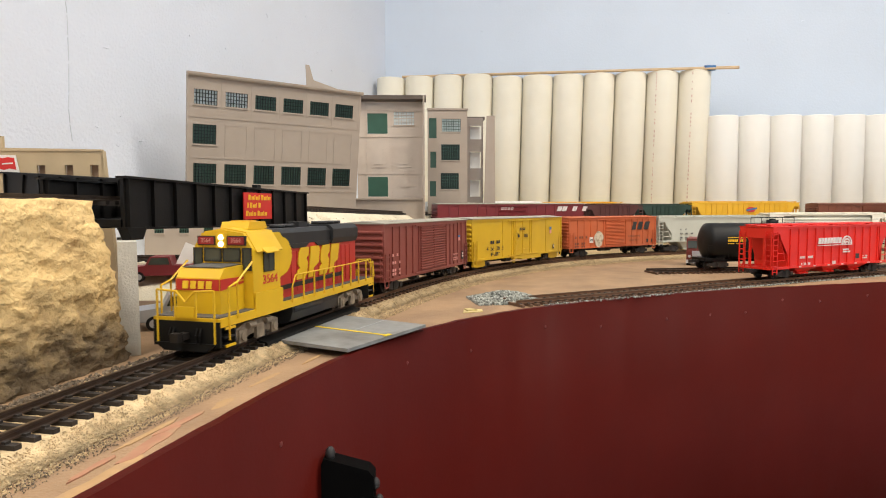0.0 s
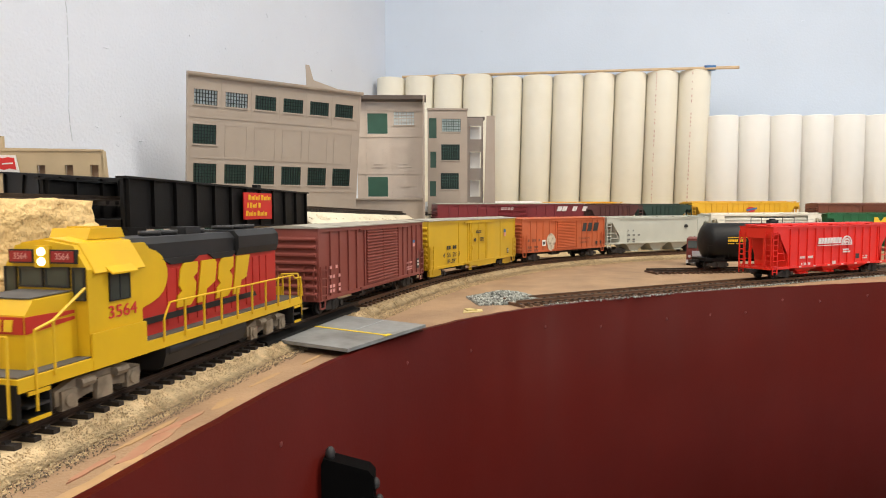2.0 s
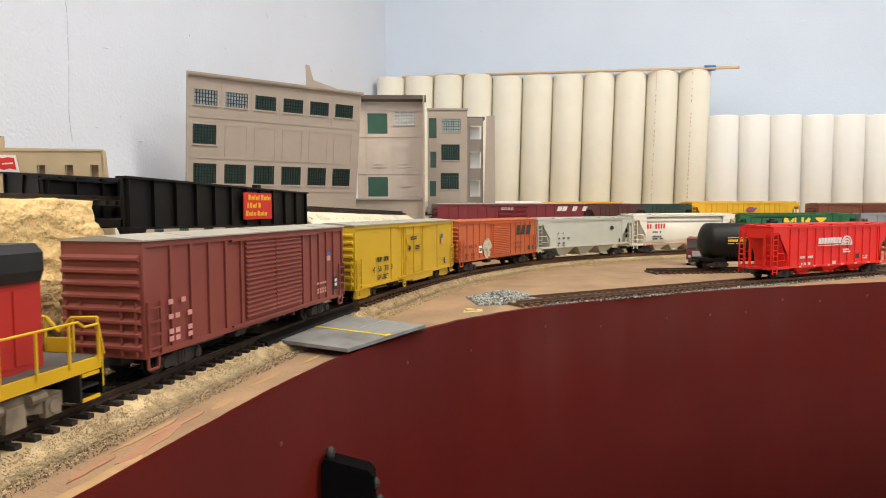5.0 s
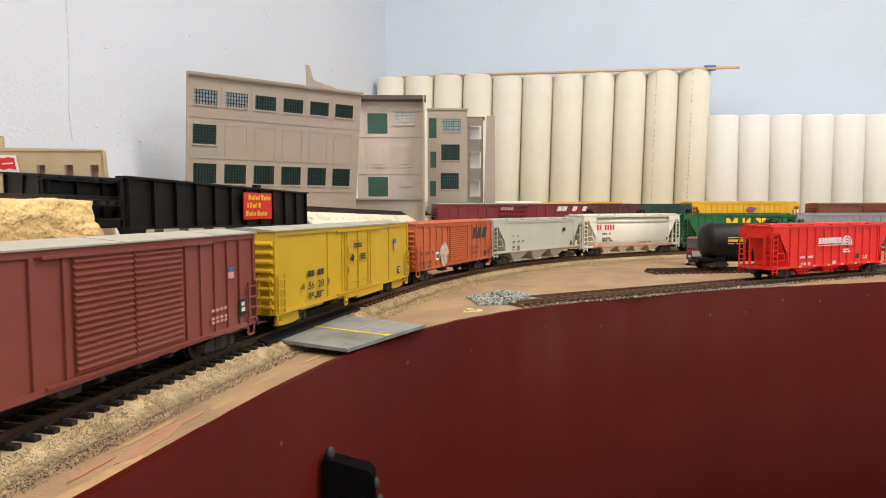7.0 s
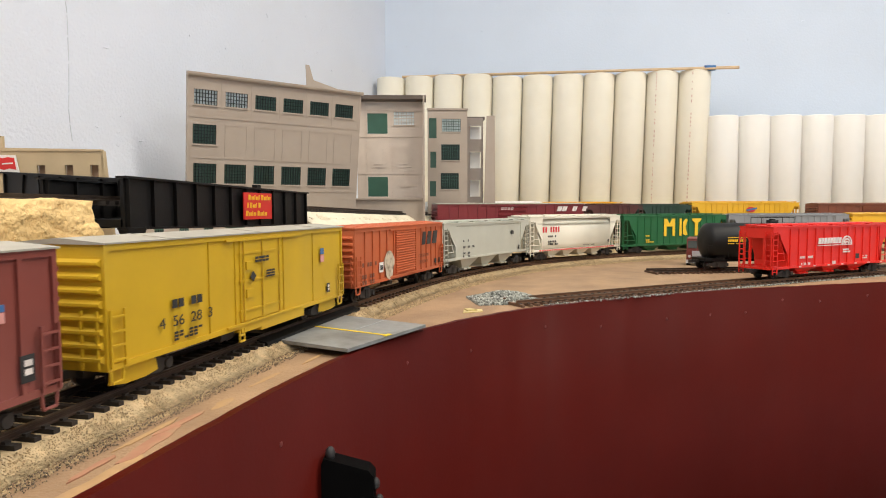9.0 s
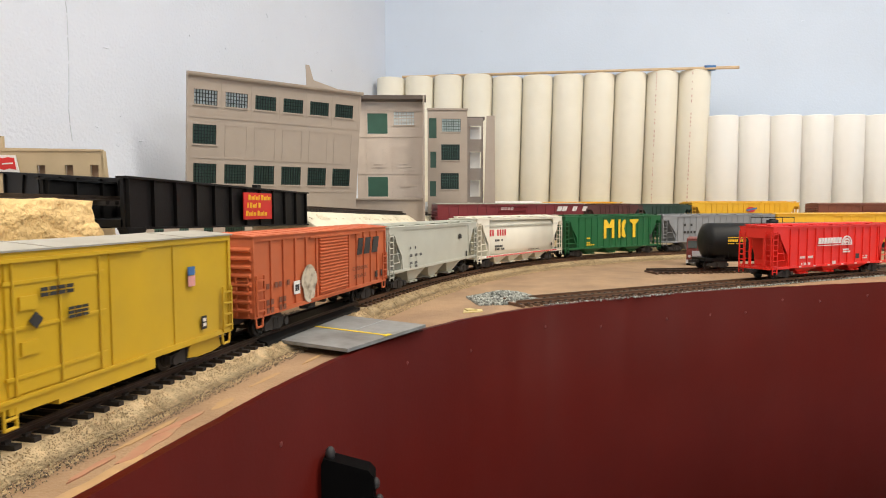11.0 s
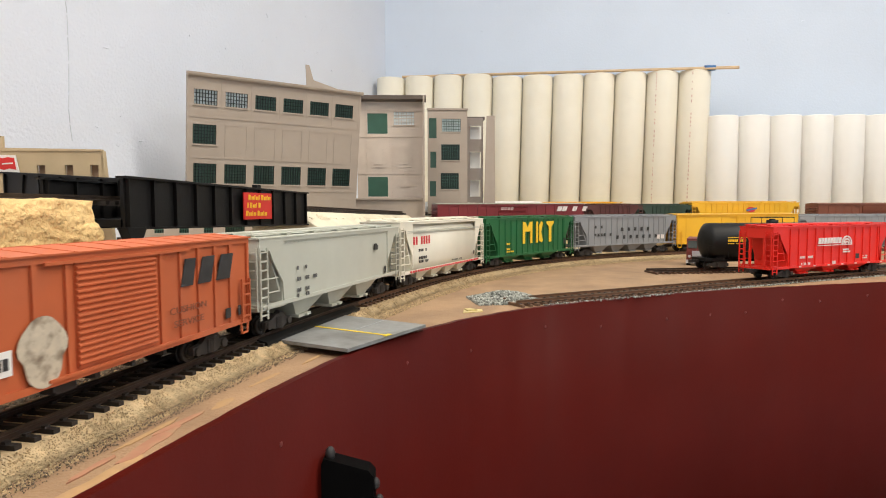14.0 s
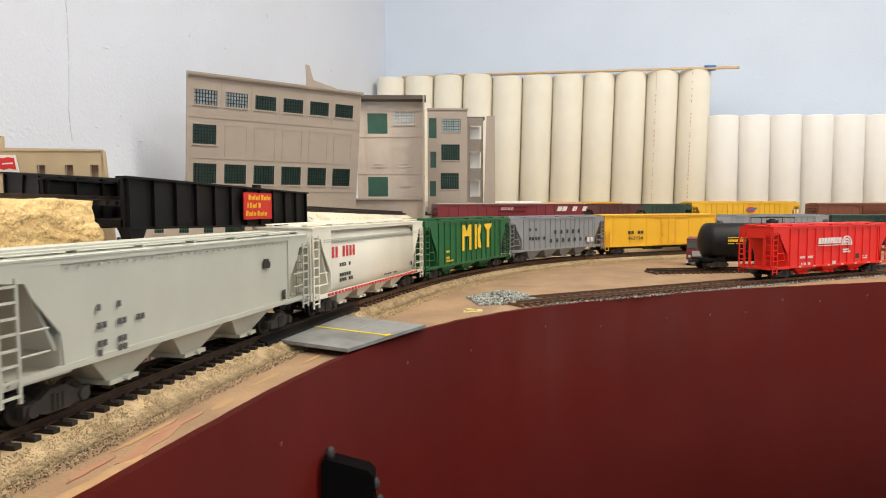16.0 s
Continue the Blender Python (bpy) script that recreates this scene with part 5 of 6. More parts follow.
sticks = ((-0.0830, 1.334, 0.3353, 0.5620, 1.2260, 0.3298, 0.0028), (-0.0100, 1.318, 0.3349, 0.5590, 1.2200, 0.3272, 0.0020))
for x0, y0, z0, x1, y1, z1, r in sticks:
    bm = bmesh.new()
    p, q = Vector((x0, y0, z0)), Vector((x1, y1, z1))
    tube(bm, p, q, r, 8)
    st = solid("wooden_stick", bm, WOOD, "long thin pale wooden strip lying across the silo tops", "stick", group="sticks on the silos")
    if r > 0.0025:
        for a, b in ((0.13, 0.165), (0.905, 0.935)):
            bm = bmesh.new()
            tube(bm, p.lerp(q, a), p.lerp(q, b), r + (0.0012 if a < 0.5 else 0.0026), 10)
            part("tape", bm, TAPE, st, "blue masking tape wound round the stick")

# ---------- the factory of taupe plastic walls ----------
def window(parent, x0, x1, z0, z1, nx, nz, y=0.0, bar=GREEN_WIN, back=GREEN_DK, broken=None):
    """A sash of small panes set into a wall in the x, z plane; the room side is +y."""
    bm = bmesh.new()
    box(bm, x0, x1, y + 0.0016, y + 0.0022, z0, z1)
    win = part("window", bm, back, parent, "multi-pane factory window")
    bm = bmesh.new()
    t = 0.00034
    for i in range(nx + 1):
        x = x0 + (x1 - x0) * i / nx
        box(bm, x - t, x + t, y + 0.0004, y + 0.0014, z0, z1)
    for j in range(nz + 1):
        z = z0 + (z1 - z0) * j / nz
        box(bm, x0, x1, y + 0.0005, y + 0.0013, z - t, z + t)
    part("sash", bm, bar, win)
    bm = bmesh.new()
    box(bm, x0 - 0.0010, x1 + 0.0010, y - 0.0010, y + 0.0006, z0 - 0.0016, z0 - 0.0003)
    part("sill", bm, TAUPE, win)
    return win


def panel_wall(parent, L, z0, z1, holes, material, thick=0.0022, name="wall"):
    """A wall sheet in the x, z plane with openings, built as strips round the holes."""
    bm = bmesh.new()
    xs = sorted({0, L, *[h[0] for h in holes], *[h[1] for h in holes]})
    zs = sorted({z0, z1, *[h[2] for h in holes], *[h[3] for h in holes]})
    grid = {}

    def vert(i, j, k):
        key = (i, j, k)
        if key not in grid:
            grid[key] = bm.verts.new((xs[i], thick * k, zs[j]))
        return grid[key]

    full = {}
    for i in range(len(xs) - 1):
        for j in range(len(zs) - 1):
            cx, cz = (xs[i] + xs[i + 1]) / 2, (zs[j] + zs[j + 1]) / 2
            full[i, j] = not any(h[0] < cx < h[1] and h[2] < cz < h[3] for h in holes)
    for (i, j), ok in full.items():
        if not ok:
            continue
        for k in (0, 1):
            bm.faces.new([vert(a, b, k) for a, b in ((i, j), (i + 1, j), (i + 1, j + 1), (i, j + 1))])
        for (di, dj), (p, q) in {(-1, 0): ((i, j), (i, j + 1)), (1, 0): ((i + 1, j), (i + 1, j + 1)), (0, -1): ((i, j), (i + 1, j)), (0, 1): ((i, j + 1), (i + 1, j + 1))}.items():
            if not full.get((i + di, j + dj), False):
                bm.faces.new((vert(*p, 0), vert(*q, 0), vert(*q, 1), vert(*p, 1)))
    return part(name, bm, material, parent)


factory = thing("factory_building", "unfinished taupe plastic factory front leaning forward, with dark green windows", "building", pose(-0.2768, 0.6839, 0.0006, 0, 0, 38.06) @ pose(0, 0, 0, 7.17, 0, 0))
LA = 0.2056
cols = [0.0062 + 0.0329 * i for i in range(6)]
rows_z = [(0.1755, 0.1908), (0.1345, 0.1550), (0.0930, 0.1140), (0.0330, 0.0500)]
holes = [(x, x + 0.0242, *rows_z[r]) for r in (0, 2, 3) for x in cols] + [(cols[0] - 0.001, cols[0] + 0.0236, *rows_z[1])]
front_wall = panel_wall(factory, LA, 0.016, 0.2040, holes, TAUPE)
for k, h in enumerate(holes):
    window(front_wall, h[0], h[1], h[2], h[3], 8, 4 if h[3] - h[2] < 0.018 else 6, bar=GREEN_DK, back=GLAZE if k < 2 else GREEN_WIN)
for i, x in enumerate(cols[1:]):
    bm = bmesh.new()
    for a, b, c, d in ((x, x + 0.0006, 0.1210, 0.1560), (x + 0.0236, x + 0.0242, 0.1210, 0.1560), (x, x + 0.0242, 0.1554, 0.1560)):
        box(bm, a, b, -0.0003, 0.0004, c, d)
    part("panel_moulding", bm, TAUPE, factory, "raised panel frame")
bm = bmesh.new()
prism(bm, [(-0.0030, 0.2040), (0.0024, 0.2040), (0.0024, 0.2078), (-0.0038, 0.2078), (-0.0038, 0.2060)], -0.001, LA + 0.001, "x")
part("cornice", bm, TAUPE, factory)
bm = bmesh.new()
for x in [c - 0.0044 for c in cols] + [LA - 0.003]:
    box(bm, x - 0.0002, x + 0.0002, -0.00025, 0.0002, 0.165, 0.200)
for z in (0.1620, 0.1195, 0.0850):
    box(bm, 0.001, LA - 0.001, -0.0005, 0.0002, z, z + 0.0012)
part("wall_moulding", bm, TAUPE, factory)
bm = bmesh.new()
prism(bm, [(-0.0005, 0.016), (0.0020, 0.016), (0.0020, 0.204), (-0.0005, 0.204)], -0.0004, 0.004, "y")
part("end_wall", bm, TAUPE, factory)

# inside face of the further wall, seen over the open corner
rear_part = thing("factory_wing", "open-topped taupe factory wing showing the glossy inside of its wall", "building", pose(-0.1190, 0.897, 0, 0, 0, 2.0))
holes = [(0.0140, 0.0425, 0.1690, 0.1975), (0.0140, 0.0425, 0.0815, 0.1095), (0.0505, 0.0795, 0.1810, 0.1995)]
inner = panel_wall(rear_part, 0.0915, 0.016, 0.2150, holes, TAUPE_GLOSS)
for h in holes[:2]:
    bm = bmesh.new()
    box(bm, h[0] + 0.0003, h[1] - 0.0003, 0.0002, 0.0010, h[2] + 0.0003, h[3] - 0.0003)
    part("blind", bm, mat("green_card", (0.035, 0.10, 0.068), 0.4), rear_part, "green card filling a window opening")
window(inner, 0.0505, 0.0795, 0.1810, 0.1995, 8, 4, bar=TAUPE_GLOSS, back=GLAZE)
for x0 in (0.0125, 0.0485):
    z0, w2, h2 = 0.1165, 0.033, 0.0428
    bm = bmesh.new()
    box(bm, x0 + 0.0012, x0 + w2 - 0.0012, -0.0005, 0.0002, z0 + 0.0012, z0 + h2 - 0.0012)
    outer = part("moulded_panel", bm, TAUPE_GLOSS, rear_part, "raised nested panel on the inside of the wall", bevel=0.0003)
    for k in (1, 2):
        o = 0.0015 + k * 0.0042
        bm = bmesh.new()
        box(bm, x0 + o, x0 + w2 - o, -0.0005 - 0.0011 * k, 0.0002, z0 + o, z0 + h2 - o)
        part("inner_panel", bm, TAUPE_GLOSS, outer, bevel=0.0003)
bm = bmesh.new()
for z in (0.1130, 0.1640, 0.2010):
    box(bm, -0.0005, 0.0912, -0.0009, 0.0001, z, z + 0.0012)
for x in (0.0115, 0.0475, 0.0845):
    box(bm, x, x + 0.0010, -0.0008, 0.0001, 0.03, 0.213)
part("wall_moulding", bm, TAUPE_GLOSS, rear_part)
bm = bmesh.new()
box(bm, 0.0590, 0.0725, -0.0016, -0.0004, 0.0950, 0.1090)
part("vent_box", bm, TAUPE_GLOSS, rear_part, "small rounded square vent", bevel=0.0012)
bm = bmesh.new()
prism(bm, [(-0.012, 0.2150), (0.0030, 0.2130), (0.0030, 0.2205), (-0.012, 0.2205)], -0.0120, 0.0960, "x")
part("roof_edge", bm, TAUPE_DARK, rear_part, "dark roof flange")
bm = bmesh.new()
box(bm, 0.0915, 0.0937, -0.0330, 0.0022, 0.016, 0.2170)
part("side_wall", bm, TAUPE, rear_part, bevel=0.0004)
bm = bmesh.new()
box(bm, -0.030, 0.0915, -0.0200, -0.0170, 0.016, 0.0770)
box(bm, -0.030, 0.0915, -0.0230, -0.0170, 0.0770, 0.0790)
part("loading_dock", bm, TAUPE, rear_part)

wing = thing("factory_annex", "taupe plastic factory annex wall with small green windows", "building", pose(-0.0225, 0.965, 0, 0, 0, 5))
holes = [(0.0215, 0.0500, 0.1800, 0.1990), (0.0205, 0.0485, 0.1375, 0.1610), (0.0195, 0.0470, 0.0940, 0.1180), (0.0020, 0.0135, 0.1700, 0.2000), (0.0040, 0.0130, 0.1260, 0.1500), (0.0030, 0.0125, 0.0830, 0.1060)]
annex_wall = panel_wall(wing, 0.0600, 0.016, 0.2120, holes, TAUPE)
for k, h in enumerate(holes):
    if k < 3:
        window(annex_wall, *h, 8, 5, back=GLAZE if k == 0 else GREEN_DK)
    else:
        bm = bmesh.new()
        box(bm, h[0], h[1], 0.0006, 0.0014, h[2], h[3])
        part("door", bm, GREEN_WIN, wing, "green plastic door leaf")
bm = bmesh.new()
box(bm, -0.001, 0.0610, -0.0016, 0.0022, 0.2120, 0.2146)
part("cornice", bm, TAUPE, wing)
bm = bmesh.new()
box(bm, 0.0578, 0.0600, 0.0022, 0.040, 0.016, 0.2120)
part("end_wall", bm, TAUPE, wing)

tower = thing("factory_stair_tower", "open-fronted taupe plastic stair tower beside the silos", "building", pose(0.0375, 1.00, 0, 0, 0, 3))
holes = [(0.0050, 0.0230, 0.1720, 0.1930), (0.0050, 0.0225, 0.1270, 0.1530), (0.0050, 0.0215, 0.0830, 0.1090)]
# darker copy of the taupe: this wall's shade is in its colour
panel_wall(tower, 0.0255, 0.016, 0.2050, holes, mat("taupe_styrene_painted_shade", (0.26, 0.22, 0.19), 0.5, 0.05, 60))
bm = bmesh.new()
box(bm, -0.002, 0.0285, 0.0022, 0.0300, 0.2030, 0.2070)
part("roof_edge", bm, TAUPE_DARK, tower)
for k, h in enumerate(holes):
    bm = bmesh.new()
    box(bm, h[0], h[1], 0.012, 0.013, h[2], h[3])
    part("blind", bm, PVC_WHITE, tower, "white card behind an opening")
bm = bmesh.new()
prism(bm, [(0.0245, 0.016), (0.0440, 0.016), (0.0425, 0.2070), (0.0300, 0.2070)], -0.0090, -0.0068, "y")
part("leaning_wall", bm, TAUPE, tower, "tapered wall piece leaning against the tower")

bm = bmesh.new()
prism(bm, [(-0.001, -0.010), (0.040, -0.014), (0.040, -0.004), (0.0075, 0.006), (0.0025, 0.024), (-0.002, 0.0245)], 0.0, 0.0030, "y")
prism(bm, [(0.003, -0.010), (0.040, -0.022), (0.040, -0.014), (0.003, 0.0)], 0.0, 0.010, "y")
solid("roof_piece", bm, TAUPE, "loose taupe plastic roof piece propped behind the factory wall", "building part", pose(-0.1675, 0.803, 0.2190, 0, 0, 20))

# ---------- plate girder bridge, pier, cliff and upper line ----------
UPPER = course(-0.2694, -0.0157, 77.8, [(-0.365, 0.0), (0.30, 0.0), (0.45, -0.6), (0.75, -1.2), (0.95, -1.6), (1.25, -1.6)])


def upper_z(s):
    return float(np.interp(s, [-0.4, 0.0, 0.23, 0.60, 1.2], [0.0735, 0.0725, 0.0685, 0.0600, 0.050]))


BR0, BR1 = Vector((-0.1677, 0.335, 0)), Vector((-0.1200, 0.555, 0))
BRD = (BR1 - BR0).normalized()
BRL = (BR1 - BR0).length
bridge = thing("girder_bridge", "black plate girder railway bridge with a red sign", "bridge", pose(BR0.x, BR0.y, 0, 0, 0, math.degrees(math.atan2(BRD.y, BRD.x))))
for off, nm in ((0.0, "girder"), (0.050, "girder")):
    bm = bmesh.new()
    prism(bm, [(0, 0.0548), (BRL, 0.0512), (BRL, 0.0790), (0, 0.0826)], off - 0.0006, off + 0.0006, "y")
    g = part(nm, bm, BLACK_GIRDER, bridge)
    for za, zb in ((0.0546, 0.0510), (0.0816, 0.0780)):
        bm = bmesh.new()
        prism(bm, [(-0.001, za), (BRL + 0.001, zb), (BRL + 0.001, zb + 0.0012), (-0.001, za + 0.0012)], off - 0.0034, off + 0.0034, "y")
        part("flange", bm, BLACK_GIRDER, g, bevel=0.0003)
    for i in range(12):
        x = 0.002 + (BRL - 0.004) * i / 11
        bm = bmesh.new()
        box(bm, x - 0.0006, x + 0.0006, off - 0.0028, off + 0.0028, 0.0550 - 0.0034 * i / 11, 0.0818 - 0.0035 * i / 11)
        part("stiffener", bm, BLACK_GIRDER, g)
bm = bmesh.new()
box(bm, 0, BRL, 0.002, 0.048, 0.0560, 0.0600)
part("deck", bm, BLACK_GIRDER, bridge)
for off in (0.0, 0.050):
    bm = bmesh.new()
    prism(bm, [(0.002, 0.0490), (0.011, 0.0490), (0.014, 0.0546), (-0.001, 0.0546)], off - 0.003, off + 0.003, "y")
    part("shoe", bm, BLACK, bridge, "black bearing shoe", bevel=0.0004)
bm = bmesh.new()
box(bm, 0.140, 0.146, -0.001, 0.003, 0.079, 0.0830)
part("rail_brace", bm, BLACK_GIRDER, bridge)
sign = bmesh.new()
box(sign, 0.1150, 0.1555, -0.0046, -0.0036, 0.0578, 0.0768)
plate = part("sign_board", sign, SIGN_RED, bridge, "red sign board with yellow lettering", bevel=0.0002)
for j, (x, words) in enumerate(((0.1205, (8, 7)), (0.1188, (1, 5, 2)), (0.1168, (7, 7)))):
    bm = bmesh.new()
    step, zb = 0.00212, 0.0716 - j * 0.0057
    for n in words:
        for k in range(n):
            h = 0.0038 if k == 0 else (0.0026, 0.0036, 0.0025)[k % 3]
            w2 = step * (0.62 if k == 0 else (0.50, 0.30, 0.55)[k % 3])
            prism(bm, [(x, zb), (x + w2, zb), (x + w2 + h * 0.15, zb + h), (x + h * 0.15, zb + h)], -0.0050, -0.0045, "y")
            x += step
        x += step * 0.7
    tagged(part("sign_line", bm, SIGN_YELLOW, plate, "line of yellow lettering"), kind="stuff")

track("upper_track", UPPER, -0.3, 1.0, (0.0, 1.0), RAIL_DARK, "upper line on the bridge and embankment", upper_z, TIE_MESH, 0.0071, False)
bm = bmesh.new()
ribbon(bm, UPPER, 0.225, 0.85, [(-0.055, TABLE + 0.0005), (0.075, TABLE + 0.0005), (0.045, 0.040), (0.0160, 0.0600), (-0.016, 0.0600), (-0.03, 0.040)], lambda s: upper_z(s) - 0.0655, 0.008, True, 0.006)
solid("embankment", bm, WHITE_PLASTER, "pale plaster embankment carrying the upper line", "embankment", kind="structure")
scatter("embankment_stones", UPPER, 0.235, 0.80, 0.014, 0.026, 2600, 0.0013, WHITE_PLASTER, "pale rubble beside the upper line", lambda o, s: upper_z(s) - 0.0066 - (o - 0.014) * 0.5, 31)

# the far girder span
far_span = thing("rear_girder", "black girder span standing behind the upper line", "bridge", pose(-0.3150, 0.462, 0.0045, 0, 0, math.degrees(math.atan2(-0.062, 0.110))))
bm = bmesh.new()
prism(bm, [(-0.02, 0.0650), (0.135, 0.0560), (0.135, 0.0790), (-0.02, 0.0886)], -0.0008, 0.0008, "y")
part("girder", bm, BLACK_GIRDER, far_span)
bm = bmesh.new()
prism(bm, [(-0.021, 0.0880), (0.136, 0.0786), (0.136, 0.0798), (-0.021, 0.0894)], -0.003, 0.003, "y")
part("flange", bm, BLACK_GIRDER, far_span)
for i in range(7):
    bm = bmesh.new()
    x = i * 0.022
    prism(bm, [(x, 0.066), (x + 0.0012, 0.066), (x + 0.0012 + 0.003 * (i % 2), 0.0785 + 0.0095 * (1 - i / 6)), (x + 0.003 * (i % 2), 0.0785 + 0.0095 * (1 - i / 6))], -0.0022, 0.0, "y")
    part("stiffener", bm, BLACK_GIRDER, far_span)
bm = bmesh.new()
box(bm, 0.000, 0.012, -0.004, 0.004, TABLE - 0.0045, 0.0655)
part("post", bm, BLACK_GIRDER, far_span)

pier = bmesh.new()
prism(pier, [(-0.0048, TABLE), (0.0048, TABLE), (0.0044, 0.0490), (-0.0044, 0.0490)], 0.0, 0.060, "y")
solid("bridge_pier", pier, CONCRETE, "weathered cast concrete bridge pier", "pier", pose(-0.1583, 0.3185, 0, 0, 0, 27), bevel=0.0006)

# cliff: a rough plaster face that turns round the end of the bridge approach
CLIFF = course(-0.2035, 0.02, 83.0, [(0, -0.2), (0.270, -0.3), (0.284, 0.0), (0.290, 70.0), (0.306, 70.0), (0.312, 0), (0.46, 0)], 0.0018)
bm = bmesh.new()
NV = 84
rows = []
for r in CLIFF[::1]:
    s, x, y, h = r
    out = Vector((math.sin(h), -math.cos(h), 0))
    col = []
    end = max(0.0, min(1.0, (s - 0.225) / 0.06))
    for j in range(NV):
        v = j / (NV - 1)
        if v < 0.72:
            z = TABLE - 0.001 + (0.0695 - TABLE) * (v / 0.72)
            back = 0.002 + 0.010 * (v / 0.72) ** 2
        else:
            k = (v - 0.72) / 0.28
            z = 0.0695 - 0.0015 * k * k
            back = 0.012 + 0.095 * k ** 1.6
        p = Vector((x, y, z)) - out * back
        q = Vector((p.x * 42, p.y * 42, p.z * 64))
        lowish = max(0.30, 1.15 - v * 1.1)
        d = 0.0020 * noise.fractal(q * 0.8, 0.55, 2.3, 7) + 0.0024 * (1 - 2 * abs(noise.noise(q * 1.7))) * lowish + (0.0018 * (1 - 2 * abs(noise.noise(q * 4.3))) + 0.0013 * (1 - 2 * abs(noise.noise(q * 9.7))) + 0.0005 * noise.noise(q * 19.0)) * lowish
        low = max(0.0, 1 - v / 0.5)
        d += 0.0020 * low * noise.ridged_multi_fractal(q * 1.6, 0.9, 2.0, 4, 1.0, 2.0) - 0.003 * low
        p += out * d if v < 0.74 else Vector((0, 0, d * 0.5))
        p.z = max(p.z, TABLE - 0.001)
        col.append(bm.verts.new(p))
    rows.append(col)
for a, b in zip(rows[:-1], rows[1:]):
    for j in range(NV - 1):
        f = bm.faces.new((a[j], b[j], b[j + 1], a[j + 1]))
        f.smooth = True
cliff_mat = mat("cliff_plaster", (0.80, 0.56, 0.25), 0.9, 0.10, 80, 1.0, 330, stain=(0.46, 0.29, 0.12), stain_amount=0.7, stain_scale=40)
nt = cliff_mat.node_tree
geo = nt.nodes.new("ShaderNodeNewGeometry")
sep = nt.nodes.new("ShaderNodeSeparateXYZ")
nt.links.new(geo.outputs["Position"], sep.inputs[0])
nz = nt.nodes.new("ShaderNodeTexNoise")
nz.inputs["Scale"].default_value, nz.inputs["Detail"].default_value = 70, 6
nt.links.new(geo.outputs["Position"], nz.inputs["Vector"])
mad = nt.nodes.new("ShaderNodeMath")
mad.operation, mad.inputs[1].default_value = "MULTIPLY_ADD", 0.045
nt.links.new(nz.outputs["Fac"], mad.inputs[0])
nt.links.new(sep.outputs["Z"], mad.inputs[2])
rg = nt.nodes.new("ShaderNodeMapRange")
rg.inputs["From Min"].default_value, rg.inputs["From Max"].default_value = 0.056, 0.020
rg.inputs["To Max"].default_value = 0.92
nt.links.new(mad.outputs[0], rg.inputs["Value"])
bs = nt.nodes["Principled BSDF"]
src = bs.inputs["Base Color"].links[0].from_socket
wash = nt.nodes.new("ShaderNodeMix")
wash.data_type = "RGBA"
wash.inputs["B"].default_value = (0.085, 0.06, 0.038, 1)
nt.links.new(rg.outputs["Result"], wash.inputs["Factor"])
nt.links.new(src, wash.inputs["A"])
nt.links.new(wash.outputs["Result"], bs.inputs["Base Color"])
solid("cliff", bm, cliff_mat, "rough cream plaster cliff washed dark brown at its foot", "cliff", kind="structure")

# rising ground behind the bridge
bm = bmesh.new()
cells = {}
for i in range(30):
    for j in range(36):
        x, y = -0.42 + 0.0105 * i, 0.40 + 0.0175 * j
        k = max(0.0, min(1.0, (y - 0.50) / 0.10))
        z = TABLE - 0.002 + (k * k * (3 - 2 * k)) * 0.0265 + 0.0015 * noise.noise((x * 40, y * 40, 0)) * k
        cells[i, j] = bm.verts.new((x, y, z))
for i in range(29):
    for j in range(35):
        f = bm.faces.new((cells[i, j], cells[i + 1, j], cells[i + 1, j + 1], cells[i, j + 1]))
        f.smooth = True
solid("rear_slope", bm, WHITE_PLASTER, "pale plaster ground rising behind the bridge", "ground", kind="structure")
BACKLINE = course(-0.36, 0.575, 6, [(0, 0), (0.35, 0.0)])
track("back_track", BACKLINE, 0.0, 0.33, (0.0, 0.33), RAIL_DARK, "short track on the slope before the factory", lambda s: 0.0225, TIE_MESH, 0.0071, False)

loose = thing("loose_wall_panel", "loose taupe plastic wall panel with small green windows standing behind the bridge", "building part", pose(-0.3030, 0.645, 0.0140, -4, 0, 3))
holes = [(x, x + 0.0095, 0.0270, 0.0480) for x in (0.0095, 0.0345, 0.0590)]
panel = panel_wall(loose, 0.0800, 0.0, 0.0700, holes, TAUPE)
for h in holes:
    window(panel, *h, 4, 6)

# ---------- tan building with a poster ----------
tan = thing("tan_building", "tan plastic building front with small windows and a poster", "building", pose(-0.3420, 0.462, 0.003, 0, 0, -2))
tan_wall = panel_wall(tan, 0.0990, TABLE - 0.003, 0.1045, [(x, x + 0.0062, 0.0800, 0.0940) for x in (0.0505, 0.0710, 0.0895)], TAN)
for x in (0.0505, 0.0710, 0.0895):
    # flat brown sheet close behind the opening, coloured as the shade inside it
    bm = bmesh.new()
    box(bm, x - 0.001, x + 0.0072, 0.0040, 0.0048, 0.0770, 0.0970)
    part("window", bm, mat("painted_opening_shade", (0.30, 0.20, 0.13), 0.6), tan, "brown sheet standing in for the shade in a window opening")
    bm = bmesh.new()
    box(bm, x + 0.0056, x + 0.0062, 0.0022, 0.0040, 0.0790, 0.0940)
    part("window_reveal", bm, TAN, tan)
bm = bmesh.new()
prism(bm, [(-0.004, 0.1045), (0.0985, 0.1036), (0.0985, 0.1050), (0.026, 0.1066), (0.026, 0.1150), (-0.004, 0.1150)], -0.0008, 0.0024, "y")
part("parapet", bm, TAN, tan)
bm = bmesh.new()
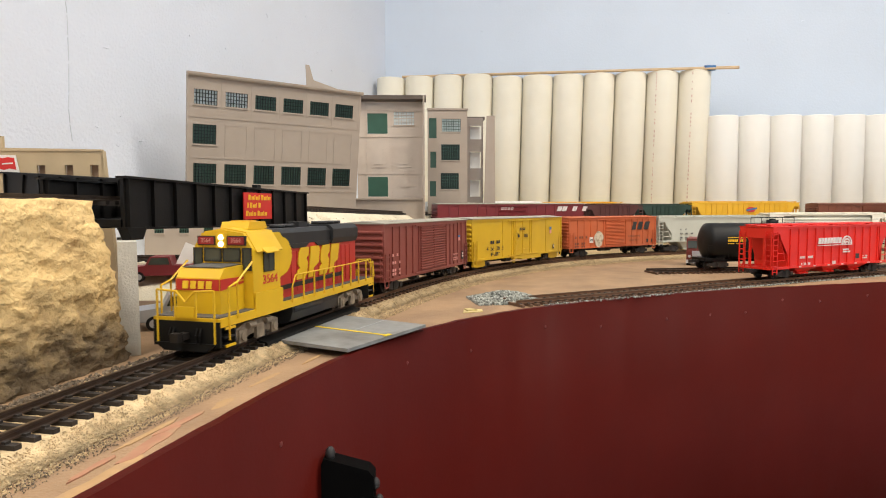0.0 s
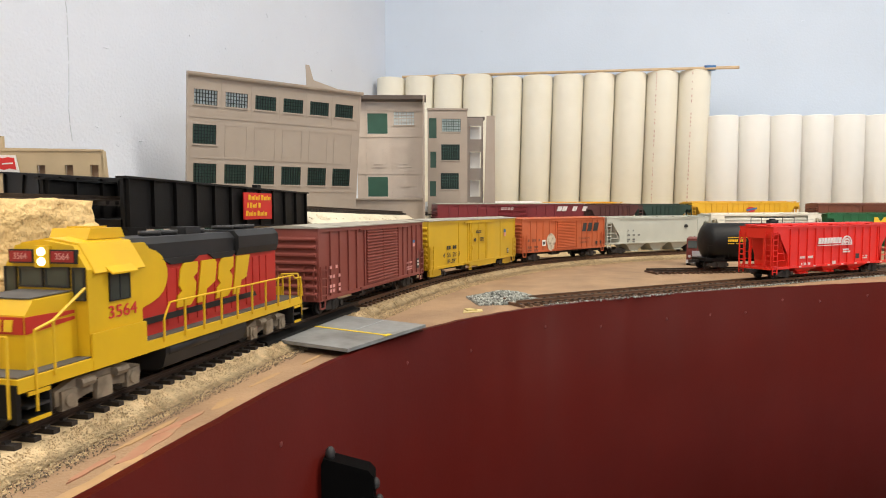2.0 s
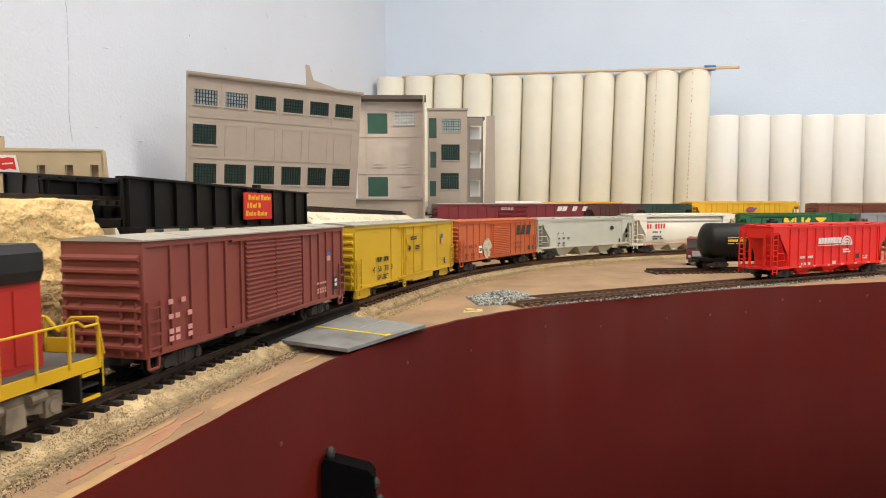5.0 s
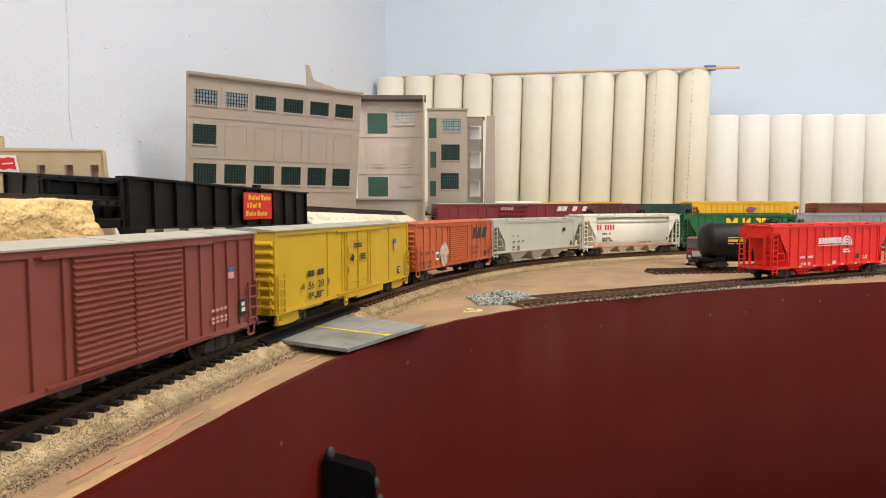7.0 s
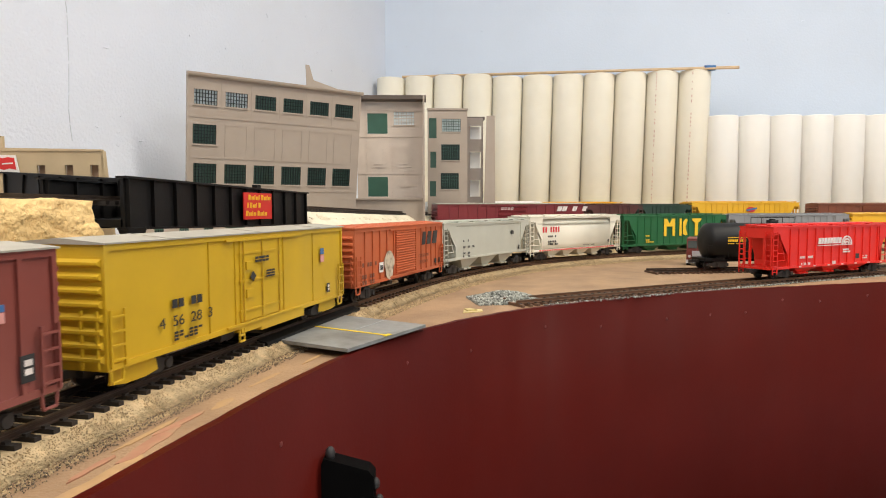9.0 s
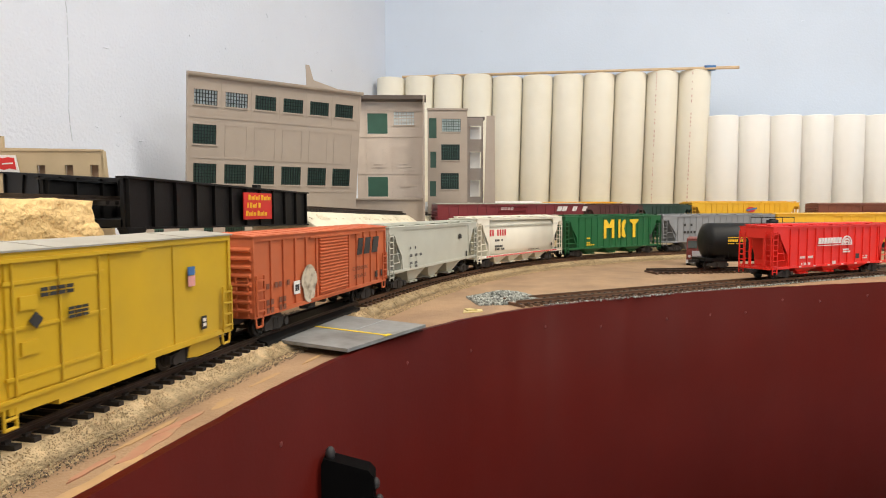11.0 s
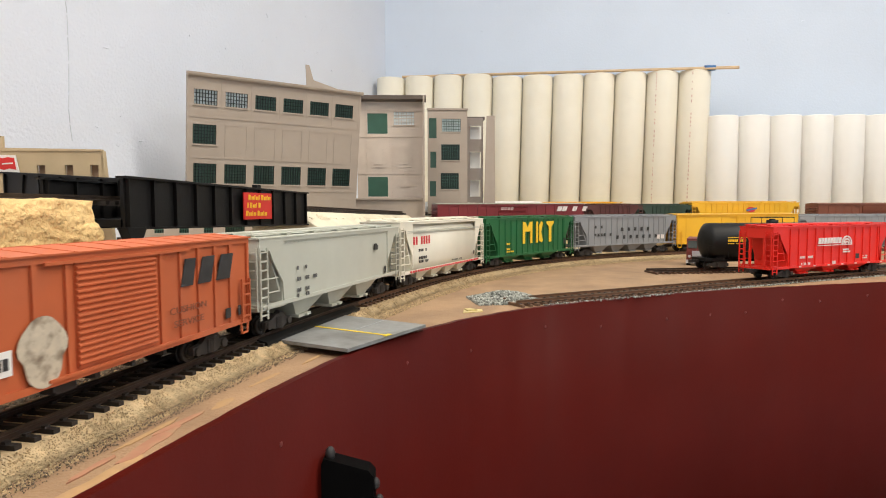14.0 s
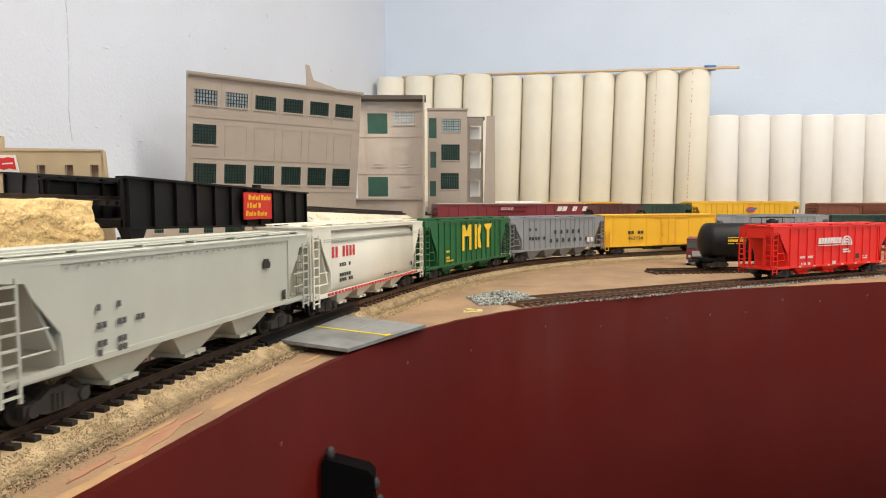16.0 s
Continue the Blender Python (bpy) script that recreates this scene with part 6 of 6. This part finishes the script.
prism(bm, [(0.0990, TABLE - 0.003), (0.1090, TABLE - 0.003), (0.0992, 0.1040), (0.0980, 0.1040)], 0.0, 0.004, "y")
part("end_wall", bm, TAN, tan)
poster = bmesh.new()
prism(poster, [(0.0225, 0.0895), (0.0385, 0.0885), (0.0360, 0.1012), (0.0217, 0.1015)], -0.0014, -0.0006, "y")
ps = part("poster", poster, WHITE, tan, "white poster with a red flag-shaped emblem")
bm = bmesh.new()
prism(bm, [(0.0247, 0.0915), (0.0275, 0.0908), (0.0315, 0.0918), (0.0365, 0.0908), (0.0351, 0.0992), (0.0305, 0.0998), (0.0265, 0.0990), (0.0239, 0.0998)], -0.0018, -0.0013, "y")
part("emblem", bm, SIGN_RED, ps, "red waving flag shape")
bm = bmesh.new()
prism(bm, [(0.0265, 0.0945), (0.0345, 0.0950), (0.0345, 0.0960), (0.0265, 0.0955)], -0.0021, -0.0017, "y")
part("emblem_bar", bm, WHITE, ps)

# ---------- road crossing ----------
road = thing("road_crossing", "grey plastic road ramp with a yellow centre line", "road piece", pose(-0.0530, 0.3560, -0.0036))
RA, RB, RC, RD = Vector((-0.0353, -0.0227)), Vector((0.0060, -0.0462)), Vector((0.0425, 0.0186)), Vector((-0.0145, 0.0548))


def road_xy(u, v):
    """u along the road from the rail to the bench edge, v across it."""
    p = RA.lerp(RB, u).lerp(RD.lerp(RC, u), v)
    return (p.x, p.y)


bm = bmesh.new()
prism(bm, [road_xy(0, 0), road_xy(1, 0), road_xy(1, 1), road_xy(0, 1)], -0.0018, 0.0, "z")
part("slab", bm, ROADM, road, bevel=0.0006)
bm = bmesh.new()
prism(bm, [road_xy(0.06, 0.475), road_xy(0.98, 0.475), road_xy(0.98, 0.50), road_xy(0.06, 0.50)], 0.0001, 0.0003, "z")
part("centre_line", bm, YELLOW_LINE, road, "yellow painted line")
bm = bmesh.new()
prism(bm, [road_xy(0.955, 0.45), road_xy(1.0, 0.45), road_xy(1.0, 0.52), road_xy(0.955, 0.52)], 0.0002, 0.0006, "z")
part("paint_blob", bm, YELLOW_LINE, road, "blob of yellow paint")
bm = bmesh.new()
prism(bm, [road_xy(0.545, 0.52), road_xy(0.555, 0.52), road_xy(0.565, 0.97), road_xy(0.555, 0.97)], 0.0001, 0.0003, "z")
part("seam_line", bm, ROAD_EDGE, road)
bm = bmesh.new()
ribbon(bm, MAIN, 0.185, 0.300, [(-0.0068, -0.004), (0.0068, -0.004), (0.0068, -0.0009), (-0.0068, -0.0009)], step=0.01)
solid("crossing_panel", bm, BLACK, "black rubber crossing panel between the rails", "crossing panel")
bm = bmesh.new()
ribbon(bm, MAIN, 0.170, 0.285, [(0.0108, -0.008), (0.0175, -0.008), (0.0165, -0.0022), (0.0108, -0.0010)], step=0.01)
solid("crossing_panel", bm, BLACK, "black rubber strip between rail and road ramp", "crossing panel")

# ---------- cars that stand still ----------
def ratio_s(line, px):
    """Distance along a line at which it crosses a sight line from the camera's foot with the slope x / y = px."""
    r = line[:, 1] / line[:, 2]
    return float(np.interp(px, r, line[:, 0]))


red = hopper("covered_hopper", "bright red covered hopper with white lettering on the spur", 0.1930, 0.0115, 0.0500, RED, "", None, rib=12, bays=3)
bars(red, ["########"], INK_WHITE, -0.0290, 0.0330, (0.0040, 0.0058), 0.0006, name="block_mark", label="white block mark", slant=0.15)
bm = bmesh.new()
box(bm, -0.0300, 0.0250, -WD / 2 - 0.0006, -WD / 2, 0.0310, 0.0316)
for r0, r1 in ((0.0085, 0.0070), (0.0058, 0.0044), (0.0032, 0.0018)):
    ring = [(0.0165 + r0 * math.cos(a), 0.0318 + r0 * math.sin(a)) for a in np.linspace(0, math.pi, 12)] + [(0.0165 + r1 * math.cos(a), 0.0318 + r1 * math.sin(a)) for a in np.linspace(math.pi, 0, 12)]
    prism(bm, ring, -WD / 2 - 0.0006, -WD / 2, "y")
part("emblem", bm, INK_WHITE, red, "white rising-sun emblem and underline")
bars(red, ["####  ####", "", " # ## ##"], INK_WHITE, -0.0560, 0.0195, (0.0016, 0.0022), 0.0004)
bars(red, ["####", "#####"], INK_WHITE, 0.0105, 0.0255, (0.0022, 0.0016), 0.0003, slant=0.3)
bars(red, ["##"], INK_WHITE, -0.0060, 0.0120, (0.0026, 0.0034), 0.0002)
patch(red, 0.0320, 0.0375, 0.0165, 0.0215, INK_BLACK, "data_panel", y=-WD / 2 - 0.0005)
bars(red, ["# ##", "####"], INK_WHITE, 0.0440, 0.0180, (0.0016, 0.0014), 0.0005)
for i in range(7):
    patch(red, -0.058 + i * 0.022, -0.0545 + i * 0.022, 0.0112, 0.0122, INK_WHITE, "reflector", y=-WD / 2 - 0.0009)
s0 = ratio_s(SPUR, 0.484)
red.matrix_basis = on_line(SPUR, s0 + 0.103, 0.068, -0.0042)


def tank_car():
    car = thing("tank_car", "black tank car with yellow markings on the rear spur", "tank car")
    bm = bmesh.new()
    n, R, zc, half = 32, 0.0205, 0.0310, 0.0800
    rings = []
    for x, r in ((-half - 0.0055, 0.004), (-half - 0.0048, 0.011), (-half - 0.0030, 0.0160), (-half, R), (half, R), (half + 0.0030, 0.0160), (half + 0.0048, 0.011), (half + 0.0055, 0.004)):
        rings.append([bm.verts.new((x, r * math.cos(2 * math.pi * k / n), zc + r * math.sin(2 * math.pi * k / n))) for k in range(n)])
    for a, b in zip(rings[:-1], rings[1:]):
        for k in range(n):
            f = bm.faces.new((a[k], a[(k + 1) % n], b[(k + 1) % n], b[k]))
            f.smooth = True
    bm.faces.new(rings[0][::-1]), bm.faces.new(rings[-1])
    part("tank", bm, mat("tank_black", (0.009, 0.0095, 0.010), 0.5, 0.15, 50, spec=0.3), car)
    bm = bmesh.new()
    for sg in (-1, 1):
        box(bm, sg * 0.078 - 0.012, sg * 0.078 + 0.012, -0.0145, 0.0145, 0.0090, 0.0125)
        box(bm, sg * 0.070 - 0.006, sg * 0.070 + 0.006, -0.0120, 0.0120, 0.0120, 0.0180)
    box(bm, -0.09, 0.09, -0.003, 0.003, 0.0075, 0.0105)
    part("underframe", bm, BLACK, car)
    bm = bmesh.new()
    for sg in (-1, 1):
        wire(bm, [(sg * 0.088, -0.0160, 0.0120), (sg * 0.088, -0.0160, 0.0270), (sg * 0.064, -0.0175, 0.0270), (sg * 0.064, -0.0175, 0.0115)], 0.0004, 5)
    part("handrail", bm, BLACK, car)
    bm = bmesh.new()
    for xx in (-0.020, 0.020):
        for yy in (-0.010, 0.010):
            tube(bm, (xx, yy, 0.046), (xx, yy, 0.0575), 0.0004, 5)
    wire(bm, [(-0.02, -0.01, 0.0575), (0.02, -0.01, 0.0575), (0.02, 0.01, 0.0575), (-0.02, 0.01, 0.0575), (-0.02, -0.01, 0.0575)], 0.0004, 5)
    part("platform_rail", bm, BLACK, car)
    bm = bmesh.new()
    tube(bm, (0, 0, 0.048), (0, 0, 0.0545), 0.0065, 16)
    tube(bm, (0, 0, 0.0545), (0, 0, 0.0560), 0.0035, 12)
    part("dome", bm, BLACK, car)
    for k, zz in enumerate((0.0352, 0.0310, 0.0285)):
        bars(car, ["###### ####" if k < 2 else "#### ######"], SIGN_YELLOW, -0.067, zz, (0.0016 if k else 0.0018, 0.0026 if k == 1 else 0.0009), 0.0004, -math.sqrt(R * R - (zz - zc) ** 2) - 0.0004)
    bars(car, ["####", "#####", "###"], SIGN_YELLOW, -0.0790, 0.0400, (0.0012, 0.0008), 0.0003, -0.0165)
    for x in (-0.074, 0.074):
        truck(car, x)
    couplers(car, 0.092)
    return car


tank = tank_car()
tank.matrix_basis = on_line(SPUR2, ratio_s(SPUR2, 0.402) + 0.090, 0.074, -0.0042)


def toy_truck(name, label, paint, m, long=0.060):
    """A road vehicle in 1:87: cab, bonnet, box, windows and wheels."""
    car = thing(name, label, "toy vehicle", m)
    w = 0.0115
    bm = bmesh.new()
    prism(bm, [(-long / 2, 0.0055), (-long / 2, 0.0125), (-long / 2 + 0.016, 0.0140), (-long / 2 + 0.020, 0.0215), (-long / 2 + 0.036, 0.0215), (-long / 2 + 0.038, 0.0140), (long / 2, 0.0140), (long / 2, 0.0055)], -w, w, "y")
    part("body", bm, paint, car, bevel=0.0008)
    for side in (-1, 1):
        bm = bmesh.new()
        prism(bm, [(-long / 2 + 0.0185, 0.0148), (-long / 2 + 0.0212, 0.0205), (-long / 2 + 0.0345, 0.0205), (-long / 2 + 0.0360, 0.0148)], side * w - 0.0002, side * w + 0.0002, "y")
        part("window", bm, GLASS_DK, car)
        for x in (-long / 2 + 0.011, long / 2 - 0.012):
            bm = bmesh.new()
            tube(bm, (x, side * (w - 0.0035), 0.0045), (x, side * (w + 0.0004), 0.0045), 0.0045, 18)
            t = part("wheel", bm, BLACK, car)
            bm = bmesh.new()
            tube(bm, (x, side * (w + 0.0004), 0.0045), (x, side * (w + 0.0007), 0.0045), 0.0026, 12)
            part("hub_cap", bm, SILVER, t, "bright hub cap")
    for x in (-long / 2, long / 2):
        bm = bmesh.new()
        box(bm, x - 0.0008, x + 0.0008, -w, w, 0.0050, 0.0075)
        part("bumper", bm, SILVER, car, "chrome bumper")
    return car


CARS = "toy vehicles behind the bridge"
tagged(toy_truck("pickup_truck", "dark red toy pickup truck parked behind the bridge", MAROON_CAR, pose(-0.243, 0.555, 0.0030, 0, 0, 12)), group=CARS)
tagged(toy_truck("pickup_truck", "dark red toy pickup truck parked on the slope", MAROON_CAR, pose(-0.168, 0.470, TABLE + 0.003, 0, 0, 12)), group=CARS)
tagged(toy_truck("toy_car", "silver toy car parked beside the bridge pier", SILVER, pose(-0.168, 0.402, TABLE, 0, 0, 25), 0.052), group=CARS)
bm = bmesh.new()
box(bm, -0.006, 0.006, -0.0004, 0.0004, 0, 0.026)
solid("white_card", bm, WHITE, "white card leaning behind the bridge", "card", pose(-0.232, 0.560, 0.010, -8, 24, 20))
lorry = thing("toy_lorry", "dark red toy lorry cab with chrome grille near the tank car", "toy vehicle", pose(0.3285, 0.8150, TABLE, 0, 0, 62) @ Matrix.Scale(1.15, 4))
bm = bmesh.new()
prism(bm, [(-0.010, 0.006), (-0.0105, 0.0155), (-0.0090, 0.0300), (0.009, 0.0315), (0.011, 0.006)], -0.0120, 0.0120, "y")
part("cab", bm, mat("dull_dark_red", (0.15, 0.022, 0.015), 0.5, 0.1, 90), lorry, bevel=0.0010)
for side in (-1, 1):
    bm = bmesh.new()
    prism(bm, [(-0.0102, 0.0195), (-0.0093, 0.0275), (-0.0099, 0.0277), (-0.0108, 0.0197)], min(side * 0.0010, side * 0.0105), max(side * 0.0010, side * 0.0105), "y")
    part("windscreen", bm, GLASS_DK, lorry)
    bm = bmesh.new()
    box(bm, -0.006, 0.004, side * 0.0121 - 0.0002, side * 0.0121 + 0.0002, 0.0185, 0.0270)
    part("window", bm, GLASS_DK, lorry)
    bm = bmesh.new()
    tube(bm, (-0.003, side * 0.0085, 0.0050), (-0.003, side * 0.0125, 0.0050), 0.0050, 18)
    part("wheel", bm, BLACK, lorry)
    bm = bmesh.new()
    tube(bm, (-0.0104, side * 0.0088, 0.0105), (-0.0114, side * 0.0088, 0.0105), 0.0016, 12)
    part("headlamp", bm, SILVER, lorry)
bm = bmesh.new()
box(bm, -0.0120, -0.0106, -0.0122, 0.0122, 0.0030, 0.0066)
part("bumper", bm, SILVER, lorry, "chrome bumper")
bm = bmesh.new()
box(bm, -0.0112, -0.0104, -0.0062, 0.0062, 0.0085, 0.0165)
for i in range(5):
    box(bm, -0.0116, -0.0111, -0.0060, 0.0060, 0.0092 + i * 0.0015, 0.0098 + i * 0.0015)
part("grille", bm, SILVER, lorry, "chrome grille")
bm = bmesh.new()
box(bm, 0.011, 0.040, -0.0085, 0.0085, 0.0060, 0.0085)
part("chassis", bm, BLACK, lorry)

YARD = course(-0.075, 0.915, 14.0, [(0, 0.0), (0.45, 0.0), (0.62, -0.8), (0.85, -0.6), (1.0, 0.0), (2.2, 0.0)])
YZ = TERRACE + 0.0047
track("yard_track", YARD, 0.0, 2.0, (0.0, 0.3), RAIL, "rear yard track on the shelf", lambda s: YZ, TIE_MESH, 0.0071, False)
bm = bmesh.new()
ribbon(bm, YARD, -0.0 + 0.005, 2.0, [(-0.030, TABLE + 0.0008), (0.022, TABLE + 0.0008), (0.018, TERRACE + 0.0001), (-0.030, TERRACE + 0.0001)], step=0.02)
solid("yard_bed", bm, PLASTER, "plaster bed under the rear yard track", "ground", kind="structure")
STAND = "cars standing in the rear yard"


def stand(car, px0, L, reach=None):
    s0 = ratio_s(YARD, px0)
    car.matrix_basis = on_line(YARD, s0 + L / 2, reach or L * 0.35, YZ)
    tagged(car, group=STAND)


D = (-0.022, 0.022, 2)
c = boxcar("boxcar", "maroon boxcar with white lettering in the rear yard", 0.2280, 0.0110, 0.0500, MAROON_CAR, ROOF_GREY, posts_between(0.114, D, 7, 7), D, "post", STAND)
bars(c, ["## # #"], INK_WHITE, 0.070, 0.0395, (0.0070, 0.0070), 0.0012, slant=0.35, name="block_mark", label="white slanted block mark")
bars(c, ["####", "####"], INK_WHITE, -0.018, 0.0440, (0.004, 0.0016), 0.001)
stand(c, -0.0135, 0.229)
c = hopper("ore_car", "dark brown short hopper car in the rear yard", 0.0980, 0.0130, 0.0475, DKBROWN, STAND, rib=7, bays=2)
stand(c, 0.2150, 0.098)
c = hopper("ore_car", "dark green short hopper car in the rear yard", 0.0960, 0.0130, 0.0470, DKGREEN, STAND, rib=7, bays=2)
stand(c, 0.2960, 0.096)
c = hopper("covered_hopper", "golden yellow covered hopper in the rear yard", 0.1980, 0.0130, 0.0510, YEL2, STAND, rib=16, bays=3)
bm = bmesh.new()
prism(bm, [(0.0075 + 0.0080 * math.cos(a), 0.0405 + 0.0042 * math.sin(a)) for a in np.linspace(0, 2 * math.pi, 20, endpoint=False)], -WD / 2 - 0.0010, -WD / 2 - 0.0002, "y")
part("emblem", bm, INK_RED, c, "round red emblem")
bm = bmesh.new()
prism(bm, [(-0.0010, 0.0378), (0.0180, 0.0412), (0.0180, 0.0440), (-0.0010, 0.0406)], -WD / 2 - 0.0014, -WD / 2 - 0.0010, "y")
part("emblem_bar", bm, INK_BLUE, c, "blue bar across the emblem")
stand(c, 0.3800, 0.198)
c = boxcar("boxcar", "brown boxcar in the rear yard", 0.1900, 0.0110, 0.0490, mat("rust_brown_car", (0.20, 0.06, 0.03), 0.55, 0.1, 45), mat("rust_brown_roof", (0.24, 0.09, 0.05), 0.6, 0.1, 45), posts_between(0.095, (-0.02, 0.02), 6, 6), (-0.02, 0.02, 1), "post", STAND)
stand(c, 0.5790, 0.19)
# a second row behind
YARD2 = course(-0.09, 0.985, 14.0, [(0, 0.0), (0.45, -0.2), (0.62, -0.5), (0.85, -0.3), (1.0, 0.0), (1.6, 0.0)])
track("yard_track_rear", YARD2, 0.0, 1.0, (0.0, 0.3), RAIL, "second rear yard track on the shelf", lambda s: YZ, TIE_MESH, 0.0071, False)
bm = bmesh.new()
ribbon(bm, YARD2, 0.005, 1.0, [(-0.030, TABLE + 0.0012), (0.022, TABLE + 0.0012), (0.018, TERRACE + 0.0002), (-0.030, TERRACE + 0.0002)], step=0.02)
solid("yard_bed_rear", bm, PLASTER, "plaster bed under the second yard track", "ground", kind="structure")
c = hopper("covered_hopper", "white covered hopper in the second yard row", 0.1900, 0.0130, 0.0520, PVC_WHITE, STAND, rib=12, bays=3)
c.matrix_basis = on_line(YARD2, ratio_s(YARD2, -0.028) + 0.095, 0.066, YZ)
c = hopper("covered_hopper", "white covered hopper with golden hatches in the second yard row", 0.1450, 0.0130, 0.0510, PVC_WHITE, STAND, rib=10, bays=3, hatch_mat=YEL2)
c.matrix_basis = on_line(YARD2, ratio_s(YARD2, -0.028) + 0.190 + 0.016 + 0.0725 - 0.06 + 0.045, 0.050, YZ)

# ---------- small things ----------
bm = bmesh.new()
prism(bm, [(-0.009, -0.006), (0.006, -0.008), (0.011, 0.000), (0.000, 0.008)], 0.0, 0.0006, "z")
prism(bm, [(-0.003, -0.003), (0.004, -0.004), (0.003, 0.004), (-0.002, 0.004)], 0.0006, 0.0016, "z")
solid("plastic_scrap", bm, TRANS, "small translucent yellow plastic scrap on the plywood", "scrap", pose(0.0190, 0.4560, TABLE, 0, 0, 30))

holder = thing("throttle_holder", "black plastic throttle holder with grey rubber tips on the fascia", "holder", pose(-0.0444, 0.2780, -0.0433, 0, 0, 0))
bm = bmesh.new()
prism(bm, [(-0.0105, -0.0900), (-0.0105, -0.0060), (-0.0095, -0.0030), (0.0105, -0.0085), (0.0130, -0.0115), (0.0130, -0.0900)], 0.0, 0.010, "y")
part("body", bm, mat("matt_black_plastic", (0.003, 0.003, 0.003), 0.6, 0.15, 100, spec=0.06), holder, bevel=0.0012)
for x, z, r in ((-0.0070, -0.0020, 0.0026), (0.0135, -0.0160, 0.0022), (0.0150, -0.0240, 0.0024)):
    bm = bmesh.new()
    bmesh.ops.create_icosphere(bm, subdivisions=2, radius=r, matrix=Matrix.Translation((x, 0.004, z)) @ Matrix.Diagonal((0.9, 1.0, 1.3, 1)))
    for f in bm.faces:
        f.smooth = True
    part("rubber_tip", bm, mat("grey_rubber", (0.035, 0.032, 0.032), 0.6, spec=0.3), holder, "grey rubber tip")

# paint smears and scuffs on the plywood beside the track
smear = {"yellow_smear": (mat("ochre_smear", (0.42, 0.262, 0.122), 0.75, 0.15, 90, stain=(0.34, 0.218, 0.122), stain_amount=1.0, stain_scale=120), "ochre paint smear on the plywood"),
         "red_smear": (mat("red_smear", (0.38, 0.185, 0.11), 0.75, 0.15, 90, stain=(0.34, 0.218, 0.122), stain_amount=1.0, stain_scale=120), "faded red paint smear on the plywood")}
rng = random.Random(77)
for k, (nm, s, o, ln, wd) in enumerate((("yellow_smear", 0.095, 0.0400, 0.016, 0.0045), ("yellow_smear", 0.130, 0.0385, 0.024, 0.0030), ("yellow_smear", 0.020, 0.0450, 0.040, 0.0060), ("red_smear", 0.050, 0.0410, 0.034, 0.0050),
                         ("red_smear", 0.070, 0.0380, 0.026, 0.0030), ("yellow_smear", 0.060, 0.0345, 0.030, 0.0026), ("yellow_smear", 0.170, 0.0420, 0.020, 0.0020), ("red_smear", 0.030, 0.0375, 0.020, 0.0024))):
    x, y, h = at(MAIN, s)
    bm = bmesh.new()
    pts = []
    for j in range(40):
        a = 2 * math.pi * j / 40
        r = 1 + 0.40 * noise.noise((math.cos(a) * 2 + s * 90, math.sin(a) * 2, o * 300))
        pts.append((ln / 2 * math.cos(a) * r, wd / 2 * math.sin(a) * r))
    prism(bm, pts, -0.0004, 0.00005, "z")
    tagged(solid(nm, bm, smear[nm][0], smear[nm][1], "paint smear", pose(x + math.sin(h) * o, y - math.cos(h) * o, TABLE + 0.00006 * k, 0, 0, math.degrees(h) + rng.uniform(-5, 5))), group="paint smears")

motions()
